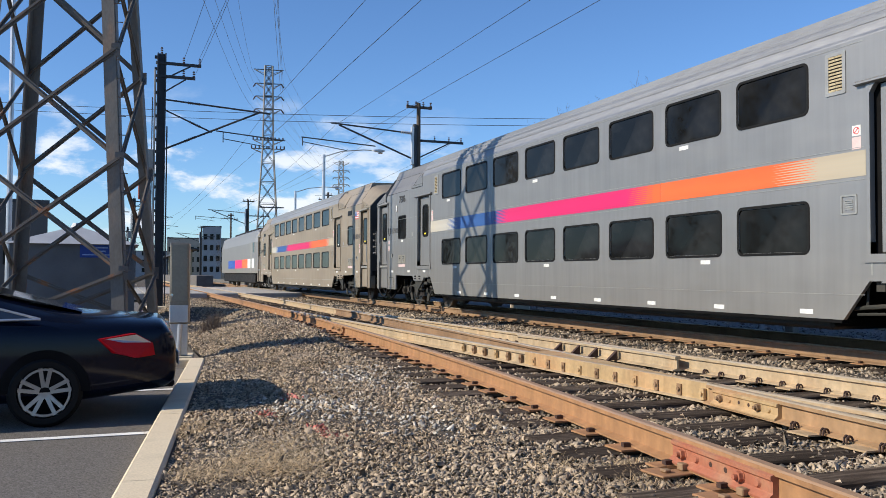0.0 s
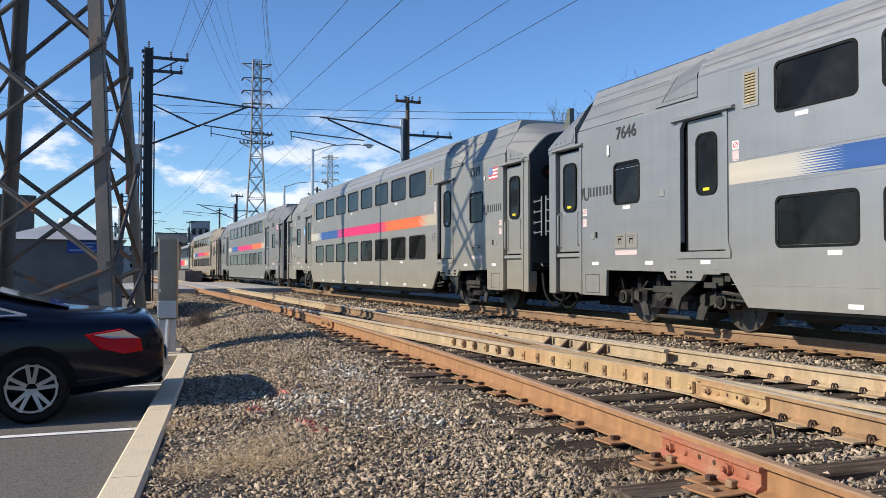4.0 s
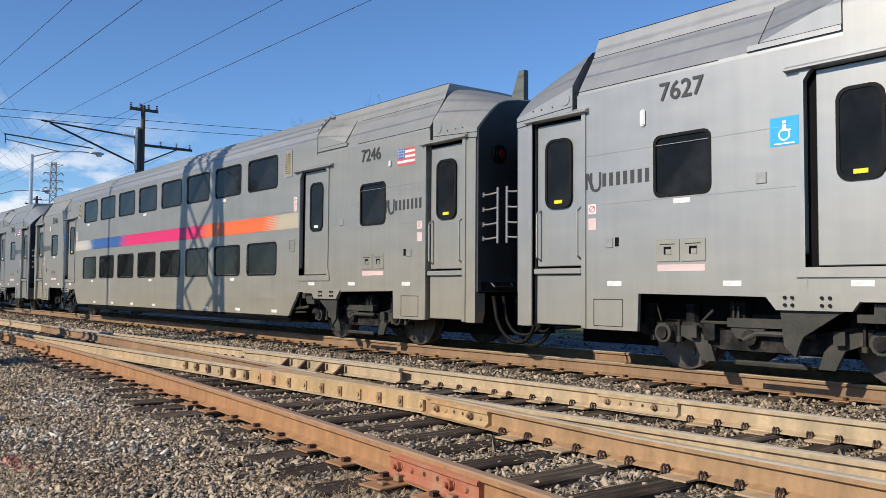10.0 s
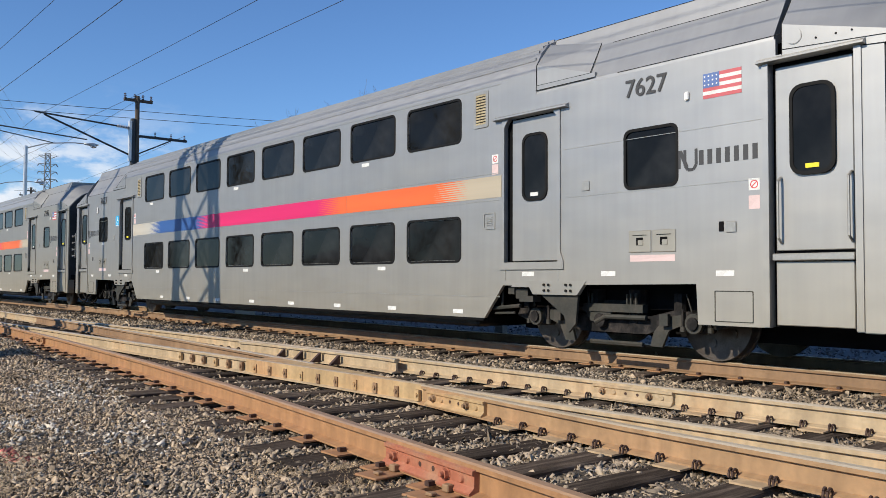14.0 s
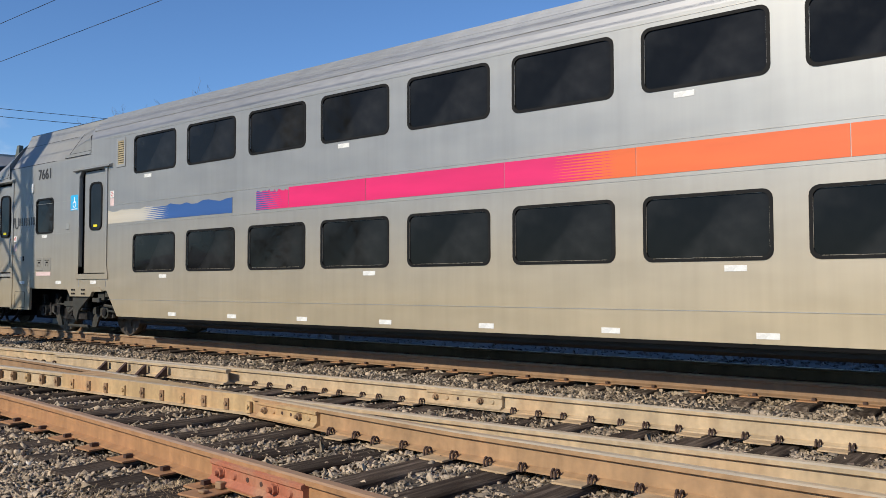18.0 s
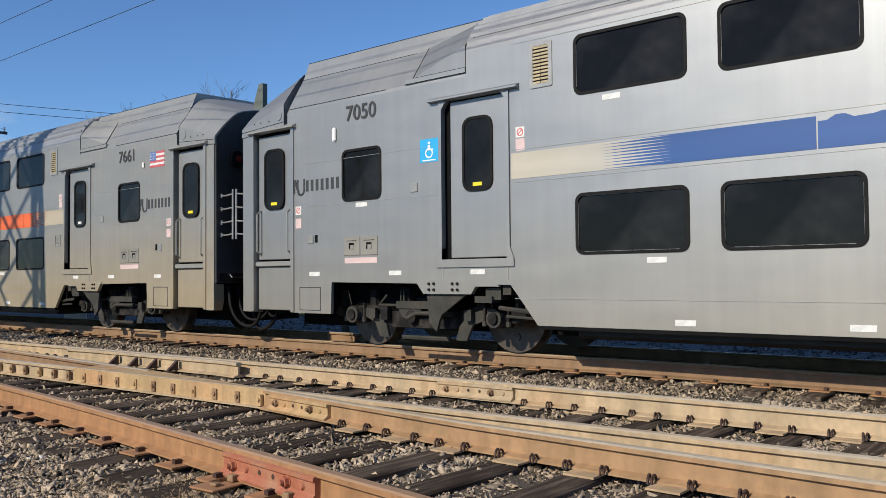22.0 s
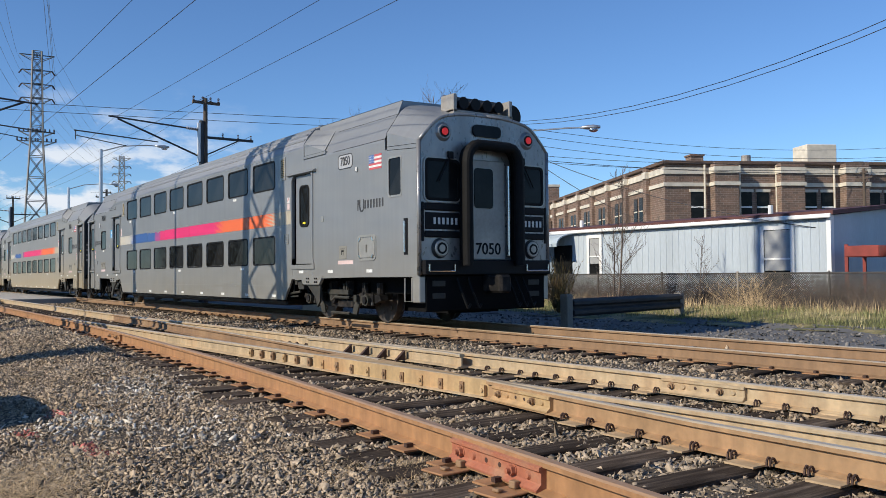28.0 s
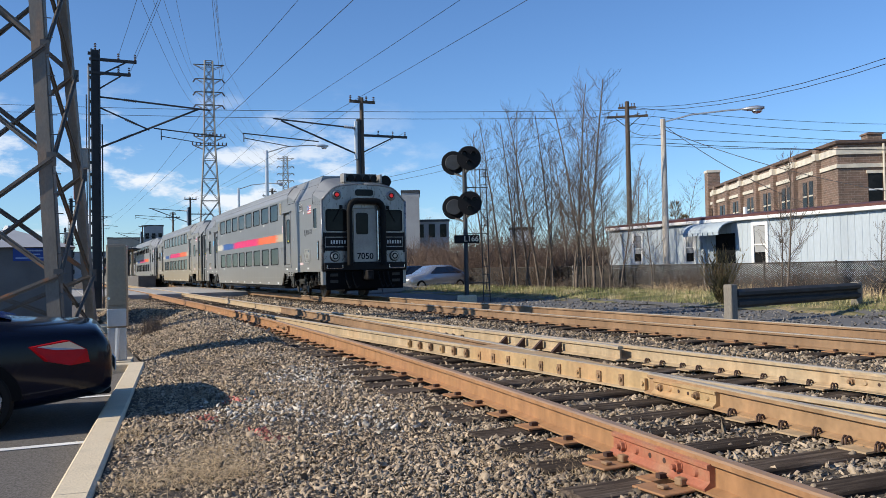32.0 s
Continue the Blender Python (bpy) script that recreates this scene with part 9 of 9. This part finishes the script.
eg = thing("evergreen_shrub", pose(17.4, 18.4, -0.34), "airy upright dark green and brown evergreen shrub", "shrub")
tagged(part("foliage", vase_shrub(3, 1.85), M_EVERGREEN, eg), kind="stuff")
part("stem", tube(bmesh.new(), (0, 0, -0.1), (0.02, 0, 1.2), 0.035, 0.015, n=6), M_BARK, eg)
for az, d, h, w in ((40.6, 60, 6.0, 1.8), (41.2, 62, 5.2, 1.7), (39.0, 58, 4.0, 1.5)):
    eg2 = thing("evergreen_tree", pose(d * math.sin(radians(az)), d * math.cos(radians(az)), -0.8), "rusty-brown conifer behind the pale building", "tree")
    tagged(part("foliage", evergreen(int(az * 10), h, w), M_EVERGREEN, eg2), kind="stuff")
    part("stem", tube(bmesh.new(), (0, 0, -0.1), (0, 0, h * 0.9), 0.12, 0.03, n=6), M_BARK, eg2)

# ---- far things down the line ----
def small_car(m, mat, label):
    c = thing("parked_car", m, label, "car", "parked cars")
    def sc(x, w, zb, zs, zt, wt):
        return (x, [(w * 0.9, zb), (w, zb + 0.15), (w, zs), (wt, zt), (0.02, zt + 0.03)])
    part("body", car_body([sc(-2.15, 0.7, 0.35, 0.65, 0.7, 0.6), sc(-1.9, 0.85, 0.22, 0.80, 0.85, 0.7), sc(-0.9, 0.88, 0.2, 0.92, 1.0, 0.72), sc(-0.2, 0.88, 0.2, 0.95, 1.42, 0.60), sc(0.9, 0.88, 0.2, 0.95, 1.45, 0.60), sc(1.7, 0.86, 0.22, 0.95, 1.1, 0.66), sc(2.1, 0.74, 0.35, 0.8, 0.85, 0.6)]), mat, c, smooth=True)
    for s in (-1, 1):
        bm = bmesh.new()
        bm.faces.new([bm.verts.new((x, s * (0.885 - (z - 0.95) * 0.55), z)) for x, z in ((-0.75, 0.98), (-0.15, 1.36), (0.9, 1.38), (1.5, 1.08), (1.4, 0.98))])
        part("side_window", bm, M_CARGLASS, c)
        for x in (-1.35, 1.35):
            w = part("tyre", ring_y(0.32, 0.2, 0.2), M_RUBBER, c)
            w.matrix_basis = pose(x, s * 0.80, 0.32)
            part("rim", tube(bmesh.new(), (0, -0.08, 0), (0, 0.08, 0), 0.2, n=14), M_ALU, w)
    return c


M_SILVER = material("silver_car_paint", (0.42, 0.44, 0.46), 0.25, 0.6, 0.05, 4, 100, 0, coat=0.8)
small_car(pose(19.6, 43.6, -0.32, 0, 0, 12), M_SILVER, "silver hatchback parked beyond the crossing")
small_car(pose(20.4, 49, -0.32, 0, 0, 10), M_CARPAINT, "dark car parked beyond the crossing")
small_car(pose(27, 56, -0.5, 0, 0, 95), M_SILVER, "pale car parked by the far buildings")
sheet("parking_beyond", 14, 40, 41, 75, 4, 4, 0.03, M_ASPHALT, "asphalt parking beyond the crossing", "car park")

platform = thing("station_platform", pose(0, 0, 0), "low concrete station platform with a dark canopy", "platform")
part("deck", boxbm(6.45, 7.9, 76, 150, -0.3, 0.80, bev=0.03), material("dark_platform_concrete", (0.14, 0.13, 0.12), 0.85, 0, 0.2, 2, 30, 0.1), platform)
part("canopy_roof", prism(bmesh.new(), [(6.5, 3.45), (7.2, 3.55), (7.9, 3.45), (7.9, 3.55), (7.2, 3.67), (6.5, 3.55)], "y", 90, 150), M_MAST, platform)
part("fascia", boxbm(6.47, 6.5, 90, 150, 3.35, 3.55), M_MAST, platform)
for k in range(12):
    part("column", boxbm(7.1, 7.3, 91 + k * 5, 91.2 + k * 5, 0.62, 3.5), M_MAST if k % 4 else M_BRASS, platform)


def block(name, az0, az1, d, z1, mat, label, wins=0, z0=-1.0, deep=12):
    """A plain far building square to the line of sight."""
    a = radians((az0 + az1) / 2)
    w = d * math.tan(radians(az1 - az0))
    b = thing(name, pose(d * math.sin(a), d * math.cos(a), 0, 0, 0, -math.degrees(a)), label, "building", "far buildings")
    part("wall", boxbm(-w / 2, w / 2, 0, deep, z0, z1), mat, b)
    part("roof", boxbm(-w / 2 - 0.1, w / 2 + 0.1, -0.1, deep + 0.1, z1, z1 + 0.25), M_MAST, b)
    n = wins
    for i in range(n):
        for z in np.arange(1.5, z1 - 1.4, 3.0):
            x = -w / 2 + w * (i + 0.5) / n
            part("window", boxbm(x - w / n * 0.28, x + w / n * 0.28, -0.05, 0.05, z, z + 1.5), M_GLASS, b)
    return b


M_DARKBLDG = material("dark_grey_cladding", (0.06, 0.062, 0.065), 0.7, 0, 0.1, 0.6, 10, 0.05)
M_TANBLDG = material("tan_render", (0.36, 0.32, 0.26), 0.85, 0, 0.1, 0.6, 10, 0.05)
M_GREYBLDG = material("grey_render", (0.30, 0.31, 0.32), 0.85, 0, 0.1, 0.6, 10, 0.05)
block("far_building", -7.6, -4.1, 62, 5.6, M_DARKBLDG, "dark grey flat-roofed building behind the tower", 4)
block("far_building", -9.5, -6.9, 70, 7.0, M_GREYBLDG, "pale grey building behind the tower", 3)
block("far_building", 3.0, 9.2, 260, 11.5, M_TANBLDG, "long tan station-side building far down the line", 14)
block("far_building", 5.2, 6.4, 240, 14, M_GREYBLDG, "grey block far down the line", 3)
block("far_building", 21.5, 25.4, 95, 6.3, M_GREYBLDG, "grey flat-roofed building beyond the crossing", 5)
block("far_building", 22.2, 23.4, 92, 9.4, M_GREYBLDG, "grey stair tower beyond the crossing", 0)
block("far_building", 24.5, 27.5, 130, 3.0, M_DARKBLDG, "low dark building beyond the crossing", 5)
block("far_building", 29.6, 31.2, 78, 4.4, M_SIDING, "white house behind the trees", 2)
block("far_building", 10, 22, 300, 8, M_TANBLDG, "low buildings on the skyline", 12)
block("far_building", -4, 3, 320, 9, M_GREYBLDG, "low grey buildings on the skyline", 8)
block("far_building", 30, 60, 330, 8, M_TANBLDG, "low buildings behind the trees", 20)
block("far_building", 60, 100, 220, 8, M_GREYBLDG, "low buildings beyond the tank", 20)
block("far_building", 100, 140, 150, 8, M_TANBLDG, "low tan buildings behind the viewer", 10)
block("far_building", 220, 260, 150, 8, M_GREYBLDG, "low grey buildings behind the car park", 10)

def rolling():
    """Seconds and metres gone, row by row, less than a quarter turn of a wheel apart."""
    ts = np.array([t for t, d in TRAVEL], float)
    ds = np.array([d for t, d in TRAVEL], float)
    gone = np.arange(ds[0], ds[-1], 0.58)
    return [(float(t), float(d)) for t, d in zip(np.interp(gone, ds, ts), gone)] + [(float(ts[-1]), float(ds[-1]))]


def motions():
    turns = rolling()
    for car, c, axles in TRAIN:
        walk(car, [(t, pose(TRACK_X, c + d, 0)) for t, d in TRAVEL])
        for axle, y in axles:
            walk(axle, [(t, pose(0, y, 0.46, -math.degrees((d - TRAVEL[0][1]) / 0.46), 0, 0)) for t, d in turns])
    walk(loco, [(t, pose(TRACK_X, LOCO_C + d, 0)) for t, d in TRAVEL])
    for axle, y in LOCO_AXLES:
        walk(axle, [(t, pose(0, y, 0.46, -math.degrees((d - TRAVEL[0][1]) / 0.46), 0, 0)) for t, d in turns])


motions()
